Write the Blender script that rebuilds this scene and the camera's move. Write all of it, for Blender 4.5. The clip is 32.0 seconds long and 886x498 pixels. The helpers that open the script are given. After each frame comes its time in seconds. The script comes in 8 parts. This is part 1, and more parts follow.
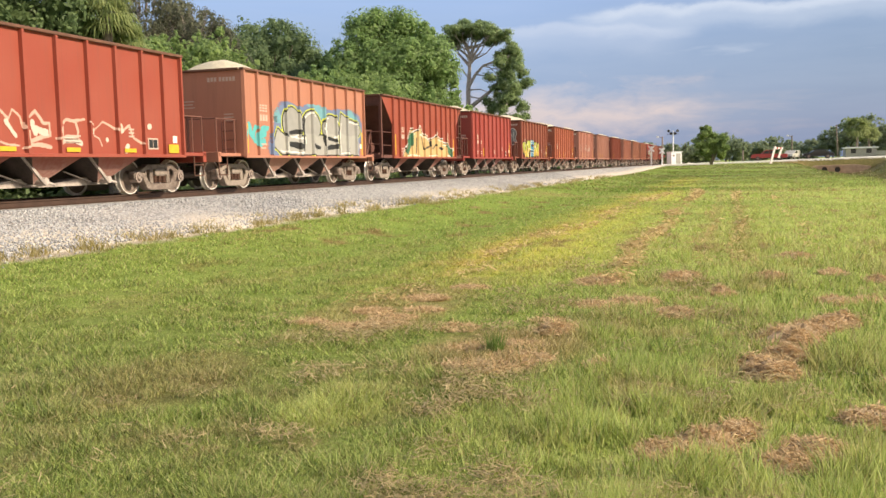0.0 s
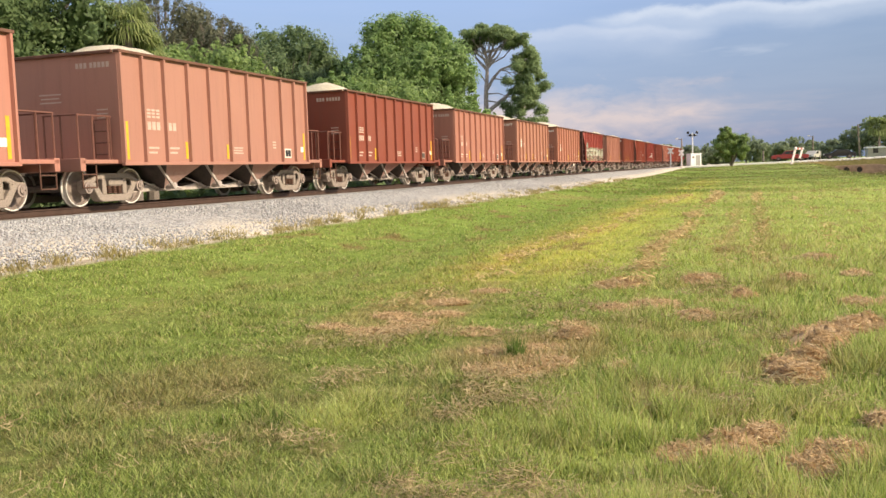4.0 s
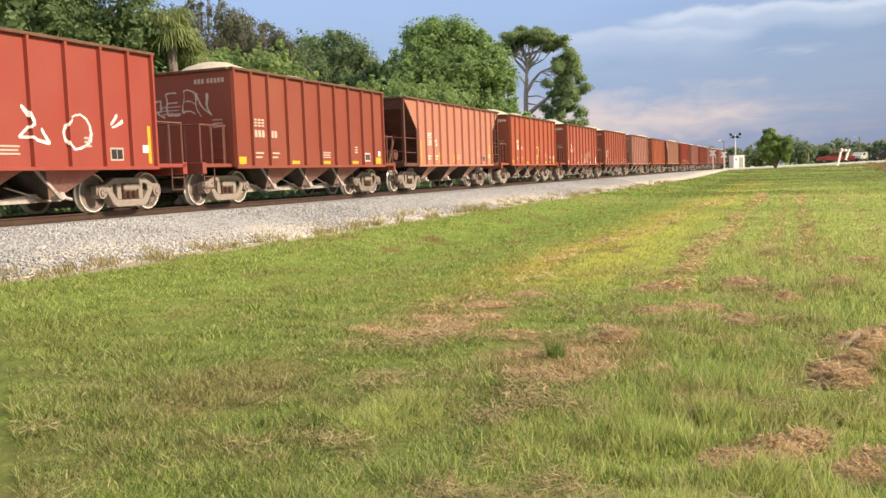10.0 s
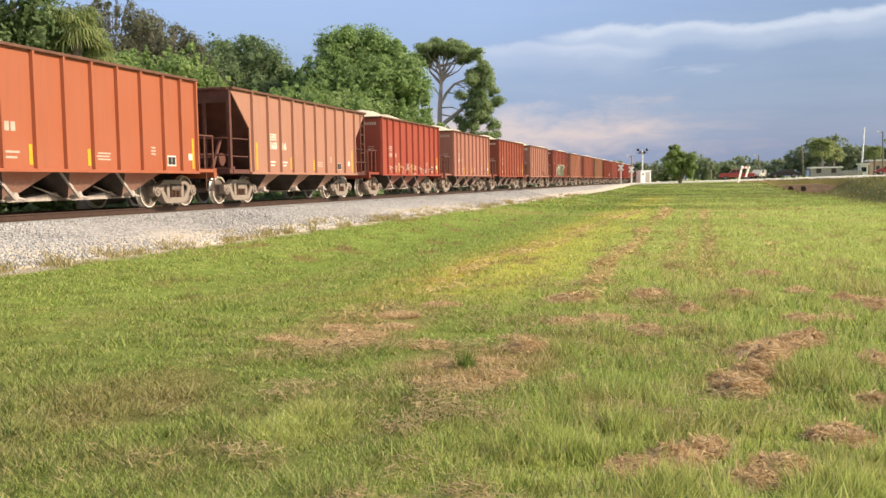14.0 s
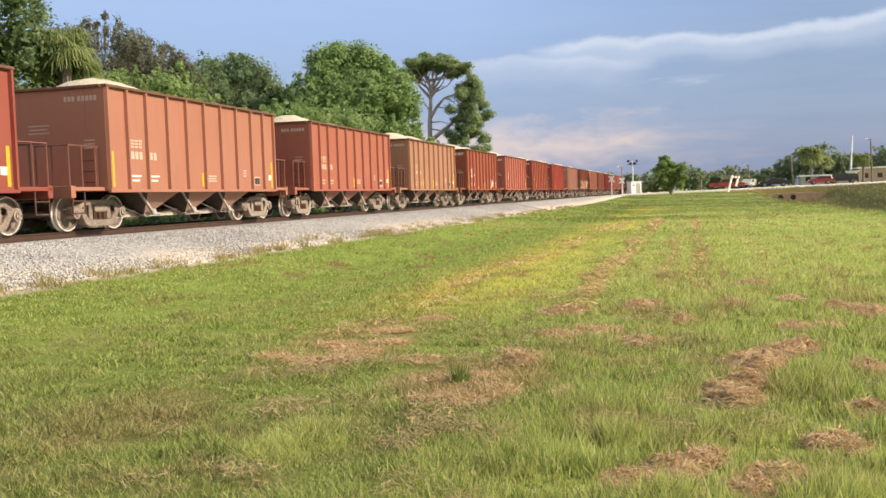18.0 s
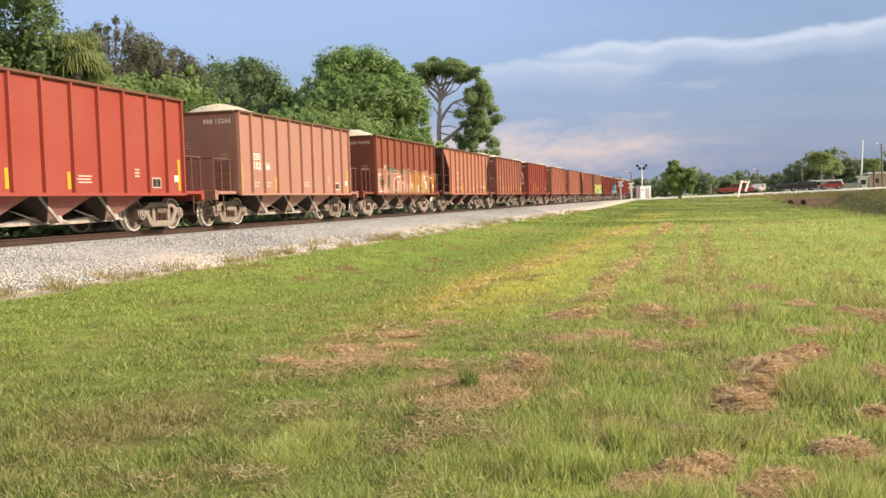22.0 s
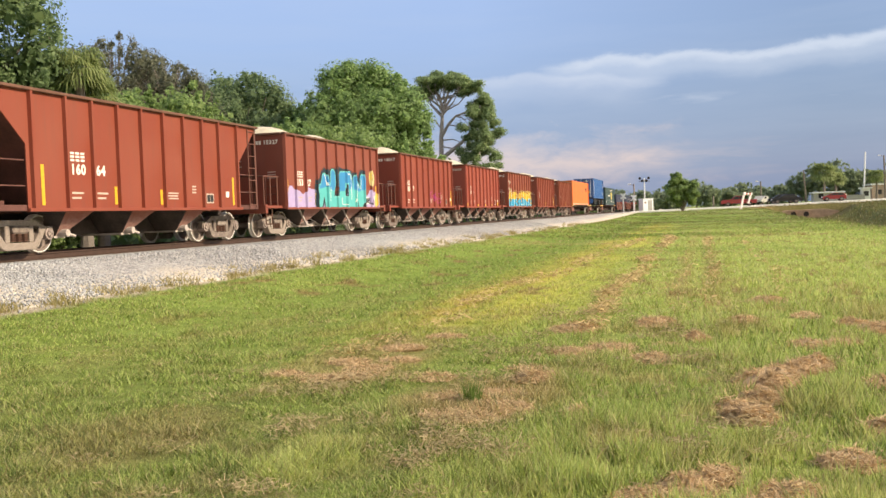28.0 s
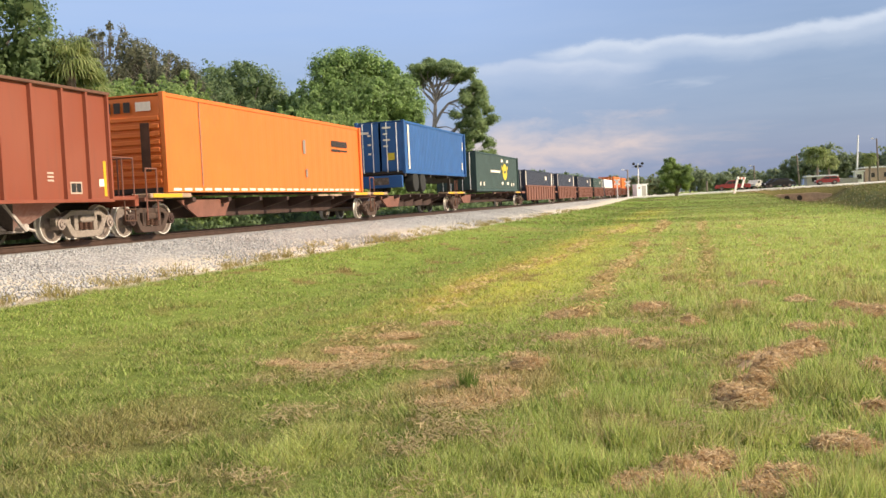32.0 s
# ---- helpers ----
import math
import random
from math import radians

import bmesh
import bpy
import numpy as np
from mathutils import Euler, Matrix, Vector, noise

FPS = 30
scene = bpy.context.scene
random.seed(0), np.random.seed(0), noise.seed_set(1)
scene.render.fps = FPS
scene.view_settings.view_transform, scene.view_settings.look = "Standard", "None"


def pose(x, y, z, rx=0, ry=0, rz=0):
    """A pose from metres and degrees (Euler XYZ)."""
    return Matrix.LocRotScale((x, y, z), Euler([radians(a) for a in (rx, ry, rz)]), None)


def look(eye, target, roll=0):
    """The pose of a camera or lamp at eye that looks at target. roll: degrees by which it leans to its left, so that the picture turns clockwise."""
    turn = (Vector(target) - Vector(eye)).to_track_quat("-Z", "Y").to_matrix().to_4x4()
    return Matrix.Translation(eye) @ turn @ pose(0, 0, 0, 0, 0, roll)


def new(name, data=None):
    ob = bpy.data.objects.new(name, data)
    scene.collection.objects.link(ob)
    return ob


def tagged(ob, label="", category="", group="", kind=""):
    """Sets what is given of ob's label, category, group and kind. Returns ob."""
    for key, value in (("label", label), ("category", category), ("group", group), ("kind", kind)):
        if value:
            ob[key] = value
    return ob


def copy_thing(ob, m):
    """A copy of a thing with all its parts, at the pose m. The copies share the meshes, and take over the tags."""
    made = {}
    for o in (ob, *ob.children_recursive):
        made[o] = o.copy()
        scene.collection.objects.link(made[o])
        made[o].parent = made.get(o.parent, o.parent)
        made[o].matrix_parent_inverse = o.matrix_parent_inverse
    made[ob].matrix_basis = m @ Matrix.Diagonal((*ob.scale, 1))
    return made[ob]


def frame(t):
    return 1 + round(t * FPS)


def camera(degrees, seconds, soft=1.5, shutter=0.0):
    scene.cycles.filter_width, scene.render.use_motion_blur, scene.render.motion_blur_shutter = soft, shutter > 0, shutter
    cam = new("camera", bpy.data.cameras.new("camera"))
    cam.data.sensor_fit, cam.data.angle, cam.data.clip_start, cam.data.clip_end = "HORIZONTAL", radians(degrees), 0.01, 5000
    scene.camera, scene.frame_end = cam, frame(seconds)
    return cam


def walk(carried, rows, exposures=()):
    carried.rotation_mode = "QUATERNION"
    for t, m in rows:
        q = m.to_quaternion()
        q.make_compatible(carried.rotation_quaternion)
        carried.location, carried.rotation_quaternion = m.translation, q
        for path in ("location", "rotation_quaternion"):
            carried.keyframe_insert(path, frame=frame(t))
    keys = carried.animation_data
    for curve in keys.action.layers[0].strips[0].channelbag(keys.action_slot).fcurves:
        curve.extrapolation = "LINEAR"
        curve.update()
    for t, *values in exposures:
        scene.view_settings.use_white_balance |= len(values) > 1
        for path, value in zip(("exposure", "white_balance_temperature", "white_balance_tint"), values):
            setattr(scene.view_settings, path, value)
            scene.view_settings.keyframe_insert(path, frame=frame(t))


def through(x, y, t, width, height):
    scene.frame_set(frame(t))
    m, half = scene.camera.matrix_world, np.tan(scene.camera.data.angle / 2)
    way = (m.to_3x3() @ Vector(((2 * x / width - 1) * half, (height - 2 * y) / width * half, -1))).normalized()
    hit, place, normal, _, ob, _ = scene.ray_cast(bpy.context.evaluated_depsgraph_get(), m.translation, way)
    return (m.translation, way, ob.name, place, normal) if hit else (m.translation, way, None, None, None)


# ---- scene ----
cam = camera(51.54, 32.0, soft=1.5)
EYE = 1.6
# seconds, pitch, roll, yaw in degrees of a camera held at one spot
TURNS = [
        (0, -5.16, 1.30, 17.35), (0.5, -4.76, 1.41, 17.68), (1, -4.76, 1.56, 17.83), (1.5, -4.49, 1.70, 18.72),
        (2, -4.28, 1.59, 19.27), (2.5, -4.58, 1.46, 18.74), (3, -4.63, 1.61, 18.36), (3.5, -4.70, 1.89, 18.43),
        (5.5, -5.17, 1.87, 18.69), (6, -4.92, 1.92, 18.68), (6.5, -4.74, 2.10, 18.72), (7, -4.91, 2.04, 19.04),
        (7.5, -4.82, 2.07, 19.50), (8, -4.55, 2.12, 19.98), (8.5, -4.28, 1.97, 20.44), (9, -4.30, 1.99, 20.78),
        (9.5, -4.46, 2.12, 21.13), (10, -4.58, 2.09, 20.96), (10.5, -4.51, 1.92, 20.67), (11, -4.41, 1.83, 20.78),
        (11.5, -4.31, 1.68, 20.87), (12, -3.94, 1.46, 20.92), (12.5, -3.33, 0.99, 20.58), (13, -4.04, 1.07, 18.67),
        (13.5, -4.52, 1.29, 16.99), (14, -4.12, 0.97, 15.56), (14.5, -4.02, 1.08, 14.68), (16.5, -3.38, 1.59, 14.93),
        (17, -3.46, 1.80, 14.96), (17.5, -3.31, 1.93, 14.99), (18, -3.25, 1.91, 15.02), (18.5, -3.34, 2.15, 15.02),
        (19, -3.33, 2.20, 14.89), (19.5, -3.29, 2.13, 15.02), (20, -3.48, 2.04, 15.24), (20.5, -3.67, 2.04, 15.34),
        (21, -3.59, 2.06, 15.46), (21.5, -3.27, 2.00, 15.62), (22, -2.97, 1.77, 15.57), (22.5, -2.81, 1.62, 15.35),
        (23, -2.79, 1.54, 15.12), (23.5, -2.72, 1.58, 15.13), (24, -2.44, 1.63, 15.25), (24.5, -2.36, 1.74, 15.34),
        (25, -2.44, 1.75, 15.51), (25.5, -2.47, 1.81, 15.61), (27.5, -2.23, 2.06, 15.74), (28, -2.13, 2.04, 15.74),
        (28.5, -2.13, 1.98, 15.84), (29, -2.45, 2.11, 16.07), (29.5, -2.62, 2.19, 16.28), (30, -2.63, 2.26, 16.34),
        (30.5, -2.69, 2.16, 16.09), (31, -2.78, 2.03, 16.05), (31.5, -2.93, 2.37, 15.81), (32, -2.92, 2.64, 15.37)]
walk(cam, [(t, pose(0, 0, EYE, 90 + p, r, w)) for t, p, r, w in TURNS], exposures=[(0.0, 0.46), (32.0, 0.44)])

# ---------------------------------------------------------------- light
SUN_WAY = Vector((0.84, 0.0, 0.52)).normalized()   # towards the sun
sun = new("sun", bpy.data.lights.new("sun", "SUN"))
sun.data.energy, sun.data.angle, sun.data.color = 5.0, radians(3), (1.0, 0.84, 0.62)
sun.matrix_world = look(SUN_WAY * 100, (0, 0, 0))


class Nodes:
    """A short way to wire a node tree."""

    def __init__(self, tree):
        self.tree = tree
        tree.nodes.clear()

    def add(self, kind, inputs=(), operation="", data_type="", blend_type=""):
        n = self.tree.nodes.new(kind)
        if operation:
            n.operation = operation
        if data_type:
            n.data_type = data_type
        if blend_type:
            n.blend_type = blend_type
        for k, v in dict(inputs).items():
            if isinstance(v, bpy.types.NodeSocket):
                self.tree.links.new(v, n.inputs[k])
            else:
                n.inputs[k].default_value = v
        return n

    def ramp(self, fac, stops, interpolation="LINEAR"):
        n = self.add("ShaderNodeValToRGB", {0: fac})
        n.color_ramp.interpolation = interpolation
        while len(n.color_ramp.elements) < len(stops):
            n.color_ramp.elements.new(0.5)
        for e, (p, c) in zip(n.color_ramp.elements, stops):
            e.position, e.color = p, (*c, 1) if len(c) == 3 else c
        return n.outputs[0]

    def mix(self, fac, a, b, blend="MIX"):
        n = self.add("ShaderNodeMix", {0: fac, 6: a, 7: b}, data_type="RGBA", blend_type=blend)
        return n.outputs[2]

    def math(self, op, a, b=0.0, c=0.0):
        return self.add("ShaderNodeMath", {0: a, 1: b, 2: c}, operation=op).outputs[0]

    def noise(self, vec, scale, detail=4.0, rough=0.55, distort=0.0):
        return self.add("ShaderNodeTexNoise", {"Vector": vec, "Scale": scale, "Detail": detail, "Roughness": rough, "Distortion": distort}).outputs[0]

    def mapped(self, vec, scale=(1, 1, 1), loc=(0, 0, 0)):
        return self.add("ShaderNodeMapping", {"Vector": vec, "Scale": scale, "Location": loc}).outputs[0]


def build_world():
    world = bpy.data.worlds.new("sky")
    scene.world = world
    world.use_nodes = True
    n = Nodes(world.node_tree)
    sky = n.add("ShaderNodeTexSky")
    sky.sky_type, sky.sun_disc = "NISHITA", False
    sky.sun_elevation, sky.sun_rotation = math.asin(SUN_WAY.z), math.atan2(SUN_WAY.x, SUN_WAY.y)
    sky.air_density, sky.dust_density = 1.4, 2.0
    way = n.add("ShaderNodeTexCoord").outputs["Generated"]
    xyz = n.add("ShaderNodeSeparateXYZ", {0: way})
    up = xyz.outputs[2]
    # a sky dimmed by a storm: slate blue, paler towards the zenith, pink-grey low down
    storm = n.ramp(up, [(0.0, (0.30, 0.365, 0.55)), (0.025, (0.255, 0.34, 0.57)), (0.07, (0.215, 0.315, 0.58)),
                        (0.115, (0.23, 0.33, 0.60)), (0.18, (0.30, 0.42, 0.74)), (0.26, (0.36, 0.48, 0.80)), (0.7, (0.42, 0.50, 0.70))])
    side = n.math("DIVIDE", xyz.outputs[0], n.math("MAXIMUM", xyz.outputs[1], 0.05))
    # duller towards the side away from the track
    storm = n.mix(n.ramp(n.math("MULTIPLY_ADD", side, 0.5, 0.5), [(0.38, (0,) * 3), (0.56, (0.72,) * 3)]), storm, (0.152, 0.230, 0.432, 1))
    rough = n.noise(n.mapped(way, (9, 9, 26)), 1.0, 6.0, 0.6, 0.3)
    fleece = n.noise(n.mapped(way, (3.5, 3.5, 30), (0.3, 0, 0.1)), 1.4, 5.0, 0.55, 0.2)
    puff = n.noise(n.mapped(way, (26, 26, 60)), 1.0, 4.0, 0.6, 0.4)
    # a long bank of lit cloud that lies slanting over the field, and a lower, pinker one over the far track
    def bank(mid, slope, half, left, right, fade, soft):
        rise = n.math("SUBTRACT", up, n.math("MULTIPLY_ADD", side, slope, mid))
        rise = n.math("MULTIPLY_ADD", n.math("SUBTRACT", rough, 0.5), half * 3.4, rise)
        rise = n.math("MULTIPLY_ADD", n.math("SUBTRACT", puff, 0.5), half * 2.6, rise)
        body = n.ramp(n.math("MULTIPLY_ADD", n.math("ABSOLUTE", rise), -1.0 / (half * 2), 1.0), [(0.5 - soft, (0,) * 3), (0.5 + soft, (1,) * 3)])
        wide = n.math("MULTIPLY_ADD", n.math("SUBTRACT", fleece, 0.5), 0.5, side)
        lo = n.math("SMOOTH_MIN", 1.0, n.math("MAXIMUM", n.math("DIVIDE", n.math("SUBTRACT", wide, left), fade), 0.0), 0.1)
        hi = n.math("SMOOTH_MIN", 1.0, n.math("MAXIMUM", n.math("DIVIDE", n.math("SUBTRACT", right, wide), fade), 0.0), 0.1)
        return n.math("MULTIPLY", body, n.math("MULTIPLY", lo, hi))

    # heaped cloud with a crisp, puffed upper edge that melts away downwards: its edge as heights over the side angle
    def heap(tops, depth, first, last, fade, curl=0.011):
        line = n.ramp(n.math("ADD", side, 0.5), [(a + 0.5, (h,) * 3) for a, h in tops], "B_SPLINE")
        e = n.math("SUBTRACT", up, line)
        e = n.math("MULTIPLY_ADD", n.math("SUBTRACT", puff, 0.5), curl, e)
        e = n.math("MULTIPLY_ADD", n.math("SUBTRACT", rough, 0.5), curl * 1.6, e)
        e = n.math("MULTIPLY_ADD", e, 8.0, 0.5)
        body = n.ramp(e, [(0.5 - depth * 8, (0,) * 3), (0.5 - depth * 3.2, (0.5,) * 3), (0.47, (1,) * 3), (0.53, (0,) * 3)], "EASE")
        wide = n.math("MULTIPLY_ADD", n.math("SUBTRACT", fleece, 0.5), 0.12, side)
        lo = n.math("SMOOTH_MIN", 1.0, n.math("MAXIMUM", n.math("DIVIDE", n.math("SUBTRACT", wide, first), fade), 0.0), 0.1)
        hi = n.math("SMOOTH_MIN", 1.0, n.math("MAXIMUM", n.math("DIVIDE", n.math("SUBTRACT", last, wide), fade), 0.0), 0.1)
        return n.math("MULTIPLY", body, n.math("MULTIPLY", lo, hi))

    low_edge = ((-0.5, 0.138), (-0.26, 0.143), (-0.20, 0.144), (-0.177, 0.149), (-0.148, 0.143), (-0.12, 0.1445), (-0.08, 0.139), (0.1, 0.13))
    top_edge = ((-0.3, 0.15), (-0.141, 0.155), (-0.10, 0.162), (-0.07, 0.160), (-0.047, 0.155), (-0.02, 0.161), (0.002, 0.162), (0.04, 0.155), (0.08, 0.157), (0.117, 0.165), (0.141, 0.157), (0.187, 0.166), (0.3, 0.168))
    clouds = n.mix(n.math("MULTIPLY", heap(low_edge, 0.040, -0.45, -0.03, 0.05), 0.62), storm, (0.56, 0.60, 0.77, 1))
    clouds = n.mix(n.math("MULTIPLY", heap(top_edge, 0.034, -0.16, 0.5, 0.05), 0.85), clouds, (0.62, 0.66, 0.80, 1))
    clouds = n.mix(n.math("MULTIPLY", bank(0.113, -0.05, 0.004, 0.0, 0.07, 0.03, 0.4), 0.35), clouds, (0.50, 0.55, 0.72, 1))
    clouds = n.mix(n.math("MULTIPLY", bank(0.053, 0.01, 0.018, -0.6, 0.07, 0.18, 0.46), 0.85), clouds, (0.72, 0.58, 0.60, 1))
    veil = n.ramp(fleece, [(0.42, (0,) * 3), (0.75, (0.14,) * 3)])
    clouds = n.mix(veil, clouds, (0.50, 0.55, 0.72, 1))
    # the storm stands before the camera; behind it the sky clears to bright, warm haze
    clear = n.ramp(n.math("MULTIPLY_ADD", xyz.outputs[1], -0.5, 0.5), [(0.48, (0,) * 3), (0.80, (1,) * 3)], "EASE")
    clouds = n.mix(clear, clouds, n.ramp(up, [(0.0, (1.15, 0.92, 0.72)), (0.25, (0.95, 0.84, 0.74)), (0.8, (0.55, 0.60, 0.70))]))
    both = n.mix(0.05, clouds, sky.outputs[0])
    bg = n.add("ShaderNodeBackground", {"Color": both, "Strength": 0.68})
    n.add("ShaderNodeOutputWorld", {0: bg.outputs[0]})


build_world()

# ---------------------------------------------------------------- materials


def material(name, rough=0.7, metal=0.0):
    """A material's node helper, its object coordinates and a function that ends it."""
    m = bpy.data.materials.new(name)
    m.use_nodes = True
    n = Nodes(m.node_tree)
    where = n.add("ShaderNodeTexCoord").outputs["Object"]

    def end(color, bump=None, strength=0.3, distance=0.02, rough_from=None, extra=()):
        ins = {"Base Color": color, "Roughness": rough if rough_from is None else rough_from, "Metallic": metal}
        ins.update(dict(extra))
        if bump is not None:
            ins["Normal"] = n.add("ShaderNodeBump", {"Height": bump, "Strength": strength, "Distance": distance}).outputs[0]
        b = n.add("ShaderNodeBsdfPrincipled", ins)
        n.add("ShaderNodeOutputMaterial", {0: b.outputs[0]})
        return m

    return m, n, where, end


def plain(name, color, rough=0.6, metal=0.0, vary=0.25, scale=6.0, bump=0.1):
    m, n, where, end = material(name, rough, metal)
    a = n.noise(where, scale, 5)
    b = n.noise(where, scale * 9, 3)
    f = n.math("MULTIPLY_ADD", a, 0.7, n.math("MULTIPLY", b, 0.3))
    if min(color) < 0.6:
        color = [c * 0.74 for c in color]
    dark, lite = [c * (1 - vary) for c in color], [min(1, c * (1 + vary)) for c in color]
    return end(n.ramp(f, [(0.3, dark), (0.7, lite)]), b, bump)


def car_paint(name="car_paint", streaks=0.3):
    """Weathered railcar paint: the hue is the object's own colour; faded above, streaked with dirt below."""
    m, n, where, end = material(name, 0.62)
    info = n.add("ShaderNodeObjectInfo")
    hue = info.outputs["Color"]
    shift = n.add("ShaderNodeCombineXYZ", {0: n.math("MULTIPLY", info.outputs["Random"], 37.0)}).outputs[0]
    place = n.add("ShaderNodeVectorMath", {0: where, 1: shift}, operation="ADD").outputs[0]
    cloud = n.noise(place, 0.7, 5, 0.6)
    run = n.noise(n.mapped(place, (3.2, 3.2, 0.22)), 2.4, 5, 0.65)
    speck = n.noise(place, 28, 3, 0.6)
    c = n.mix(n.ramp(cloud, [(0.4, (0, 0, 0)), (0.75, (0.35, 0.35, 0.35))]), hue, n.mix(0.13, hue, (0.60, 0.40, 0.32, 1)))
    c = n.mix(n.ramp(run, [(0.5, (0, 0, 0)), (0.72, (streaks,) * 3)]), c, n.mix(0.6, hue, (0.10, 0.06, 0.045, 1)))
    c = n.mix(n.ramp(speck, [(0.62, (0, 0, 0)), (0.75, (0.5, 0.5, 0.5))]), c, (0.16, 0.075, 0.05, 1))
    return end(c, speck, 0.08, rough_from=n.ramp(cloud, [(0.3, (0.5,) * 3), (0.7, (0.75,) * 3)]))


def chute_paint():
    """The cars' paint, more and more caked with stone dust towards the outlet."""
    m, n, where, end = material("dusty_chute_paint", 0.8)
    hue = n.add("ShaderNodeObjectInfo").outputs["Color"]
    z = n.add("ShaderNodeSeparateXYZ", {0: where}).outputs[2]
    patchy = n.noise(where, 3.0, 5, 0.65)
    cake = n.ramp(n.math("MULTIPLY_ADD", n.math("SUBTRACT", patchy, 0.5), 0.7, z), [(0.28, (0.9,) * 3), (0.52, (0.42,) * 3), (0.85, (0.10,) * 3)])
    c = n.mix(cake, n.mix(0.12, hue, (0.05, 0.03, 0.025, 1)), n.ramp(n.noise(where, 14, 3), [(0.3, (0.36, 0.25, 0.215)), (0.7, (0.60, 0.48, 0.43))]))
    return end(c, patchy, 0.2)


def cast_paint():
    """Cast steel under a coat of stone dust that is thicker on some trucks than on others."""
    m, n, where, end = material("dusty_cast_steel", 0.85)
    coat = n.add("ShaderNodeObjectInfo").outputs["Random"]
    blot = n.noise(where, 5.0, 5, 0.65)
    fine = n.noise(where, 40.0, 3)
    bare = n.ramp(fine, [(0.3, (0.085, 0.060, 0.050)), (0.7, (0.15, 0.112, 0.095))])
    dust = n.ramp(fine, [(0.3, (0.20, 0.162, 0.138)), (0.7, (0.33, 0.275, 0.235))])
    return end(n.mix(n.ramp(n.math("MULTIPLY_ADD", coat, 0.5, blot), [(0.50, (0.1,) * 3), (0.78, (1,) * 3)]), bare, dust), fine, 0.3)


def leaf_paint(name, dark, mid, lite, gloss=0.5, through=0.55):
    """Thin leaves: each takes its own tone, and some of the light shines through."""
    m, n, where, end = material(name, gloss)
    rnd = n.add("ShaderNodeNewGeometry").outputs["Random Per Island"]
    big = n.noise(where, 0.45, 3)
    f = n.math("MULTIPLY_ADD", rnd, 0.45, n.math("MULTIPLY", big, 0.55))
    c = n.ramp(f, [(0.2, dark), (0.5, mid), (0.8, lite)])
    face = n.add("ShaderNodeBsdfPrincipled", {"Base Color": c, "Roughness": gloss, "Specular IOR Level": 0.25})
    glow = n.add("ShaderNodeBsdfTranslucent", {"Color": c})
    both = n.add("ShaderNodeMixShader", {0: through, 1: face.outputs[0], 2: glow.outputs[0]})
    n.add("ShaderNodeOutputMaterial", {0: both.outputs[0]})
    return m


def ballast_paint():
    m, n, where, end = material("ballast_stone", 0.9)
    cell = n.add("ShaderNodeTexVoronoi", {"Vector": where, "Scale": 14.0})
    big = n.noise(where, 0.5, 4)
    fine = n.noise(where, 40, 3)
    tone = n.ramp(n.add("ShaderNodeSeparateColor", {0: cell.outputs["Color"]}).outputs[0], [(0.0, (0.21, 0.205, 0.20)), (0.5, (0.36, 0.352, 0.343)), (1.0, (0.52, 0.51, 0.495))])
    c = n.mix(n.ramp(big, [(0.35, (0, 0, 0)), (0.7, (0.2, 0.2, 0.2))]), tone, (0.47, 0.44, 0.39, 1))
    c = n.mix(n.ramp(fine, [(0.4, (0, 0, 0)), (0.8, (0.25,) * 3)]), c, (0.2, 0.18, 0.16, 1))
    # sand and silt washed down to the foot
    away = n.math("MULTIPLY_ADD", n.math("SUBTRACT", big, 0.5), 1.4, n.add("ShaderNodeSeparateXYZ", {0: where}).outputs[0])
    c = n.mix(n.ramp(n.math("MULTIPLY_ADD", away, 0.1, 1.5), [(0.31, (0,) * 3), (0.39, (0.9,) * 3)]), c, n.ramp(fine, [(0.3, (0.50, 0.43, 0.33)), (0.7, (0.74, 0.66, 0.53))]))
    return end(c, n.math("SUBTRACT", 1.0, cell.outputs["Distance"]), 0.8, 0.06)


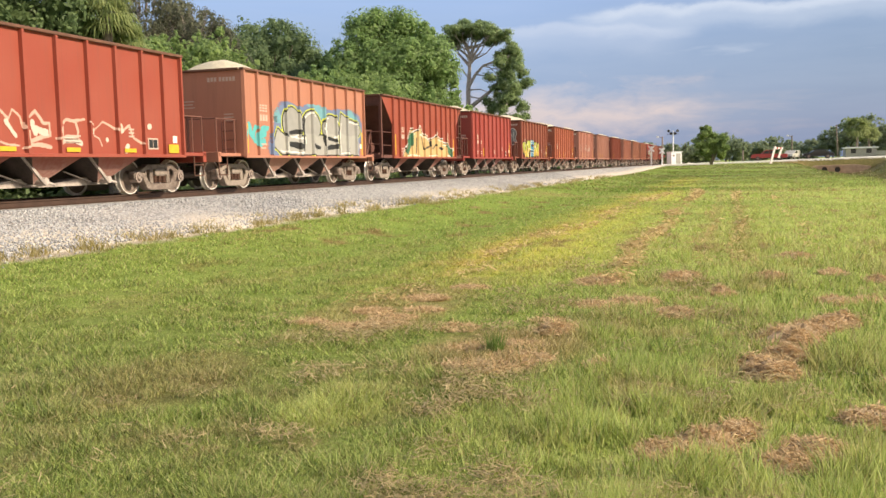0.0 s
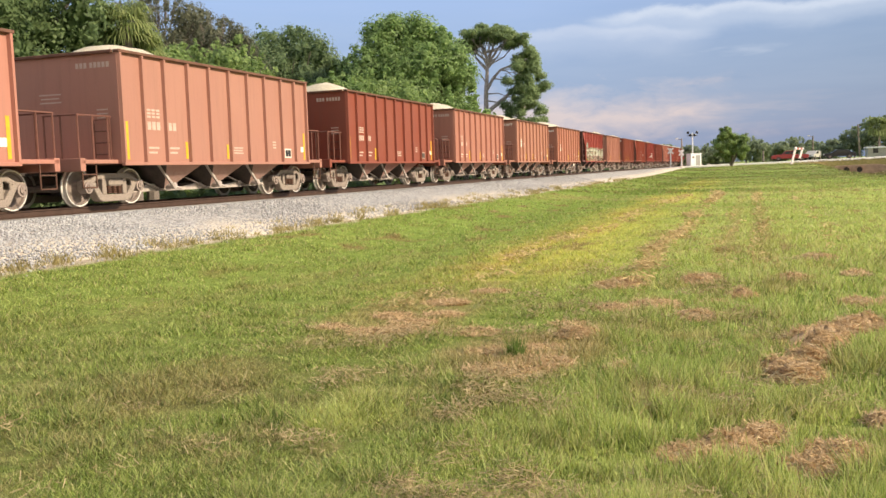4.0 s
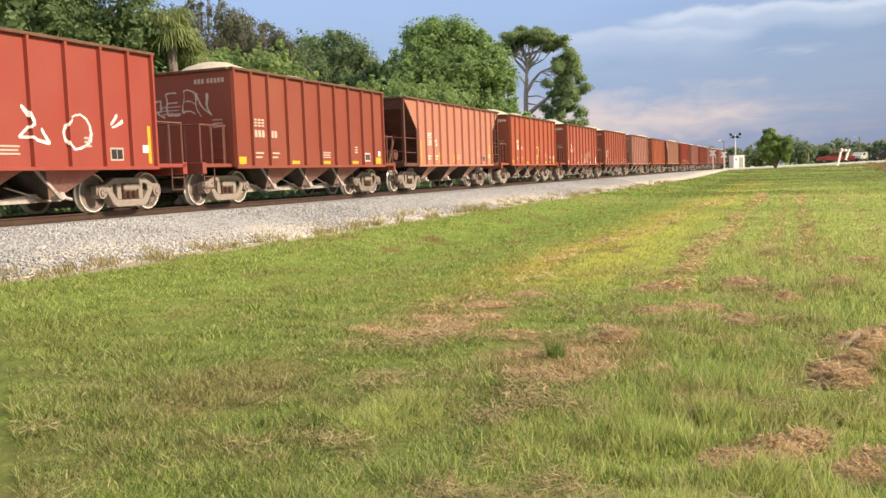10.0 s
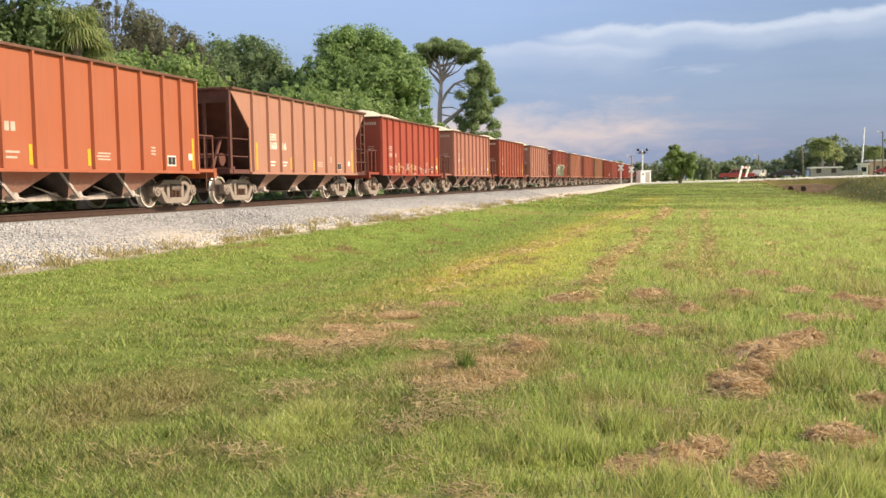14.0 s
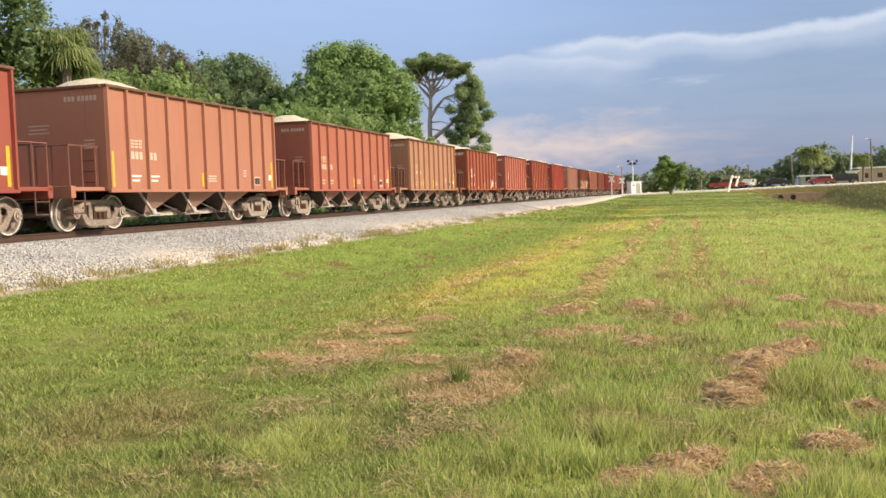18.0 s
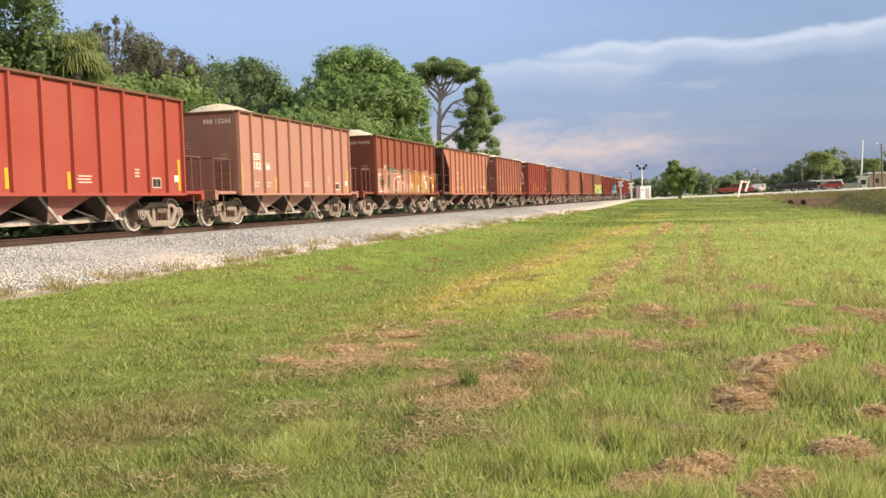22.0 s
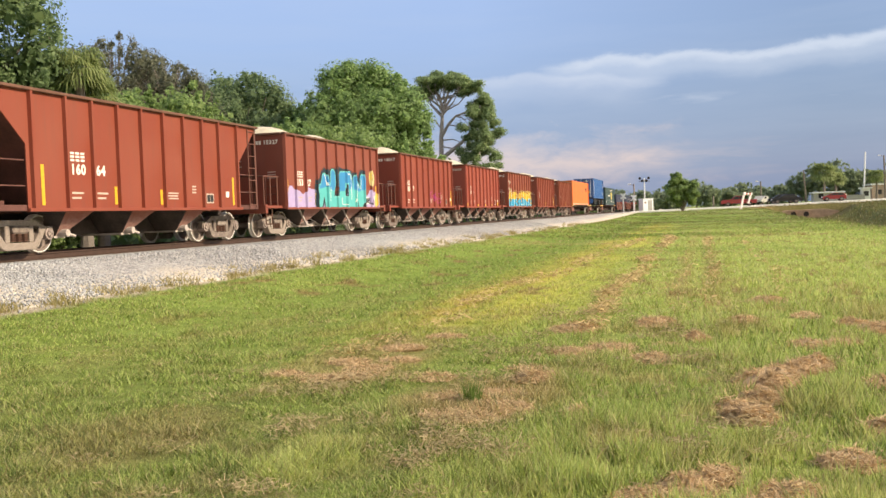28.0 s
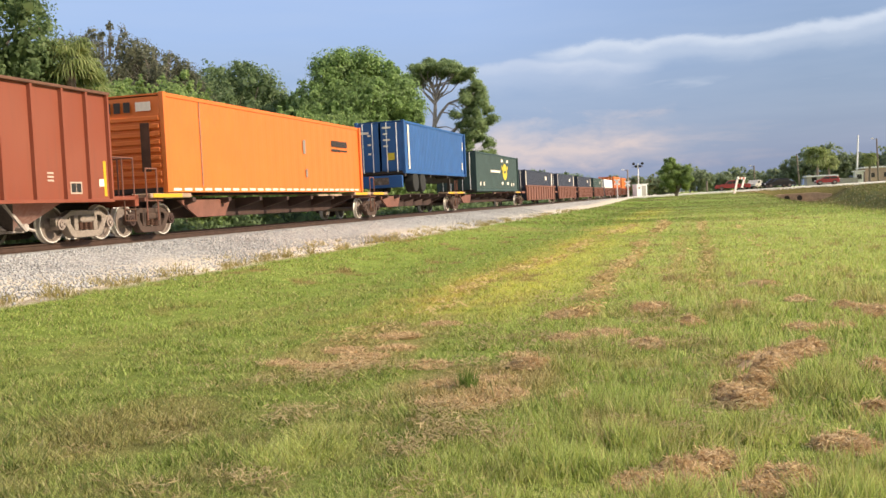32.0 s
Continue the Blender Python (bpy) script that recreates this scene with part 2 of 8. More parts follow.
def field_colour(n, where, grain):
    """Tones of the mown field by place: green near the track, a yellowed swath, straw patches and streaks along the mower's way."""
    xyz = n.add("ShaderNodeSeparateXYZ", {0: where})
    big = n.noise(where, 0.20, 5, 0.6)
    mid = n.noise(where, 1.1, 5, 0.65)
    green = n.ramp(grain, [(0.25, (0.105, 0.160, 0.027)), (0.5, (0.286, 0.375, 0.076)), (0.8, (0.57, 0.65, 0.21))])
    deep = n.ramp(grain, [(0.25, (0.078, 0.108, 0.018)), (0.5, (0.205, 0.285, 0.052)), (0.8, (0.40, 0.495, 0.13))])
    yellow = n.ramp(grain, [(0.25, (0.26, 0.22, 0.045)), (0.5, (0.58, 0.455, 0.095)), (0.8, (0.78, 0.64, 0.21))])
    straw = n.ramp(grain, [(0.25, (0.17, 0.110, 0.045)), (0.5, (0.43, 0.30, 0.14)), (0.8, (0.68, 0.51, 0.29))])
    wob = n.math("MULTIPLY_ADD", n.math("SUBTRACT", big, 0.5), 2.6, xyz.outputs[0])
    x, y = xyz.outputs[0], xyz.outputs[1]
    sway = n.math("MULTIPLY_ADD", n.math("SUBTRACT", mid, 0.5), 1.3, x)
    def between(value, lo, hi, soft, most=1.0):
        """1 between two places, fading over soft metres on either side."""
        a = n.add("ShaderNodeMapRange", {"Value": value, "From Min": lo - soft, "From Max": lo + soft}).outputs[0]
        b = n.add("ShaderNodeMapRange", {"Value": value, "From Min": hi - soft, "From Max": hi + soft, "To Min": most, "To Max": 0.0}).outputs[0]
        return n.math("MULTIPLY", a, b)
    def spot(cx, cy, rx, ry, most=1.0):
        """A patch with a ragged edge."""
        a = n.math("POWER", n.math("DIVIDE", n.math("SUBTRACT", x, cx), rx), 2.0)
        b = n.math("POWER", n.math("DIVIDE", n.math("SUBTRACT", y, cy), ry), 2.0)
        v = n.math("MULTIPLY_ADD", n.math("SUBTRACT", mid, 0.5), 3.2, n.math("ADD", a, b))
        return n.add("ShaderNodeMapRange", {"Value": v, "From Min": 1.3, "From Max": 0.5, "To Min": 0.0, "To Max": most}).outputs[0]
    # from the track outwards: green, darker along the foot of the rise
    hue = n.mix(between(wob, -40.0, -1.5, 2.2, 0.5), green, deep)
    lush = n.math("MULTIPLY", between(sway, -12.0, -7.6, 0.8), n.ramp(mid, [(0.35, (0.75,) * 3), (0.65, (0.1,) * 3)]))
    hue = n.mix(lush, hue, green)
    # drier and paler from the middle of the field on
    pale = n.ramp(grain, [(0.25, (0.19, 0.235, 0.05)), (0.5, (0.46, 0.52, 0.13)), (0.8, (0.72, 0.76, 0.29))])
    dry = n.math("MULTIPLY", between(sway, -2.2, 40.0, 0.7), n.ramp(n.math("MULTIPLY_ADD", big, 0.06, n.math("MULTIPLY", y, 0.02)), [(0.20, (0,) * 3), (0.36, (0.6,) * 3)]))
    dry = n.math("MULTIPLY", dry, n.ramp(n.math("MULTIPLY", y, 0.01), [(0.40, (1,) * 3), (0.80, (0.25,) * 3)]))
    hue = n.mix(dry, hue, pale)
    # the yellowed swath: ochre along its track side, lime along the other
    lime = n.ramp(grain, [(0.25, (0.27, 0.285, 0.045)), (0.5, (0.54, 0.535, 0.10)), (0.8, (0.74, 0.72, 0.22))])
    ochre = n.mix(n.math("MULTIPLY", between(sway, -6.0, -3.6, 0.5), n.ramp(mid, [(0.36, (0.5,) * 3), (0.55, (1,) * 3)])), lime, yellow)
    reach = n.ramp(n.math("MULTIPLY", n.math("MULTIPLY_ADD", n.math("SUBTRACT", big, 0.5), 6.0, y), 0.01), [(0.10, (0,) * 3), (0.145, (0.9,) * 3), (0.75, (0.9,) * 3), (1.0, (0.2,) * 3)])
    comb = n.ramp(n.noise(n.mapped(where, (2.6, 0.10, 1), (0.4, 0, 0)), 1.0, 4, 0.6), [(0.36, (0.45,) * 3), (0.56, (1,) * 3)])
    hue = n.mix(n.math("MULTIPLY", n.math("MULTIPLY", between(sway, -4.6, -2.1, 0.6), reach), comb), hue, ochre)
    shade = n.math("MULTIPLY", between(sway, -7.6, -4.9, 0.7), n.ramp(n.math("MULTIPLY", y, 0.01), [(0.15, (0,) * 3), (0.25, (0.6,) * 3)]))
    hue = n.mix(shade, hue, deep)
    # brown stretches of dead grass: a trodden line beside the rise, a belt of stubble, a litter of cuttings
    brown = n.ramp(grain, [(0.25, (0.10, 0.058, 0.024)), (0.5, (0.27, 0.165, 0.075)), (0.8, (0.46, 0.32, 0.17))])
    off = n.math("MULTIPLY_ADD", n.math("SUBTRACT", y, 9.0), -0.13, n.math("ADD", sway, 6.85))
    hue = n.mix(n.math("MULTIPLY", between(off, -0.15, 0.15, 0.3, 0.34), n.ramp(n.math("MULTIPLY", y, 0.05), [(0.3, (0,) * 3), (0.45, (1,) * 3), (0.8, (1,) * 3), (1.0, (0,) * 3)])), hue, straw)
    hue = n.mix(spot(-4.1, 5.9, 0.62, 0.95, 0.45), hue, n.mix(0.5, brown, straw))
    hue = n.mix(spot(-3.6, 9.5, 0.75, 2.0, 0.5), hue, straw)
    hue = n.mix(spot(-1.85, 7.6, 0.75, 1.0, 0.7), hue, straw)
    patch = n.ramp(n.math("MULTIPLY_ADD", big, 0.35, n.math("MULTIPLY", mid, 0.65)), [(0.50, (0,) * 3), (0.60, (0.7,) * 3)])
    inner = n.ramp(n.math("MULTIPLY_ADD", x, 0.05, 0.5), [(0.2, (0.16,) * 3), (0.33, (0.75,) * 3)])
    hue = n.mix(n.math("MULTIPLY", n.math("MULTIPLY", patch, inner), n.ramp(n.math("MULTIPLY", y, 0.02), [(0.2, (1,) * 3), (0.45, (0.55,) * 3)])), hue, straw)
    # dull thatch on the trodden corner near the camera's spot, and a lush lime clump in it
    thatch = n.ramp(grain, [(0.25, (0.070, 0.070, 0.024)), (0.5, (0.195, 0.185, 0.072)), (0.8, (0.40, 0.37, 0.18))])
    worn = n.math("MULTIPLY", n.ramp(n.math("MULTIPLY", y, 0.05), [(0.26, (0.75,) * 3), (0.46, (0,) * 3)]), n.ramp(n.math("MULTIPLY_ADD", wob, 0.05, 0.5), [(0.38, (0.65,) * 3), (0.46, (0.05,) * 3)]))
    hue = n.mix(n.math("MULTIPLY", worn, n.ramp(mid, [(0.38, (0.2,) * 3), (0.6, (1,) * 3)])), hue, thatch)
    hue = n.mix(spot(-2.48, 5.5, 0.34, 0.55, 0.8), hue, pale)
    hue = n.mix(spot(-0.1, 5.0, 1.6, 1.5, 0.45), hue, pale)
    # wheel ruts of the mower
    rut = n.math("MULTIPLY", between(n.math("MULTIPLY_ADD", n.math("SUBTRACT", mid, 0.5), 0.5, x), 0.05, 0.35, 0.16), n.ramp(n.math("MULTIPLY_ADD", y, 0.01, n.math("MULTIPLY", n.math("SUBTRACT", mid, 0.5), 0.25)), [(0.13, (0,) * 3), (0.18, (0.5,) * 3), (0.5, (0.4,) * 3), (0.75, (0,) * 3)]))
    hue = n.mix(rut, hue, brown)
    rut = n.math("MULTIPLY", between(n.math("MULTIPLY_ADD", n.math("SUBTRACT", mid, 0.5), 0.5, x), -0.55, -0.28, 0.14), n.ramp(n.math("MULTIPLY", y, 0.01), [(0.14, (0,) * 3), (0.2, (0.45,) * 3), (0.5, (0.3,) * 3), (0.7, (0,) * 3)]))
    hue = n.mix(rut, hue, straw)
    # farther off: broad drifts of greener and of paler, drier grass, and dry tufts
    drift = n.noise(n.mapped(where, (0.10, 0.16, 1)), 1.0, 5, 0.6)
    away = n.ramp(n.math("MULTIPLY", y, 0.01), [(0.15, (0,) * 3), (0.5, (1,) * 3)])
    hue = n.mix(n.math("MULTIPLY", n.ramp(drift, [(0.38, (0.9,) * 3), (0.54, (0,) * 3)]), away), hue, deep)
    hue = n.mix(n.math("MULTIPLY", n.ramp(drift, [(0.54, (0,) * 3), (0.68, (0.45,) * 3)]), away), hue, straw)
    tuft = n.noise(n.mapped(where, (1.1, 0.55, 1), (7, 3, 0)), 1.0, 3, 0.6)
    hue = n.mix(n.math("MULTIPLY", n.ramp(tuft, [(0.57, (0,) * 3), (0.66, (0.75,) * 3)]), between(y, 12.0, 75.0, 5.0)), hue, brown)
    swale = n.ramp(n.math("MULTIPLY", n.math("MULTIPLY_ADD", n.math("SUBTRACT", big, 0.5), 26.0, y), 0.005), [(0.42, (0,) * 3), (0.47, (0.8,) * 3), (0.56, (0.65,) * 3), (0.61, (0,) * 3)])
    hue = n.mix(swale, hue, deep)
    # duller streaks across the rough far end of the field
    streak = n.noise(n.mapped(where, (0.05, 0.20, 1), (3, 1, 0)), 1.0, 5, 0.65)
    hue = n.mix(n.math("MULTIPLY", n.ramp(streak, [(0.44, (0,) * 3), (0.56, (0.8,) * 3)]), between(y, 78.0, 160.0, 16.0)), hue, n.ramp(grain, [(0.25, (0.075, 0.085, 0.024)), (0.5, (0.185, 0.19, 0.062)), (0.8, (0.34, 0.32, 0.13))]))
    # the shade at the hedge's foot behind the track, painted as dark ground
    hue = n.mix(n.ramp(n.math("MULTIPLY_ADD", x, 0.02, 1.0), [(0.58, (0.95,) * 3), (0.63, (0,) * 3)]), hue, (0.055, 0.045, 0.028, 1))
    # bare earth and dead weeds on the banks by the culvert
    hue = n.mix(spot(14.5, 148.0, 9.5, 9.0, 0.85), hue, brown)
    # rank unmown growth in and beyond the ditch
    rank = n.math("MULTIPLY", n.ramp(n.math("MULTIPLY_ADD", wob, 0.05, 0.0), [(0.42, (0,) * 3), (0.56, (0.8,) * 3)]), n.ramp(n.math("MULTIPLY", y, 0.005), [(0.2, (0,) * 3), (0.3, (1,) * 3), (0.76, (1,) * 3), (0.78, (0,) * 3)]))
    hue = n.mix(rank, hue, n.ramp(grain, [(0.25, (0.055, 0.06, 0.016)), (0.5, (0.135, 0.125, 0.046)), (0.8, (0.27, 0.235, 0.105))]))
    # sand washed out of the ballast
    fringe = between(n.math("MULTIPLY_ADD", n.math("SUBTRACT", mid, 0.5), 1.7, n.math("MULTIPLY_ADD", n.math("SUBTRACT", big, 0.5), 1.2, x)), -40.0, -10.15, 0.22)
    return n.mix(fringe, hue, n.ramp(grain, [(0.3, (0.42, 0.35, 0.25)), (0.7, (0.70, 0.62, 0.49))]))


def ground_paint():
    m, n, where, end = material("mown_grass", 0.95)
    fine = n.noise(n.mapped(where, (1, 0.7, 1)), 20, 6, 0.75)
    grain = n.math("MULTIPLY_ADD", n.noise(where, 3.0, 4, 0.6), 0.42, n.math("MULTIPLY", fine, 0.5))
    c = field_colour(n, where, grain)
    # uneven dark brown in the near ground under the thick grass, fading out farther off
    blotch = n.ramp(n.noise(where, 9, 5, 0.7), [(0.35, (0.9,) * 3), (0.65, (0.2,) * 3)])
    thick = n.ramp(n.math("MULTIPLY", n.add("ShaderNodeSeparateXYZ", {0: where}).outputs[1], 0.02), [(0.12, (0.55,) * 3), (0.36, (0,) * 3)])
    c = n.mix(n.math("MULTIPLY", blotch, thick), c, n.ramp(fine, [(0.35, (0.055, 0.050, 0.020)), (0.7, (0.19, 0.155, 0.075))]))
    return end(c, fine, 0.9, 0.06, extra={"Specular IOR Level": 0.1})


def blade_paint():
    m, n, where, end = material("grass_blades", 0.6)
    rnd = n.add("ShaderNodeNewGeometry").outputs["Random Per Island"]
    other = n.math("FRACT", n.math("MULTIPLY", rnd, 53.7))
    clump = n.math("MULTIPLY_ADD", n.math("SUBTRACT", n.noise(where, 3.2, 4, 0.6), 0.5), 0.9, 0.34)
    spread = n.ramp(n.math("MULTIPLY", n.add("ShaderNodeSeparateXYZ", {0: where}).outputs[1], 0.02), [(0.16, (0.62,) * 3), (0.6, (0.22,) * 3)])
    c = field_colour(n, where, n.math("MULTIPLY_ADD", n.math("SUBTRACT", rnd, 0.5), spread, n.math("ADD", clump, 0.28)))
    # some blades are dry, more of them close by, and a few bluish-green
    c = n.mix(n.ramp(other, [(0.80, (0,) * 3), (0.84, (0.7,) * 3)]), c, n.ramp(rnd, [(0.2, (0.30, 0.22, 0.11)), (0.8, (0.62, 0.52, 0.30))]))
    c = n.mix(n.ramp(other, [(0.0, (0.45,) * 3), (0.10, (0.45,) * 3), (0.13, (0,) * 3)]), c, (0.12, 0.22, 0.08, 1))
    face = n.add("ShaderNodeBsdfPrincipled", {"Base Color": c, "Roughness": 0.6, "Specular IOR Level": 0.2})
    glow = n.add("ShaderNodeBsdfTranslucent", {"Color": c})
    both = n.add("ShaderNodeMixShader", {0: 0.5, 1: face.outputs[0], 2: glow.outputs[0]})
    n.add("ShaderNodeOutputMaterial", {0: both.outputs[0]})
    return m


M = {}


def make_materials():
    M["paint"] = car_paint()
    M["chute"] = chute_paint()
    M["ballast"] = ballast_paint()
    M["ground"] = ground_paint()
    M["rust"] = plain("rusty_steel", (0.13, 0.062, 0.04), 0.8, 0.2, 0.4, 5)
    M["rim"] = plain("dirty_rim", (0.175, 0.080, 0.052), 0.8, 0.0, 0.35, 4)
    M["sooty"] = plain("sooty_truck_steel", (0.10, 0.062, 0.048), 0.85, 0.1, 0.4, 6)
    M["grime"] = plain("grimy_brown_paint", (0.075, 0.040, 0.033), 0.85, 0.0, 0.4, 2)
    # sooty red paint, darkened further for the shade at the long cars' ends
    M["sootshade"] = plain("sooty_shaded_paint", (0.145, 0.056, 0.044), 0.85, 0.0, 0.4, 2)
    M["faded"] = plain("faded_stencil", (0.66, 0.50, 0.42), 0.8, 0.0, 0.15, 9)
    M["rail"] = plain("rail_steel", (0.125, 0.075, 0.055), 0.55, 0.5, 0.3, 4)
    M["cast"] = cast_paint()
    M["wheel"] = plain("dusty_wheel_plate", (0.30, 0.24, 0.21), 0.8, 0.2, 0.3, 5)
    M["tread"] = plain("bright_wheel_rim", (0.80, 0.75, 0.69), 0.5, 0.5, 0.15, 9)
    M["dark"] = plain("dark_underframe", (0.055, 0.042, 0.038), 0.85, 0.0, 0.4, 5)
    # streaky dusty steel, coloured dark for the shade beneath the cars
    M["sheet"] = plain("dusty_shaded_sheet", (0.10, 0.075, 0.066), 0.85, 0.0, 0.6, 2.2)
    M["dust"] = plain("dusty_hopper_chute", (0.36, 0.29, 0.26), 0.85, 0.0, 0.4, 3)
    M["caked"] = plain("dust_caked_bar", (0.52, 0.45, 0.415), 0.9, 0.0, 0.5, 3, 0.3)
    M["stone"] = plain("pale_crushed_stone", (0.74, 0.66, 0.50), 0.95, 0.0, 0.16, 9, 0.9)
    M["white"] = plain("stencil_white", (0.78, 0.70, 0.62), 0.7, 0.0, 0.12, 12)
    M["yellow"] = plain("reflector_yellow", (0.85, 0.50, 0.03), 0.5, 0.0, 0.15, 9)
    M["wood"] = plain("tie_timber", (0.085, 0.062, 0.047), 0.95, 0.0, 0.4, 6, 0.4)
    M["bark"] = plain("grey_bark", (0.25, 0.21, 0.18), 0.95, 0.0, 0.35, 5, 0.5)
    M["palebark"] = plain("pale_pine_bark", (0.52, 0.47, 0.45), 0.95, 0.0, 0.35, 5, 0.5)
    M["oak"] = leaf_paint("broadleaf_green", (0.127, 0.194, 0.076), (0.245, 0.360, 0.136), (0.400, 0.538, 0.212))
    M["dkleaf"] = leaf_paint("dark_oak_green", (0.094, 0.146, 0.065), (0.171, 0.244, 0.105), (0.279, 0.370, 0.164))
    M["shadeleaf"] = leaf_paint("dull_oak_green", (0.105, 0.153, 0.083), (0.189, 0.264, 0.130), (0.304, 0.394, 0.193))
    M["ltleaf"] = leaf_paint("bright_shrub_green", (0.135, 0.198, 0.069), (0.253, 0.356, 0.123), (0.394, 0.501, 0.189))
    M["pine"] = leaf_paint("pine_needle_green", (0.142, 0.207, 0.101), (0.263, 0.355, 0.164), (0.430, 0.519, 0.254))
    M["scrub"] = leaf_paint("grey_scrub_leaf", (0.101, 0.111, 0.076), (0.176, 0.187, 0.124), (0.271, 0.279, 0.183))
    M["farleaf"] = leaf_paint("hazy_far_green", (0.158, 0.199, 0.131), (0.264, 0.323, 0.200), (0.389, 0.457, 0.269))
    M["railpaint"] = plain("brown_rail_paint", (0.21, 0.085, 0.062), 0.75, 0.0, 0.3, 4)
    M["palm"] = leaf_paint("palm_frond_green", (0.14, 0.185, 0.065), (0.27, 0.33, 0.125), (0.44, 0.48, 0.21))
    M["blade"] = blade_paint()
    M["hay"] = leaf_paint("cut_hay", (0.34, 0.23, 0.115), (0.60, 0.43, 0.235), (0.84, 0.67, 0.43), 0.8, 0.35)
    M["concrete"] = plain("pale_concrete", (0.52, 0.50, 0.46), 0.9, 0.0, 0.2, 3, 0.3)
    M["road"] = plain("sunlit_road", (0.86, 0.82, 0.74), 0.9, 0.0, 0.15, 2, 0.2)
    M["shedwhite"] = plain("white_shed_metal", (0.78, 0.79, 0.80), 0.5, 0.0, 0.06, 3)
    M["glass"] = plain("dark_window_glass", (0.03, 0.035, 0.04), 0.08, 0.0, 0.2, 3, 0.0)
    M["orange"] = plain("orange_container_paint", (0.90, 0.225, 0.042), 0.5, 0.0, 0.07, 1.2)
    M["blue"] = plain("blue_container_paint", (0.030, 0.13, 0.40), 0.5, 0.0, 0.15, 1.2)
    M["green"] = plain("dark_green_container_paint", (0.045, 0.085, 0.085), 0.55, 0.0, 0.2, 1.2)
    M["navy"] = plain("navy_container_paint", (0.035, 0.045, 0.085), 0.55, 0.0, 0.2, 1.2)
    M["brownwell"] = plain("brown_well_car_paint", (0.25, 0.105, 0.075), 0.7, 0.0, 0.3, 2)
    M["pad"] = plain("worn_tan_deck_paint", (0.52, 0.36, 0.25), 0.8, 0.0, 0.35, 3)
    M["redcar"] = plain("red_car_paint", (0.36, 0.05, 0.05), 0.25, 0.0, 0.08, 2, 0.0)
    M["blackcar"] = plain("black_car_paint", (0.02, 0.02, 0.024), 0.2, 0.0, 0.1, 2, 0.0)
    M["rubber"] = plain("tyre_rubber", (0.03, 0.03, 0.03), 0.85, 0.0, 0.2, 5)


make_materials()

# ---------------------------------------------------------------- mesh tools


def mesh_of(name, verts, faces, mat, smooth=False):
    me = bpy.data.meshes.new(name)
    me.from_pydata([tuple(v) for v in verts], [], faces)
    me.materials.append(mat)
    if smooth:
        me.polygons.foreach_set("use_smooth", [True] * len(me.polygons))
    me.update()
    return me


def quick_mesh(name, verts, counts, mat):
    """A mesh of many loose polygons, all with the same number of corners, from an array of corners."""
    verts = np.asarray(verts, np.float32).reshape(-1, 3)
    k = len(verts) // counts
    me = bpy.data.meshes.new(name)
    me.vertices.add(len(verts))
    me.vertices.foreach_set("co", verts.ravel())
    me.loops.add(len(verts))
    me.loops.foreach_set("vertex_index", np.arange(len(verts), dtype=np.int32))
    me.polygons.add(k)
    me.polygons.foreach_set("loop_start", np.arange(k, dtype=np.int32) * counts)
    me.update(calc_edges=True)
    me.materials.append(mat)
    return me


def box_bm(bm, x0, x1, y0, y1, z0, z1):
    v = [bm.verts.new((x, y, z)) for z in (z0, z1) for y in (y0, y1) for x in (x0, x1)]
    for f in ((0, 2, 3, 1), (4, 5, 7, 6), (0, 1, 5, 4), (2, 6, 7, 3), (0, 4, 6, 2), (1, 3, 7, 5)):
        bm.faces.new([v[i] for i in f])
    return v


def rod_bm(bm, a, b, r, sides=6, r2=None):
    a, b = Vector(a), Vector(b)
    d = (b - a).normalized()
    u = d.orthogonal().normalized()
    w = d.cross(u)
    ends = []
    for p, q in ((a, r), (b, r if r2 is None else r2)):
        ends.append([bm.verts.new(p + q * (math.cos(2 * math.pi * i / sides) * u + math.sin(2 * math.pi * i / sides) * w)) for i in range(sides)])
    for i in range(sides):
        j = (i + 1) % sides
        bm.faces.new((ends[0][i], ends[0][j], ends[1][j], ends[1][i]))
    bm.faces.new(ends[0][::-1])
    bm.faces.new(ends[1])


def prism_bm(bm, outline, axis, lo, hi):
    """A polygon in a plane, drawn out along an axis; outline in the other two axes."""
    def at(p, h):
        return {"x": (h, p[0], p[1]), "y": (p[0], h, p[1]), "z": (p[0], p[1], h)}[axis]
    a = [bm.verts.new(at(p, lo)) for p in outline]
    b = [bm.verts.new(at(p, hi)) for p in outline]
    n = len(outline)
    for i in range(n):
        j = (i + 1) % n
        bm.faces.new((a[i], a[j], b[j], b[i]))
    bm.faces.new(a[::-1])
    bm.faces.new(b)


def done(bm, name, mat, bevel=0.0, smooth=False):
    bmesh.ops.recalc_face_normals(bm, faces=bm.faces)
    if bevel:
        bmesh.ops.bevel(bm, geom=bm.edges[:], offset=bevel, segments=1, affect="EDGES", profile=0.5)
    me = bpy.data.meshes.new(name)
    bm.to_mesh(me)
    bm.free()
    me.materials.append(mat)
    if smooth:
        me.polygons.foreach_set("use_smooth", [True] * len(me.polygons))
    return me


def box_mesh(name, x0, x1, y0, y1, z0, z1, mat, bevel=0.0):
    bm = bmesh.new()
    box_bm(bm, x0, x1, y0, y1, z0, z1)
    return done(bm, name, mat, bevel)


def put(name, me, parent=None, label="", at=(0, 0, 0), color=None, turn=0.0):
    ob = new(name, me)
    ob.location = at
    if turn:
        ob.rotation_euler = (0, 0, turn)
    if parent is not None:
        ob.parent = parent
    if label:
        ob["label"] = label
    if color is not None:
        ob.color = (*color, 1)
    return ob


# ---------------------------------------------------------------- ground and track
TRACK_X = -14.9
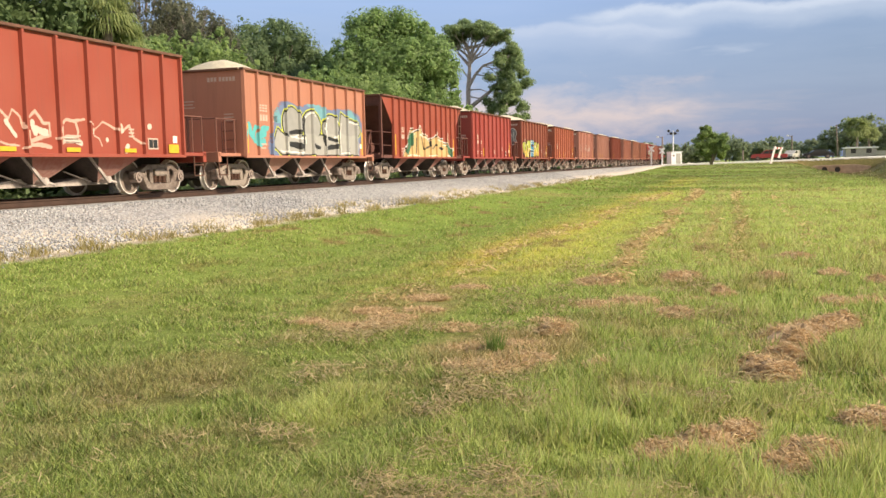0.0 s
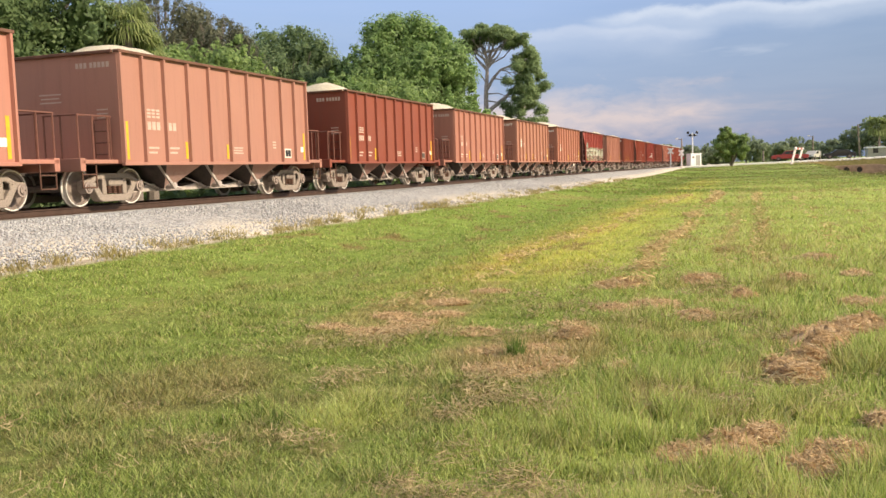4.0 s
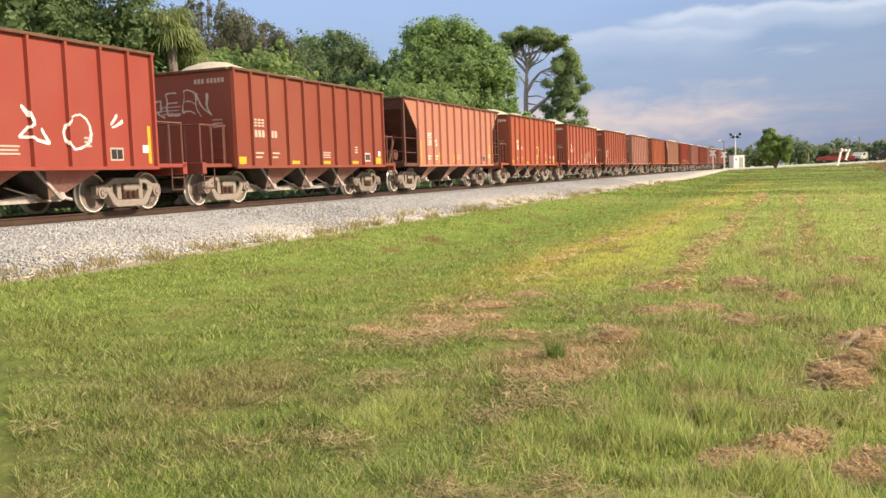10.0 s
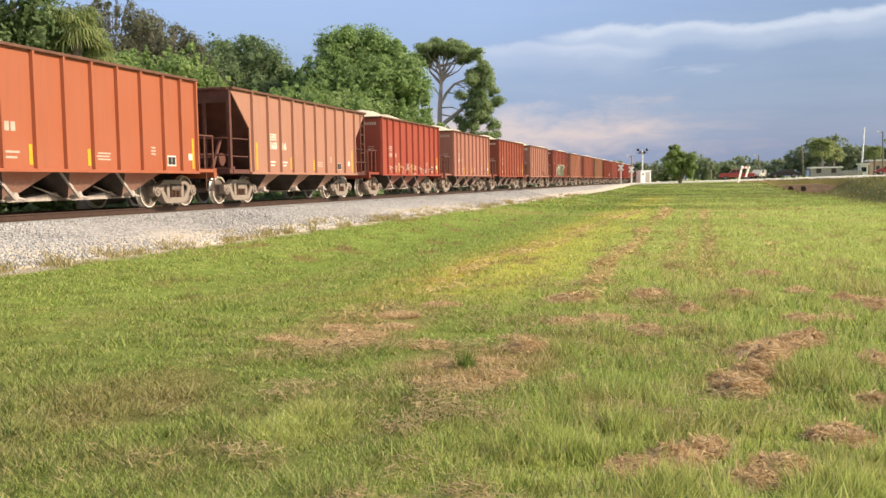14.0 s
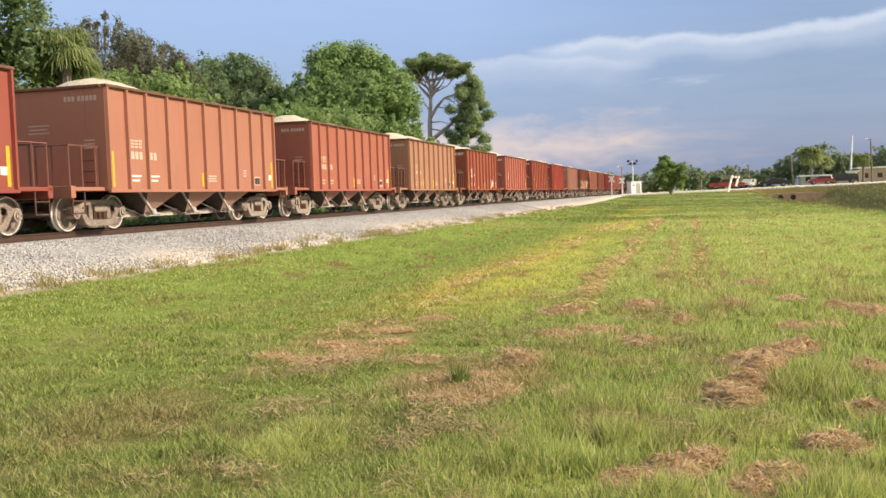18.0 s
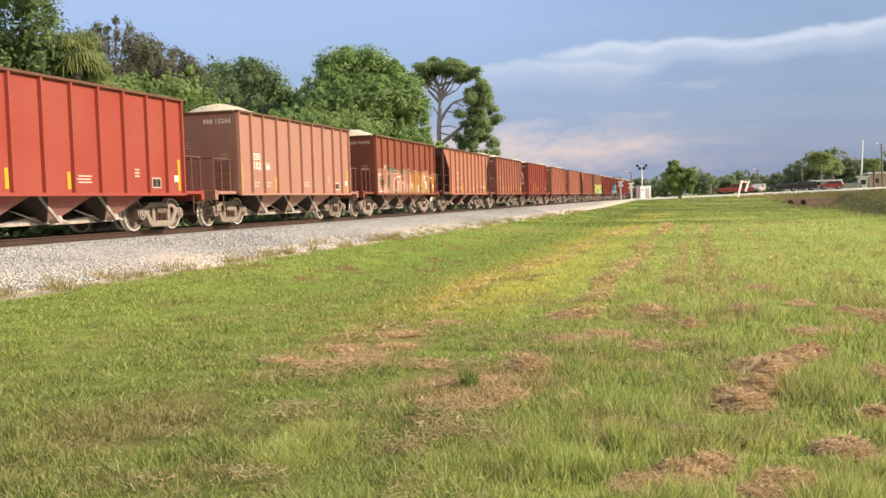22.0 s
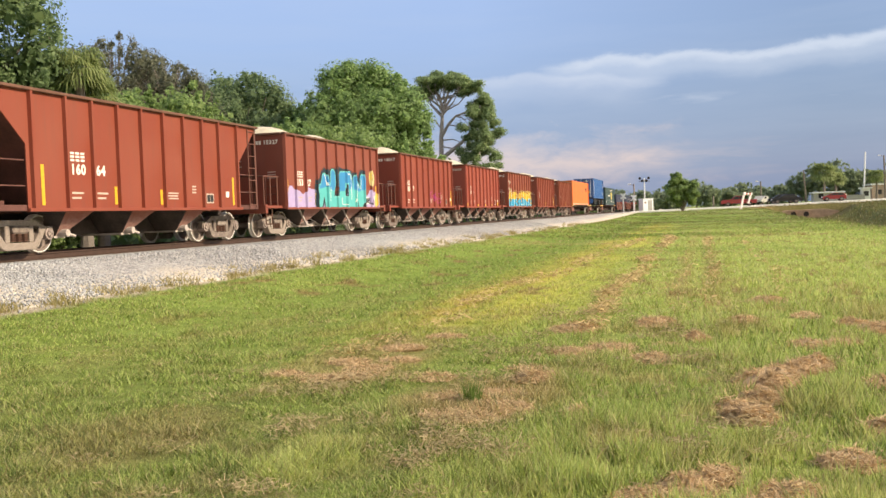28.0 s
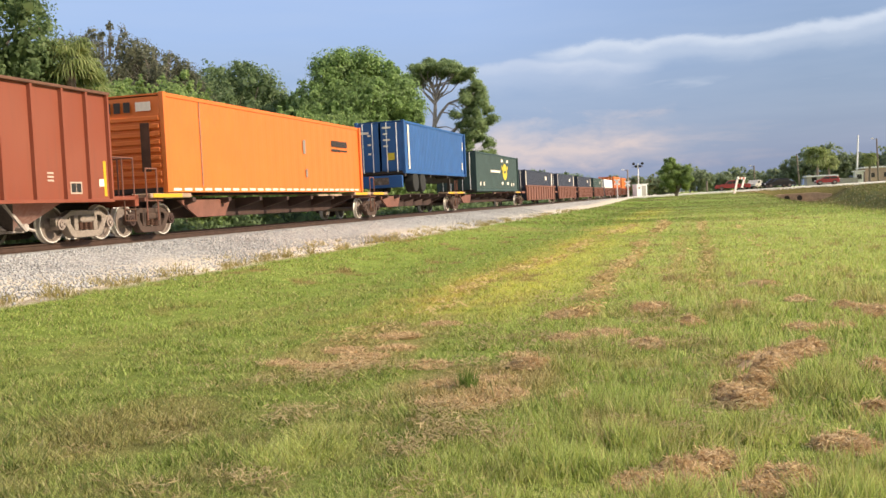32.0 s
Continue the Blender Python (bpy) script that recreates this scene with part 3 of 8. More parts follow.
RAIL_Z = EYE - 0.52
FOOT_X, FOOT_Z = -10.6, 0.34
SHOULDER_X, SHOULDER_Z = -12.95, EYE - 0.69


def ease(a, b, x):
    t = min(1.0, max(0.0, (x - a) / (b - a)))
    return t * t * (3 - 2 * t)


def ground_z(x, y):
    """Height of the grass: level at the camera, a low rise to the track and to the road ahead, a ditch at the side."""
    z = FOOT_Z * ease(-3.0, FOOT_X, x) if x < 0 else 0.0
    z -= 0.12 * math.exp(-((x + 7.0) / 1.5) ** 2)
    far = ease(95, 153, y)
    z = z * (1 - far) + (0.93 + 0.017 * max(-30, min(60, x))) * far
    wide = ease(90, 140, y)
    ditch = math.exp(-((x - 14.2 - 1.3 * wide) / (3.3 + 1.9 * wide)) ** 4) * ease(28, 50, y) * (1 - ease(149.3, 150, y))
    z -= (1.15 + 0.9 * far) * ditch
    z += 0.45 * ease(17, 21, x) * ease(30, 60, y) * (1 - far)
    if x < -19:
        z -= 0.25 * ease(-19, -22, x)
    z += 0.025 * noise.noise((x * 0.9, y * 0.9, 0)) + 0.05 * noise.noise((x * 0.2, y * 0.2, 5))
    return z


def build_ground():
    xs = sorted(set([-3000, -900, -300, -120, -60, -40, -30, -25] + [-22 + 0.75 * i for i in range(60)] + [24, 27, 30, 36, 45, 60, 100, 300, 900, 3000]))
    ys = sorted(set([-3000, -800, -200, -60, -20, -8] + [-4 + 0.8 * i for i in range(50)] + [37 + 2.5 * i for i in range(32)] + [118, 122, 126, 130, 135, 140, 144, 147, 148.3, 149, 150, 151, 153, 157, 162, 168, 175, 190, 230, 320, 600, 1200, 3000]))
    verts = [(x, y, ground_z(x, y)) for y in ys for x in xs]
    w = len(xs)
    faces = [(j * w + i, j * w + i + 1, (j + 1) * w + i + 1, (j + 1) * w + i) for j in range(len(ys) - 1) for i in range(w - 1)]
    g = put("ground", mesh_of("ground", verts, faces, M["ground"], True))
    tagged(g, "rough mown grass field, patchy green, yellow and straw-brown", "ground", kind="structure")


def build_track():
    # the ballast bed: a long bank with an uneven foot
    ys = [-60 + 3 * i for i in range(30)] + [30 + 6 * i for i in range(40)] + [300, 500, 900]
    prof = [(TRACK_X - 4.6, FOOT_Z - 0.4), (TRACK_X - 1.95, SHOULDER_Z), (TRACK_X, SHOULDER_Z + 0.03), (SHOULDER_X, SHOULDER_Z), (-11.9, 0.64), (FOOT_X, FOOT_Z + 0.03), (FOOT_X + 0.9, FOOT_Z - 0.35)]
    verts, faces = [], []
    for y in ys:
        lift = 0.62 * ease(95, 153, y)
        for i, (x, z) in enumerate(prof):
            dx = 0.0 if i in (1, 2, 3) else 0.22 * noise.noise((y * 0.35, i * 3.1, 0))
            verts.append((x + dx, y, min(z + lift * (0 if i in (1, 2, 3) else 1), SHOULDER_Z + 0.03)))
    w = len(prof)
    for j in range(len(ys) - 1):
        for i in range(w - 1):
            faces.append((j * w + i, j * w + i + 1, (j + 1) * w + i + 1, (j + 1) * w + i))
    tagged(put("ballast_bed", mesh_of("ballast_bed", verts, faces, M["ballast"])), "grey-white crushed stone ballast bank under the railway", "ballast", kind="structure")
    # two rails with head, web and foot
    prof = [(-0.075, 0), (0.075, 0), (0.075, 0.02), (0.012, 0.045), (0.012, 0.13), (0.036, 0.14), (0.036, 0.17), (-0.036, 0.17), (-0.036, 0.14), (-0.012, 0.13), (-0.012, 0.045), (-0.075, 0.02)]
    for side in (-1, 1):
        bm = bmesh.new()
        prism_bm(bm, [(x, z - 0.17) for x, z in prof], "y", -80, 900)
        r = put("rail", done(bm, "rail", M["rail"]), at=(TRACK_X + side * 0.755, 0, RAIL_Z))
        tagged(r, "long rust-brown steel rail on timber ties", "rail", "rails of the track", kind="structure")
    tie = box_mesh("tie", -1.3, 1.3, -0.115, 0.115, -0.2, 0, M["wood"], 0.012)
    rng = random.Random(3)
    holder = new("railway_ties")
    tagged(holder, "weathered dark timber ties bedded in ballast", "railway tie", kind="structure")
    for i in range(300):
        put("tie", tie, holder, at=(TRACK_X + rng.uniform(-0.04, 0.04), 5 + 0.52 * i, RAIL_Z - 0.172), turn=rng.uniform(-0.01, 0.01))


build_ground()
build_track()

# ---------------------------------------------------------------- the train
SPEED = 19.753
PITCH = 12.127
FIRST = 28.1 - PITCH        # centre of the first car at the start
TOP, SILL, HALF = 3.45, 0.93, 1.6
RIM = 0.062                 # depth of the top rim
CARS = []                   # (thing, centre at the start)

# where the upright ribs stand on the upright-ended cars, and on the newer and the older long ones
B_RIBS = [-4.48, -3.70, -2.87, -1.90, -0.95, 0.0, 0.95, 1.90, 2.87, 3.70, 4.48]
C_RIBS = [-4.35, -3.28, -2.38, -1.43, -0.48, 0.48, 1.43, 2.38, 3.28, 4.35]
A_RIBS = [-4.45, -3.68, -2.91, -2.15, -1.33, -0.45, 0.45, 1.33, 2.15, 2.91, 3.68, 4.45]

PALETTE = {
    "red": (0.278, 0.052, 0.028), "crimson": (0.252, 0.040, 0.029), "maroon": (0.185, 0.045, 0.034),
    "brown": (0.222, 0.051, 0.029), "rust": (0.238, 0.056, 0.026), "salmon": (0.340, 0.142, 0.094), "tan": (0.375, 0.168, 0.122), "rose": (0.315, 0.100, 0.066), "orange": (0.320, 0.072, 0.036),
}


def wheelset_meshes():
    bm = bmesh.new()
    for s in (-1, 1):
        prof = [(0.72, 0.10), (0.72, 0.12), (0.745, 0.16), (0.73, 0.34), (0.72, 0.365), (0.72, 0.445), (0.745, 0.445), (0.765, 0.42), (0.85, 0.415), (0.85, 0.385), (0.85, 0.345), (0.80, 0.33), (0.775, 0.17), (0.83, 0.13), (0.86, 0.10)]
        rings = []
        n = 22
        for i in range(n):
            a = 2 * math.pi * i / n
            rings.append([bm.verts.new((s * x, r * math.cos(a), r * math.sin(a))) for x, r in prof])
        for i in range(n):
            p, q = rings[i], rings[(i + 1) % n]
            for k in range(len(prof) - 1):
                bm.faces.new((p[k], p[k + 1], q[k + 1], q[k]))
    rod_bm(bm, (-1.0, 0, 0), (1.0, 0, 0), 0.085, 10)
    plate = done(bm, "wheelset", M["wheel"])
    plate.materials.append(M["tread"])
    for p in plate.polygons:
        r = math.hypot(p.center.y, p.center.z)
        if r > 0.365:
            p.material_index = 1
    return plate


def truck_meshes(cast="cast", dust="dust"):
    """Cast side frame of a freight truck, outline in y and z, with three openings; bolster; spring group; bearing."""
    out = {}
    bm = bmesh.new()
    # humped upper chord that runs down into the pedestals
    prism_bm(bm, [(-1.04, 0.36), (-1.05, 0.52), (-0.98, 0.575), (-0.78, 0.59), (-0.50, 0.73), (0.50, 0.73), (0.78, 0.59), (0.98, 0.575), (1.05, 0.52), (1.04, 0.36), (1.0, 0.36), (0.97, 0.515), (0.74, 0.50), (0.50, 0.60), (-0.50, 0.60), (-0.74, 0.50), (-0.97, 0.515), (-1.0, 0.36)], "x", -0.08, 0.09)
    # sagging lower chord with its deep spring seat
    prism_bm(bm, [(-0.80, 0.515), (-0.64, 0.53), (-0.42, 0.25), (0.42, 0.25), (0.64, 0.53), (0.80, 0.515), (0.56, 0.15), (0.44, 0.09), (-0.44, 0.09), (-0.56, 0.15)], "x", -0.12, 0.11)
    for y in (-0.42, 0.28):
        box_bm(bm, -0.09, 0.10, y, y + 0.14, 0.25, 0.62)
    for y in (-0.63, 0.57):
        prism_bm(bm, [(y, 0.40), (y + 0.06, 0.40), (y + 0.06, 0.58), (y, 0.58)], "x", 0.06, 0.115)
    out["side_frame"] = done(bm, "side_frame", M[cast], 0.014)
    bm = bmesh.new()
    prism_bm(bm, [(-1.13, 0.44), (-1.13, 0.60), (-0.5, 0.68), (0.5, 0.68), (1.13, 0.60), (1.13, 0.44), (0.4, 0.34), (-0.4, 0.34)], "y", -0.20, 0.20)
    for s in (-1, 1):
        box_bm(bm, s * 1.05 - 0.09, s * 1.05 + 0.09, -0.25, 0.25, 0.46, 0.575)
        rod_bm(bm, (-1.0, s * 0.55, 0.40), (1.0, s * 0.55, 0.40), 0.05, 6)
    out["truck"] = done(bm, "truck", M[cast], 0.012)
    bm = bmesh.new()
    for y in (-0.18, 0.0, 0.18):
        for x in (-0.05, 0.05):
            for k in range(4):
                rod_bm(bm, (x, y, 0.275 + 0.045 * k), (x, y, 0.302 + 0.045 * k), 0.075, 8)
            rod_bm(bm, (x, y, 0.27), (x, y, 0.45), 0.05, 6)
    out["springs"] = done(bm, "spring", M["rust"])
    bm = bmesh.new()
    rod_bm(bm, (-0.09, 0, 0), (0.12, 0, 0), 0.135, 12)
    rod_bm(bm, (0.12, 0, 0), (0.15, 0, 0), 0.085, 10)
    for a in range(3):
        c, t = 0.05 * math.cos(2.1 * a), 0.05 * math.sin(2.1 * a)
        rod_bm(bm, (0.15, c, t), (0.17, c, t), 0.018, 5)
    box_bm(bm, -0.07, 0.08, -0.15, 0.15, 0.06, 0.15)
    out["bearing"] = done(bm, "bearing", M[dust])
    return out


def add_truck(car, y, parts, wheel):
    truck = put("truck", parts["truck"], car, "dusty cast-steel freight truck with spring groups", (0, y, 0))
    for s in (-1, 1):
        put("side_frame", parts["side_frame"], truck, at=(s * 1.0, 0, 0))
        put("spring", parts["springs"], truck, at=(s * 1.0, 0, 0))
        for q in (-0.89, 0.89):
            put("bearing", parts["bearing"], truck, at=(s * 1.0, q, 0.42), turn=0 if s > 0 else math.pi)
    for q in (-0.89, 0.89):
        put("wheelset", wheel, truck, "steel wheels with bright worn rims", (0, q, 0.42))


def coupler_mesh():
    bm = bmesh.new()
    box_bm(bm, -0.16, 0.16, 4.4, 5.75, 0.72, 1.0)
    box_bm(bm, -0.10, 0.10, 5.75, 5.95, 0.76, 0.98)
    box_bm(bm, -0.19, 0.08, 5.93, 6.07, 0.70, 1.02)
    return done(bm, "coupler", M["dark"], 0.02)


def side_sheet(name, outline, x, t=0.03):
    """A flat side of sheet steel."""
    bm = bmesh.new()
    prism_bm(bm, outline, "x", x - t, x)
    return done(bm, name, M["paint"])


def ribbed_sheet(name, ribs, half, x, t=0.03):
    """A side pressed in one piece with its ribs."""
    line = [(x - t, -half), (x, -half)]
    for r in ribs:
        line += [(x, r - 0.045), (x + 0.085, r - 0.03), (x + 0.085, r + 0.03), (x, r + 0.045)]
    bm = bmesh.new()
    prism_bm(bm, line + [(x, half), (x - t, half)], "z", SILL, TOP - RIM)
    return done(bm, name, M["paint"])


def chute_mesh(back, wide, low):
    """A discharge hopper: upright triangular sides that taper down to a narrow door, with a lip along their edges."""
    bm = bmesh.new()
    a = [bm.verts.new((x, y, SILL - 0.003)) for x, y in ((-1.52, -back), (1.52, -back), (1.52, wide), (-1.52, wide))]
    b = [bm.verts.new((x, y, low)) for x, y in ((-1.0, -0.06), (1.0, -0.06), (1.0, 0.13), (-1.0, 0.13))]
    for i in range(4):
        j = (i + 1) % 4
        bm.faces.new((a[i], a[j], b[j], b[i]))
    bm.faces.new(b[::-1])
    bm.faces.new(a)
    me = done(bm, "hopper_chute", M["chute"])
    # the shade on the slope sheets between the sides is put into their colour
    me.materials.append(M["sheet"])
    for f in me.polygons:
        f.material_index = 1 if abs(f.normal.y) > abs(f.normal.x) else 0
    return me


def gate_mesh(back, low, struts=True):
    """Outlet gate with its dusty guide bars, door and operating shaft."""
    bm = bmesh.new()
    box_bm(bm, -1.0, 1.04, -0.16, 0.22, low - 0.05, low - 0.005)
    if struts:
        # edge bar of the chute, and the door's swung-down plate on its hinge arm
        prism_bm(bm, [(-back - 0.05, SILL - 0.02), (-back + 0.03, SILL - 0.02), (0.0, low + 0.02), (-0.08, low)], "x", 1.26, 1.31)
        prism_bm(bm, [(-1.75, low - 0.04), (-1.75, low - 0.07), (-0.12, low - 0.06), (-0.12, low + 0.13)], "x", -0.80, 0.80)
        prism_bm(bm, [(-back - 0.42, SILL - 0.34), (-back - 0.37, SILL - 0.34), (-0.10, low + 0.02), (-0.17, low)], "x", 0.85, 0.90)
    rod_bm(bm, (0.9, 0.04, low + 0.06), (1.26, 0.04, low + 0.06), 0.085, 8)
    rod_bm(bm, (1.18, 0.04, low + 0.06), (1.24, 0.30, low - 0.02), 0.035, 6)
    return done(bm, "outlet_gate", M["caked"])


def ladder_mesh(x, y, z0, z1, rungs, along="y"):
    bm = bmesh.new()
    d = (0, 0.21, 0) if along == "y" else (0.21, 0, 0)
    for s in (-1, 1):
        rod_bm(bm, (x + s * d[0], y + s * d[1], z0), (x + s * d[0], y + s * d[1], z1), 0.018, 5)
    for i in range(rungs):
        z = z0 + 0.12 + (z1 - z0 - 0.2) * i / (rungs - 1)
        rod_bm(bm, (x - d[0], y - d[1], z), (x + d[0], y + d[1], z), 0.014, 5)
    return done(bm, "ladder", M["railpaint"])


def add_guard_rail(car, end, kit):
    """The rail round an end platform: bent top rails and upright posts."""
    y0, y1 = end * 4.62, end * 5.70
    put("guard_rail", kit["rail_far" if end > 0 else "rail_near"], car)
    for x, y in ((1.42, y1), (0.98, y1), (0.55, y1), (1.42, y0 + end * 0.12), (1.42, y0 + end * 0.62), (-0.55, y1), (-1.42, y1)):
        put("post", kit["rail_post"], car, at=(x, y, 0))
    put("cross_rail", kit["cross_rail"], car, at=(-0.98, y1, 0))


def guard_rail_mesh(end):
    bm = bmesh.new()
    y0, y1 = end * 4.62, end * 5.70
    rod_bm(bm, (1.42, y0, 1.97), (1.42, y1 + end * 0.02, 1.97), 0.022, 5)
    rod_bm(bm, (1.44, y1, 1.97), (0.53, y1, 1.97), 0.022, 5)
    return done(bm, "guard_rail", M["railpaint"])


def step_mesh(end):
    bm = bmesh.new()
    y = end * 5.45
    for s in (-0.22, 0.22):
        rod_bm(bm, (1.45, y + s, 1.0), (1.45, y + s, 0.42), 0.02, 5)
    for z in (0.42, 0.70):
        rod_bm(bm, (1.45, y - 0.22, z), (1.45, y + 0.22, z), 0.02, 5)
    return done(bm, "step", M["rust"])


def common_parts(car, kit):
    for y in (-4.2, 4.2):
        add_truck(car, y, kit["truck"], kit["wheel"])
    put("coupler", kit["coupler"], car)
    put("coupler", kit["coupler"], car, turn=math.pi)
    put("center_sill", kit["sill"], car, "dark dusty steel underframe")
    put("ridge_hood", kit["hood"], car)


def rim_mesh(length):
    bm = bmesh.new()
    for s in (-1, 1):
        box_bm(bm, s * HALF - 0.06, s * HALF + 0.095, -length, length, TOP - RIM - 0.004, TOP)
        box_bm(bm, -HALF + 0.07, HALF - 0.07, s * length - 0.05, s * length + 0.03, TOP - RIM - 0.01, TOP - 0.004)
    return done(bm, "top_rim", M["rim"], 0.01)


def rib_mesh(z0, z1):
    bm = bmesh.new()
    prism_bm(bm, [(0, -0.045), (0.085, -0.03), (0.085, 0.03), (0, 0.045)], "z", z0, z1)
    return done(bm, "rib", M["paint"])


def hopper_short(kit):
    """Open-top three-pocket hopper with upright ends and railed platforms."""
    car = new("hopper_car")
    put("side_wall", kit["b_side"], car)
    put("far_side_wall", kit["b_far_side"], car, turn=math.pi)
    for y in B_RIBS:
        put("rib", kit["b_rib"], car, at=(HALF, y, 0))
    for s in (-1, 1):
        put("end_wall", kit["b_end"], car, turn=0 if s > 0 else math.pi)
        put("end_platform", kit["b_deck"], car, turn=0 if s > 0 else math.pi)
        add_guard_rail(car, s, kit)
        put("step", kit["step_far" if s > 0 else "step_near"], car)
    put("side_sill", kit["b_sill"], car)
    put("top_rim", kit["b_rim"], car)
    put("end_ladder", kit["b_ladder"], car)
    for i in range(3):
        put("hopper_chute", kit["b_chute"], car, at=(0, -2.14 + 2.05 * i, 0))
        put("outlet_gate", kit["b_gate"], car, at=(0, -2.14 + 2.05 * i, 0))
    common_parts(car, kit)
    return car


def hopper_long(kit, ribs):
    """Older open-top hopper whose ends slope in under an open corner post."""
    car = new("hopper_car")
    put("side_wall", kit["a_side"], car)
    put("far_side_wall", kit["a_side"], car, turn=math.pi)
    for y in ribs:
        put("rib", kit["b_rib"], car, at=(HALF, y, 0))
        put("rib", kit["b_rib"], car, at=(-HALF, y, 0), turn=math.pi)
    for s in (-1, 1):
        put("slope_sheet", kit["a_slope"], car, turn=0 if s > 0 else math.pi)
        put("end_platform", kit["a_deck"], car, turn=0 if s > 0 else math.pi)
        put("end_panel", kit["a_panel"], car, turn=0 if s > 0 else math.pi)
        for q in (-1, 1):
            put("corner_post", kit["a_post"], car, at=(s * 1.53, q * 5.62, 0))
            put("end_post", kit["a_end_post"], car, at=(s * 0.72, q * 5.62, 0))
        for q in (-5.05, 5.05):
            for z in (1.42, 1.95):
                put("bay_rail", kit["a_rail"], car, at=(s * 1.53, q, z))
        put("end_brace", kit["a_brace"], car, turn=0 if s > 0 else math.pi)
        put("end_ladder", kit["a_ladder"], car, turn=0 if s > 0 else math.pi)
    put("side_sill", kit["b_sill"], car)
    put("top_rim", kit["a_rim"], car)
    for i in range(3):
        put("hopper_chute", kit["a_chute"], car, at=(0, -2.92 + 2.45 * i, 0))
        put("outlet_gate", kit["a_gate"], car, at=(0, -2.92 + 2.45 * i, 0))
    common_parts(car, kit)
    return car


def make_kit():
    kit = {"truck": truck_meshes(), "wheel": wheelset_meshes(), "coupler": coupler_mesh()}
    bm = bmesh.new()
    box_bm(bm, -0.22, 0.22, -5.2, 5.2, 0.70, SILL)
    kit["sill"] = done(bm, "center_sill", M["dark"])
    # sheet that runs lengthwise between the chutes, over the axle line
    bm = bmesh.new()
    prism_bm(bm, [(-0.34, 0.36), (0.34, 0.36), (0.22, 0.695), (-0.22, 0.695)], "y", -2.75, 2.75)
    kit["hood"] = done(bm, "ridge_hood", M["sheet"])
    L = 4.53
    flat = [(-L, SILL), (L, SILL), (L, TOP - RIM), (-L, TOP - RIM)]
    kit["b_side"] = side_sheet("side_wall", flat, HALF)
    kit["b_far_side"] = ribbed_sheet("far_side_wall", B_RIBS, L, HALF)
    # the lip along the foot of both sides
    bm = bmesh.new()
    for s in (-1, 1):
        box_bm(bm, s * (HALF + 0.035) - 0.05, s * (HALF + 0.035) + 0.05, -L, L, SILL - 0.045, SILL + 0.03)
    kit["b_sill"] = done(bm, "side_sill", M["paint"], 0.008)
    bm = bmesh.new()
    box_bm(bm, -HALF + 0.03, HALF - 0.03, L - 0.03, L, SILL, TOP - RIM)
    kit["b_end"] = done(bm, "end_wall", M["paint"])
    bm = bmesh.new()
    box_bm(bm, -1.5, 1.5, L, 5.74, SILL, SILL + 0.09)
    box_bm(bm, -1.5, 1.5, 5.60, 5.76, SILL - 0.16, SILL + 0.12)
    kit["b_deck"] = done(bm, "end_platform", M["paint"], 0.01)
    for nm, e in (("near", -1), ("far", 1)):
        kit["rail_" + nm], kit["step_" + nm] = guard_rail_mesh(e), step_mesh(e)
    kit["b_rib"] = rib_mesh(SILL, TOP - RIM)
    bm = bmesh.new()
    rod_bm(bm, (0, 0, 1.0), (0, 0, 1.97), 0.022, 5)
    kit["rail_post"] = done(bm, "post", M["railpaint"])
    bm = bmesh.new()
    rod_bm(bm, (-0.46, 0, 1.97), (0.46, 0, 1.97), 0.022, 5)
    kit["cross_rail"] = done(bm, "cross_rail", M["railpaint"])
    kit["b_rim"] = rim_mesh(L + 0.03)
    kit["b_ladder"] = ladder_mesh(1.15, -L - 0.06, SILL + 0.1, 2.0, 4, "x")
    kit["b_chute"], kit["b_gate"] = chute_mesh(0.63, 0.94, 0.33), gate_mesh(0.63, 0.33)
    # long car: outline of the side with its sloping ends
    cut = [(-4.5, SILL), (4.5, SILL), (4.5, 2.28), (5.66, TOP - RIM), (-5.66, TOP - RIM), (-4.5, 2.28)]
    kit["a_side"] = side_sheet("side_wall", cut, HALF)
    bm = bmesh.new()
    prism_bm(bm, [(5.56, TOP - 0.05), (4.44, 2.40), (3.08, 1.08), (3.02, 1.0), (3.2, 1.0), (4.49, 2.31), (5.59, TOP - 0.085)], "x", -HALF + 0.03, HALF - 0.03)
    kit["a_slope"] = done(bm, "slope_sheet", M["sootshade"])
    kit["a_panel"] = box_mesh("end_panel", -1.5, 1.5, 5.60, 5.64, TOP - 0.46, TOP - RIM - 0.012, M["sootshade"], 0.006)
    bm = bmesh.new()
    box_bm(bm, -1.57, 1.57, 5.52, 5.72, SILL - 0.03, SILL + 0.13)
    for s in (-1, 1):
        box_bm(bm, s * 1.53 - 0.06, s * 1.53 + 0.06, 4.52, 5.52, SILL - 0.03, SILL + 0.10)
    box_bm(bm, -0.5, 0.5, 3.4, 5.52, SILL - 0.05, SILL + 0.09)
    kit["a_deck"] = done(bm, "end_platform", M["sootshade"], 0.01)
    kit["a_post"] = box_mesh("corner_post", -0.055, 0.055, -0.06, 0.06, SILL + 0.1, TOP - RIM - 0.006, M["sootshade"], 0.008)
    kit["a_end_post"] = box_mesh("end_post", -0.04, 0.04, -0.05, 0.05, SILL + 0.12, TOP - 0.46, M["sootshade"], 0.006)
    bm = bmesh.new()
    rod_bm(bm, (0, -0.55, 0), (0, 0.55, 0), 0.02, 5)
    kit["a_rail"] = done(bm, "bay_rail", M["sootshade"])
    bm = bmesh.new()
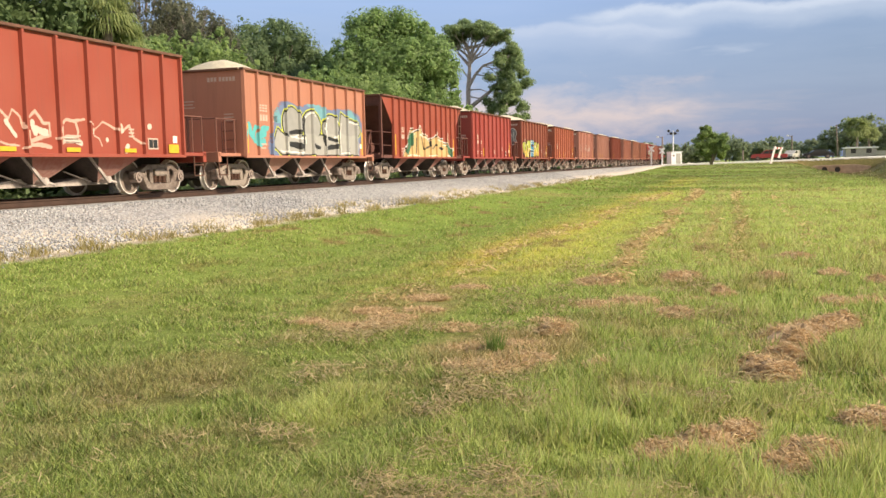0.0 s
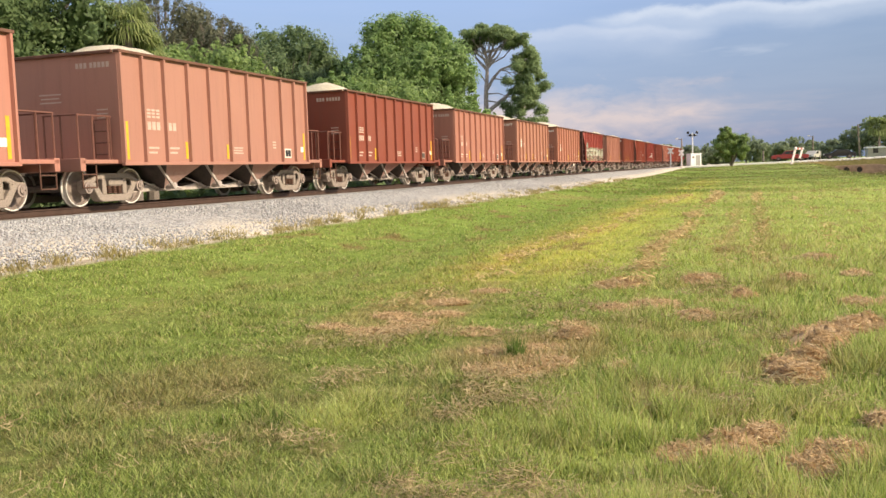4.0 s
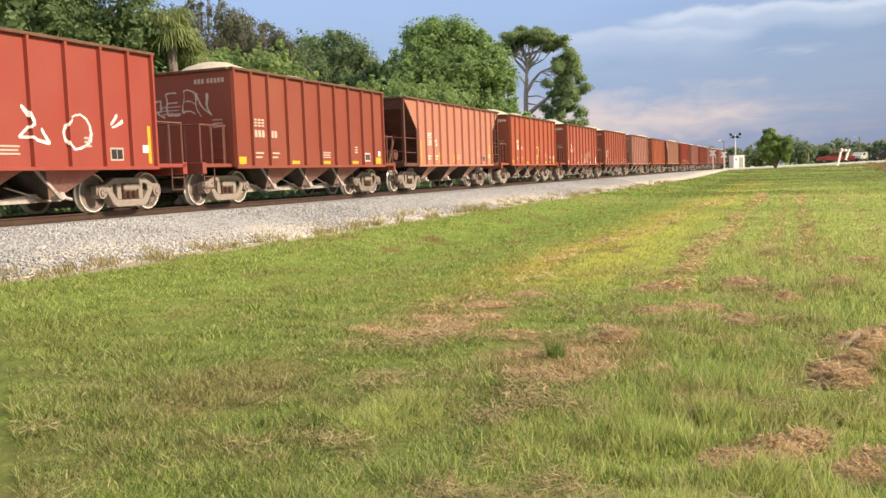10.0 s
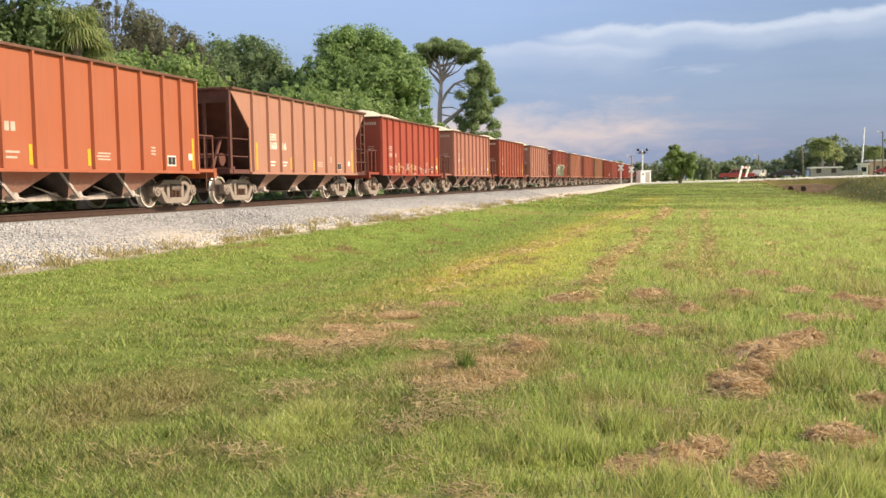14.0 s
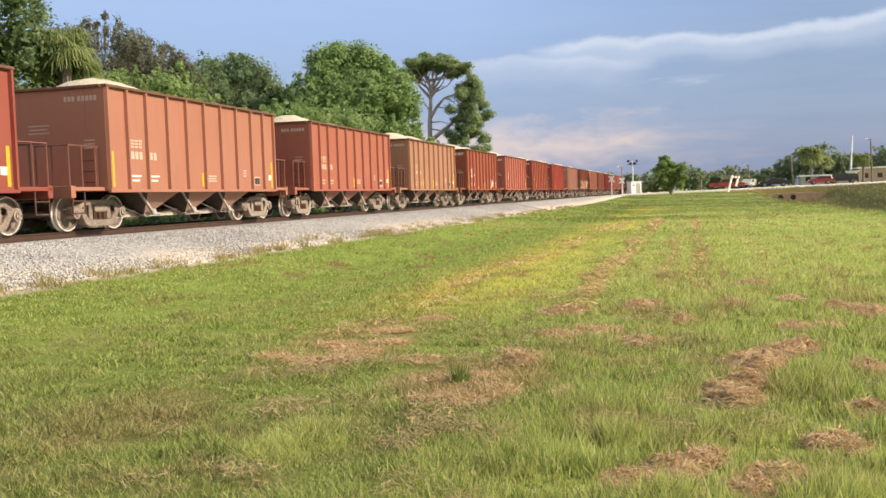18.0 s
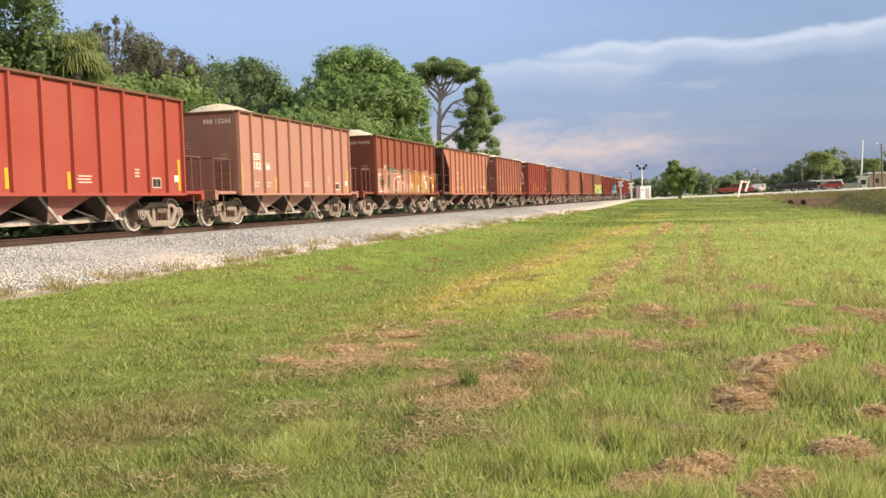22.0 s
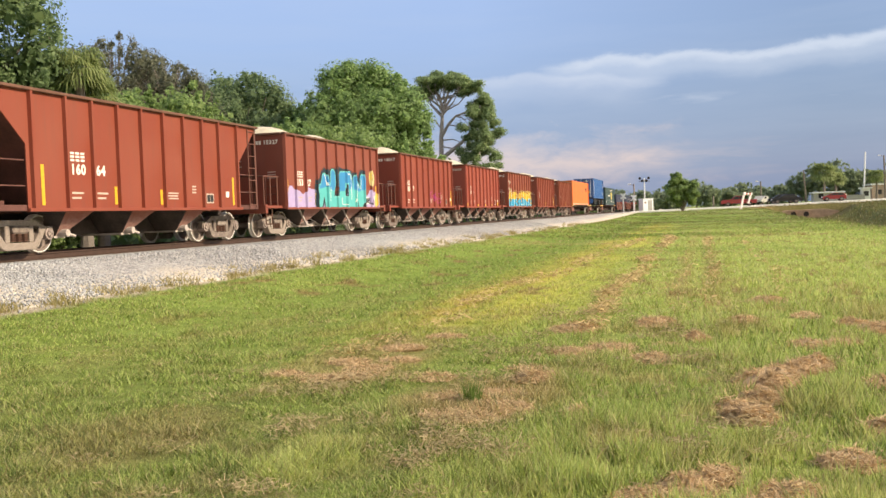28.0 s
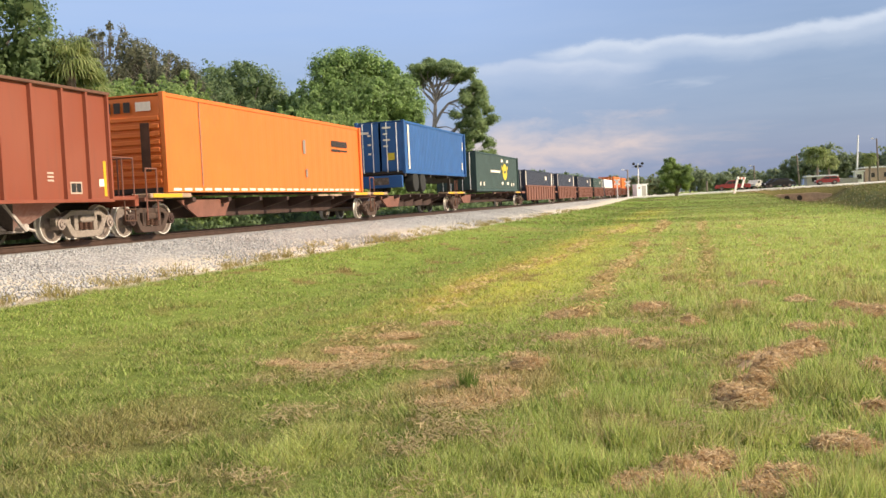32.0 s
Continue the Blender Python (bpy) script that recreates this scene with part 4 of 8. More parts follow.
    for s in (-1, 1):
        rod_bm(bm, (s * 0.85, 5.5, SILL + 0.1), (s * 0.62, 4.45, 2.1), 0.055, 6)
    rod_bm(bm, (1.5, 5.70, 1.95), (-1.5, 5.70, 1.95), 0.022, 5)
    rod_bm(bm, (1.5, 5.70, 1.45), (-1.5, 5.70, 1.45), 0.022, 5)
    # brake cylinder, air tank and valve in the open end
    rod_bm(bm, (-0.9, 4.95, SILL + 0.42), (0.5, 4.95, SILL + 0.42), 0.2, 12)
    rod_bm(bm, (0.65, 4.8, SILL + 0.30), (1.3, 4.8, SILL + 0.30), 0.14, 10)
    box_bm(bm, -1.2, 1.3, 4.72, 5.1, SILL + 0.1, SILL + 0.2)
    kit["a_brace"] = done(bm, "end_brace", M["sootshade"])
    kit["a_ladder"] = ladder_mesh(HALF + 0.02, 5.3, SILL, TOP - 0.1, 7, "y")
    kit["a_rim"] = rim_mesh(5.66)
    kit["a_chute"], kit["a_gate"] = chute_mesh(0.30, 0.72, 0.36), gate_mesh(0.30, 0.36, False)
    return kit


def load_mesh(seed, length):
    """Two or three heaps of crushed stone in an open car, running into one another."""
    rng = random.Random(seed)
    nx, ny = 15, 52
    if length < 5:
        humps = [(-length * 0.58 + rng.uniform(-0.25, 0.25), rng.uniform(0.30, 0.42), 2.0), (length * 0.22 + rng.uniform(-0.5, 0.5), rng.uniform(0.20, 0.36), 2.2)]
        if seed == 4:
            # one fuller load, heaped along its whole length
            humps = [(-2.0, 0.44, 2.8), (0.6, 0.40, 2.8), (2.6, 0.26, 2.4)]
    else:
        humps = [(-2.2 + rng.uniform(-0.4, 0.4), rng.uniform(0.02, 0.10), 2.2), (0.9 + rng.uniform(-0.7, 0.7), rng.uniform(0.18, 0.26), 2.4)]
    verts, faces = [], []
    for j in range(ny + 1):
        y = -length + 2 * length * j / ny
        for i in range(nx + 1):
            x = -1.5 + 3.0 * i / nx
            h = max([(a + 0.30) * max(0.0, 1 - ((y - c) / r) ** 2) for c, a, r in humps] + [0.22 if length < 5 else 0.1])
            edge = max(0.0, 1 - abs(x / 1.5) ** 1.7) * min(1.0, (length - abs(y)) / 1.0)
            z = TOP - 0.25 + (0.06 + 0.9 * h) * edge + 0.05 * noise.noise((x * 2.3, y * 2.3, seed)) + 0.02 * noise.noise((x * 8, y * 8, seed))
            verts.append((x, y, z))
    w = nx + 1
    for j in range(ny):
        for i in range(nx):
            faces.append((j * w + i, j * w + i + 1, (j + 1) * w + i + 1, (j + 1) * w + i))
    return mesh_of("stone_load", verts, faces, M["stone"], True)


HUES = """red salmon red crimson brown orange tan tan brown salmon salmon salmon crimson salmon rust red crimson brown tan orange
orange orange tan orange tan red salmon rust salmon brown salmon rose tan rust rose rust crimson tan rust salmon
rose red rose salmon rose salmon rust brown brown red brown rust brown""".split()
# how far single cars have faded or darkened from their paint
TONE = {10: (1.0, 1.05, 1.08), 13: (1.04, 1.16, 1.24), 21: (0.82, 0.94, 0.96), 24: (0.98, 0.98, 1.04), 6: (1.0, 0.98, 1.08), 7: (1.0, 0.98, 1.08), 22: (0.93, 0.94, 0.88), 23: (1.12, 1.32, 1.2), 28: (1.0, 1.05, 1.08), 32: (0.90, 0.92, 0.80), 17: (1.05, 0.86, 0.86), 42: (1.05, 1.18, 1.22), 43: (1.05, 1.05, 1.05), 36: (1.1, 1.1, 1.1),
        1: (1.15, 1.16, 1.12), 41: (0.80, 0.66, 0.76), 30: (1.0, 1.0, 0.9), 40: (0.90, 0.80, 0.86), 38: (0.90, 0.82, 0.84), 46: (1.0, 0.78, 0.74), 48: (1.02, 0.9, 0.8), 49: (0.88, 0.86, 0.95), 51: (1.02, 0.88, 0.82)}
LONG = {2, 12, 15, 18, 24, 39, 44, 46}
NEWER = {24, 39, 44, 46}


def paint_car(car, hue):
    for o in (car, *car.children_recursive):
        o.color = (*hue, 1)




# ---------------------------------------------------------------- lettering and spray paint on the cars
PAINTS = {}


def spray(c):
    if c not in PAINTS:
        PAINTS[c] = plain("spray_paint", c, 0.5, 0.0, 0.10, 4, 0.02)
    return PAINTS[c]


DIGITS = {}


def digit_mesh(ch):
    """A stencilled figure from the built-in font, laid on a car's side."""
    if ch not in DIGITS:
        cu = bpy.data.curves.new("figure", "FONT")
        cu.body, cu.size, cu.resolution_u, cu.offset = ch, 0.31, 3, 0.013
        ob = new("figure", cu)
        bpy.context.view_layer.update()
        me = bpy.data.meshes.new_from_object(ob.evaluated_get(bpy.context.evaluated_depsgraph_get()))
        bpy.data.objects.remove(ob)
        me.transform(Matrix(((0, 0, 1, 0), (1, 0, 0, 0), (0, 1, 0, 0), (0, 0, 0, 1))))
        me.materials.clear()
        me.materials.append(M["white"])
        DIGITS[ch] = me
    return DIGITS[ch]


NUMBERS = {5: "15302", 6: "15998", 10: "15877", 11: "15880", 14: "15988", 15: "13187", 18: "13172", 19: "15994", 20: "15881", 24: "16016", 28: "15965", 29: "18032", 33: "15857", 34: "15383",
           35: "15415", 37: "15266", 41: "15313", 42: "15896", 46: "16064", 47: "15327", 48: "18017", 50: "18075", 51: "15551"}
FLAT = {}


def mark(car, name, y, z, w, h, mat, x=HALF + 0.004):
    """A flat painted mark on the near side."""
    key = (round(w, 2), round(h, 2), mat.name)
    if key not in FLAT:
        FLAT[key] = box_mesh(name, 0, 0.003, 0, w, 0, h, mat)
    return put(name, FLAT[key], car, at=(x, y, z))


def end_mark(car, name, x, z, w, h, mat, y):
    key = ("end", round(w, 2), round(h, 2), mat.name)
    if key not in FLAT:
        FLAT[key] = box_mesh(name, 0, w, -0.003, 0, 0, h, mat)
    return put(name, FLAT[key], car, at=(x, y, z))


def initials_mesh(mat):
    key = ("initials", mat.name)
    if key not in FLAT:
        bm = bmesh.new()
        for i in range(3):
            for z in (0.0, 0.08, 0.155):
                box_bm(bm, 0, 0.003, 0.175 * i, 0.175 * i + 0.13, z, z + 0.048)
        FLAT[key] = done(bm, "lettering_bar", mat)
    return FLAT[key]


def rib_bump(y, ribs):
    """How far the surface stands out at y, with the ribs on it."""
    out = np.zeros_like(y)
    for r in ribs:
        out = np.maximum(out, 0.085 * np.clip((0.055 - np.abs(y - r)) / 0.02, 0, 1))
    return out


def strokes_field(Y, Z, strokes):
    d = np.full(Y.shape, 9.0)
    for ay, az, by, bz in strokes:
        vy, vz = by - ay, bz - az
        t = np.clip(((Y - ay) * vy + (Z - az) * vz) / (vy * vy + vz * vz + 1e-9), 0, 1)
        d = np.minimum(d, np.hypot(Y - ay - t * vy, Z - az - t * vz))
    return d


# strokes of a letter from grid point to grid point: column and row of either end
GLYPHS = {"S": "0222 0201 0121 2120 2000", "R": "0002 0222 2221 2101 1120", "N": "0002 0220 2022", "E": "0002 0020 0121 0222", "A": "0012 1220 0121", "O": "0200 0020 2022 2202",
          "V": "0210 1022", "K": "0002 0122 0120", "B": "0002 0222 2211 0121 2120 2000", "T": "0222 1210", "D": "0002 0212 1221 2110 1000", "C": "2202 0200 0020",
          "U": "0200 0020 2022", "Y": "0211 2211 1110", "H": "0002 2022 0121", "W": "0200 0011 1120 2022", "I": "1012", "F": "0002 0222 0111"}


def letters(seed, y0, y1, z0, z1, n, forms=""):
    """Strokes of a row of sprayed letters: the given characters, or mere bulging shapes, each on a small grid of points."""
    rng = random.Random(seed)
    out = []
    n = len(forms) or n
    w = (y1 - y0) / n
    for i in range(n):
        a, b = y0 + w * i + w * 0.18, y0 + w * (i + 1) - w * 0.12
        lean = rng.uniform(-0.1, 0.1)
        top = z1 - rng.uniform(0, 0.18) * (z1 - z0)
        rows = [z0, (z0 + top) / 2 + rng.uniform(-0.06, 0.06), top]
        pts = {(c, r): ((a, (a + b) / 2, b)[c] + lean * r, rows[r]) for c in range(3) for r in range(3)}
        form = GLYPHS[forms[i] if forms else rng.choice("SRNEAO")]
        for k in range(0, len(form), 5):
            c0, r0, c1, r1 = (int(q) for q in form[k:k + 4])
            out.append((*pts[c0, r0], *pts[c1, r1]))
    return out


def patches(ii, jj, least=16, most=7):
    """The cells of one colour, sorted into patches that hang together; specks are left out."""
    left = set(zip(ii.tolist(), jj.tolist()))
    out = []
    while left:
        todo = [left.pop()]
        here = []
        while todo:
            a, b = todo.pop()
            here.append((a, b))
            for q in ((a + 1, b), (a - 1, b), (a, b + 1), (a, b - 1), (a + 1, b + 1), (a - 1, b - 1), (a + 1, b - 1), (a - 1, b + 1)):
                if q in left:
                    left.remove(q)
                    todo.append(q)
        if len(here) >= least:
            out.append(sorted(here))
    out.sort(key=lambda h: (-len(h), h[0]))
    return [tuple(np.array(h).T) for h in out[:most]]


def shapes_field(Y, Z, shapes):
    """Distance to the rim of filled outlines, below zero inside: ellipses as four numbers, polygons as lists of corners."""
    d = np.full(Y.shape, 9.0)
    for q in shapes:
        if isinstance(q[0], tuple):
            edge = strokes_field(Y, Z, [(*q[i], *q[(i + 1) % len(q)]) for i in range(len(q))])
            inside = np.zeros(Y.shape, bool)
            for (ay, az), (by, bz) in zip(q, q[1:] + q[:1]):
                inside ^= ((az > Z) != (bz > Z)) & (Y < (by - ay) * (Z - az) / (bz - az + 1e-9) + ay)
            e = np.where(inside, -edge, edge)
        else:
            e = (np.hypot((Y - q[0]) / q[2], (Z - q[1]) / q[3]) - 1) * min(q[2], q[3])
        d = np.minimum(d, e)
    return d


def graffiti(car, seed, y0, y1, z0, z1, n=0, fill=None, low=None, edge=None, rim=None, cloud=None, cloud2=None, fat=0.16, ribs=(), end_y=None, thin=False, band=None, label="", forms="", shapes=(), cuts=(), strokes=(), lift=0):
    """Spray-painted letters on a car's side (or on its near end), cut into layers of one colour each that follow the ribs."""
    step = 0.017 if thin else 0.022
    ya, yb, za, zb = y0 - 0.45, y1 + 0.45, max(SILL + 0.01, z0 - 0.4), z1 + 0.5
    if band is not None:
        ya, yb, zb = min(ya, band[2]), max(yb, band[3]), max(zb, band[1] + 0.3)
    if end_y is None:
        ya, yb = max(ya, -4.5), min(yb, 4.5)
    else:
        ya, yb = max(ya, -1.5), min(yb, 1.5)
    gy, gz = np.arange(ya, yb, step), np.arange(za, min(zb, TOP - 0.1), step)
    Y, Z = np.meshgrid(gy + step / 2, gz + step / 2, indexing="ij")
    rng = np.random.RandomState(seed)
    ph = rng.uniform(0, 6.28, 8)
    wave = 0.5 * np.sin(Y * 2.1 + ph[0]) * np.sin(Z * 3.3 + ph[1]) + 0.3 * np.sin(Y * 5.3 + ph[2] + Z * 2) + 0.25 * np.sin(Z * 9 + ph[3] + Y * 3)
    bend = 0.07 if thin else 0.04
    if shapes or strokes:
        bend *= 0.35
    YY = Y + bend * np.sin(Z * 4.5 + ph[6] + Y) + 0.5 * bend * np.sin(Z * 11 + ph[7])
    ZZ = Z + bend * np.sin(Y * 3.7 + ph[5]) + 0.5 * bend * np.sin(Y * 9.5 + ph[4])
    lines = [] if shapes else list(strokes) or letters(seed, y0, y1, z0 + fat * 0.6, z1 - fat * 0.6, n, forms)
    d = fat + shapes_field(YY, ZZ, shapes) if shapes else strokes_field(YY, ZZ, lines) + 0.02 * wave
    coats = []          # name, colour and cells, the lowest coat first
    if band is not None:
        coats.append(("paint_band", band[0], (Z < band[1] + 0.10 * np.sin(Y * 4 + ph[4]) + 0.05 * np.sin(Y * 9 + ph[5])) & (Y > band[2]) & (Y < band[3])))
    if cloud is not None:
        inside = (Y > y0 - 0.35) & (Y < y1 + 0.35) & (Z < z1 + 0.12 + 0.1 * wave) & (d < fat + (0.34 if shapes else 0.20) + 0.1 * wave + 0.05 * rng.normal(size=Y.shape))
        coats.append(("paint_cloud", cloud, inside))
        if cloud2 is not None:
            coats.append(("paint_cloud", cloud2, inside & (wave > 0.25)))
    if thin:
        coats.append(("letter_fill", fill, d < max(0.016, fat * 0.7)))
    else:
        if rim is not None:
            coats.append(("outer_line", rim, d < fat + 0.085))
        coats.append(("letter_outline", edge, d < fat + 0.045))
        coats.append(("letter_fill", fill, d < fat))
        coats.append(("lower_fill", low, (d < fat) & (Z < (z0 + z1) / 2 + 0.12 * wave - 0.04)))
        # bright flecks on the upper flanks
        if shapes:
            coats.append(("highlight", (0.74, 0.72, 0.67), (d < fat - 0.05) & (d > fat - 0.09) & (wave > -0.1)))
        else:
            up = strokes_field(Y + 0.03, Z - 0.05, lines)
            coats.append(("highlight", (0.74, 0.72, 0.67), (d < fat * 0.9) & (np.abs(up - fat * 0.55) < 0.018) & (wave > 0.05)))
    if cuts:
        dark = np.zeros(Y.shape, bool)
        for *line, half in cuts:
            dark |= strokes_field(YY, ZZ, [line]) < half * (1 + 0.5 * wave)
        coats.append(("letter_hollow", BLACK, dark & (d < fat)))
    soft = np.array([-0.018, 0, 0.018])
    for layer, (name, c, cells) in enumerate(coats, lift):
        ii, jj = np.nonzero(cells)
        if len(ii) == 0:
            continue
        for part_no, (pi, pj) in enumerate(patches(ii, jj, 16, 14) if thin else patches(ii, jj)):
            corner = []
            for du, dv in ((0, 0), (1, 0), (1, 1), (0, 1)):
                y, z = gy[pi] + du * step, gz[pj] + dv * step
                if end_y is None:
                    x = HALF + 0.005 + 0.002 * layer + np.max([rib_bump(y + s, ribs) for s in soft], axis=0)
                    corner.append(np.stack([x, y, z], 1))
                else:
                    corner.append(np.stack([y, np.full(len(y), end_y - 0.005 - 0.002 * layer), z], 1))
            put(name, quick_mesh(name, np.stack(corner, 1), 4, spray(tuple(c))), car, label if part_no == 0 else "")


BLACK, WHITE, GREY, CHALK = (0.03, 0.03, 0.03), (0.78, 0.75, 0.70), (0.16, 0.17, 0.18), (0.62, 0.50, 0.43)
SPRAYED = {}
PINKISH = (0.80, 0.62, 0.53)
SPRAYED[0] = [dict(y0=-1.7, y1=3.2, z0=1.0, z1=1.85, fill=(0.70, 0.45, 0.36), low=WHITE, edge=BLACK, fat=0.04, thin=True, strokes=[(-1.63, 1.82, -1.38, 1.64), (-1.38, 1.64, -1.31, 1.80), (-1.31, 1.80, -1.09, 1.64), (-1.09, 1.64, -0.99, 1.44), (-0.84, 1.68, -0.70, 1.80), (-0.70, 1.80, -0.44, 1.56), (-0.44, 1.56, -0.28, 1.60), (-0.28, 1.60, -0.25, 1.36), (-0.25, 1.36, -0.89, 1.16), (-0.89, 1.16, -0.89, 1.36), (0.03, 1.20, 0.02, 1.52), (0.02, 1.52, 0.20, 1.67), (0.20, 1.67, 0.50, 1.64), (0.50, 1.64, 0.58, 1.44), (0.58, 1.44, 0.56, 1.32), (-0.09, 1.31, 0.56, 1.31), (0.50, 1.66, 0.79, 1.66), (0.89, 1.62, 1.11, 1.50), (1.11, 1.50, 1.39, 1.68), (1.39, 1.68, 1.68, 1.60), (1.68, 1.60, 1.88, 1.54), (1.11, 1.50, 1.04, 1.37), (1.04, 1.37, 1.23, 1.32), (1.23, 1.32, 1.33, 1.16), (1.95, 1.64, 2.06, 1.44), (2.06, 1.44, 2.37, 1.60), (2.37, 1.60, 2.48, 1.32), (2.48, 1.32, 2.76, 1.20), (-1.04, 1.02, -0.78, 1.12), (-0.78, 1.12, -0.25, 1.11), (-1.63, 1.20, -1.48, 1.16), (-1.48, 1.16, -1.14, 1.08)]),
              dict(y0=-1.6, y1=3.2, z0=1.0, z1=1.8, fill=PINKISH, low=WHITE, edge=BLACK, fat=0.085, thin=True, lift=1, strokes=[(-1.43, 1.54, -1.24, 1.30), (-0.73, 1.60, -0.68, 1.40), (-0.62, 1.48, -0.36, 1.40), (0.09, 1.24, 0.67, 1.20), (1.04, 1.46, 1.06, 1.38), (2.22, 1.02, 2.27, 1.13), (2.02, 1.60, 2.09, 1.48), (3.10, 1.62, 3.13, 1.62), (1.54, 1.28, 1.55, 1.27)]),
              dict(y0=-4.3, y1=-2.1, z0=1.0, z1=1.75, fill=PINKISH, low=WHITE, edge=BLACK, fat=0.055, thin=True, n=2)]
# four swollen silver letters on a blue cloud
SWOLLEN = [(-1.45, 1.97, 0.66, 0.50), (-0.02, 1.95, 0.68, 0.47), (1.50, 1.90, 0.68, 0.44), [(-2.75, 1.28), (-2.45, 1.80), (-1.85, 1.50), (-1.80, 1.0), (-2.15, 1.0)],
           [(-1.85, 1.0), (-1.85, 1.62), (-0.45, 1.60), (-0.35, 1.0)], [(-0.42, 1.0), (-0.50, 1.70), (0.80, 1.65), (0.95, 1.0)], [(0.95, 1.0), (0.90, 1.60), (2.10, 1.60), (2.20, 1.0)],
           [(2.25, 1.0), (2.25, 1.75), (2.38, 2.48), (2.95, 2.28), (3.95, 2.16), (4.15, 1.85), (3.80, 1.60), (3.72, 1.0)]]
HOLLOWS = [(-1.70, 1.66, -0.90, 1.76, 0.055), (-1.70, 1.33, -0.75, 1.27, 0.085), (-0.62, 1.15, -0.62, 2.0, 0.05), (-0.75, 1.75, -0.55, 2.15, 0.07), (-0.05, 1.60, 0.60, 1.52, 0.05), (0.05, 1.30, 0.55, 1.25, 0.07), (0.75, 1.25, 0.78, 2.05, 0.07),
           (1.25, 1.56, 1.85, 1.50, 0.05), (1.10, 1.22, 1.95, 1.28, 0.075), (2.20, 1.05, 2.22, 2.1, 0.055), (2.95, 1.15, 3.0, 1.75, 0.06), (3.45, 1.3, 3.5, 1.8, 0.035)]
SPRAYED[1] = [dict(y0=-2.8, y1=4.0, z0=1.0, z1=2.50, fill=(0.40, 0.39, 0.37), low=(0.46, 0.45, 0.42), edge=BLACK, rim=(0.66, 0.70, 0.10), cloud=(0.19, 0.25, 0.42), cloud2=(0.20, 0.42, 0.50), shapes=SWOLLEN, cuts=HOLLOWS),
              dict(y0=-4.4, y1=-3.2, z0=1.3, z1=1.9, n=2, fill=(0.13, 0.52, 0.54), low=WHITE, edge=BLACK, fat=0.14, thin=True)]
# tan letters before green wedges, in a white line
WEDGES = [[(-3.25, 0.95), (-2.75, 1.55), (-2.2, 2.12), (-1.95, 2.1), (-2.0, 0.95)], [(-2.15, 0.95), (-2.05, 1.95), (-1.3, 2.12), (-0.6, 1.95), (-0.35, 0.95)], [(-0.6, 0.95), (-0.85, 1.95), (0.1, 1.85), (0.75, 0.95)],
          [(0.5, 0.95), (0.35, 1.75), (1.4, 1.85), (1.7, 0.95)], [(1.5, 0.95), (1.3, 1.9), (2.4, 1.75), (2.7, 0.95)], [(2.5, 0.95), (2.4, 1.6), (3.3, 1.55), (4.1, 0.95)], [(-1.2, 2.0), (-0.95, 2.3), (-0.7, 2.0)], [(1.2, 1.75), (1.45, 2.1), (1.7, 1.75)], [(3.0, 1.5), (3.2, 2.05), (3.3, 1.5)]]
SPRAYED[2] = [dict(y0=-3.2, y1=4.0, z0=0.98, z1=2.25, fill=(0.70, 0.48, 0.22), low=(0.70, 0.48, 0.22), edge=BLACK, rim=WHITE, shapes=WEDGES,
                   cuts=[(-1.55, 1.15, -1.5, 1.75, 0.05), (-0.55, 1.3, -0.8, 1.85, 0.035), (-0.2, 1.35, 0.35, 1.45, 0.05), (0.55, 1.05, 0.35, 1.7, 0.03), (0.9, 1.35, 1.3, 1.5, 0.045), (1.6, 1.05, 1.35, 1.8, 0.035), (1.9, 1.4, 2.3, 1.35, 0.05), (-2.2, 1.5, -1.9, 1.35, 0.06)]),
              dict(y0=-3.1, y1=-2.2, z0=1.0, z1=1.95, fill=(0.05, 0.17, 0.09), low=(0.05, 0.15, 0.08), edge=BLACK, thin=True, fat=0.3, lift=7, strokes=[(-2.75, 1.15, -2.2, 1.8)]),
              dict(y0=2.9, y1=3.8, z0=1.0, z1=1.7, fill=(0.05, 0.17, 0.09), low=(0.05, 0.15, 0.08), edge=BLACK, thin=True, fat=0.24, lift=7, strokes=[(3.0, 1.45, 3.7, 1.1)])]
SPRAYED[4] = [dict(y0=-4.0, y1=-1.35, z0=1.05, z1=2.12, fill=(0.56, 0.58, 0.12), low=(0.74, 0.58, 0.14), edge=BLACK, fat=0.13, forms="VKR"), dict(y0=-1.4, y1=-0.4, z0=1.1, z1=2.1, fill=(0.10, 0.32, 0.52), low=(0.16, 0.36, 0.55), edge=BLACK, fat=0.15, forms="S"),
              dict(y0=-0.35, y1=1.25, z0=1.1, z1=2.08, fill=(0.56, 0.58, 0.12), low=(0.74, 0.58, 0.14), edge=BLACK, fat=0.13, forms="RV"), dict(y0=1.7, y1=2.9, z0=1.3, z1=1.9, n=2, fill=(0.16, 0.05, 0.04), low=WHITE, edge=BLACK, fat=0.018, thin=True), dict(y0=-1.3, y1=1.2, z0=2.0, z1=2.95, forms="WVSYN", fill=(0.30, 0.31, 0.33), low=(0.24, 0.25, 0.27), edge=(0.12, 0.12, 0.13), rim=(0.66, 0.64, 0.60), fat=0.10, end_y=-4.53)]
SPRAYED[6] = [dict(y0=-1.5, y1=1.9, z0=1.65, z1=2.2, n=4, fill=CHALK, low=WHITE, edge=BLACK, fat=0.022, thin=True)]
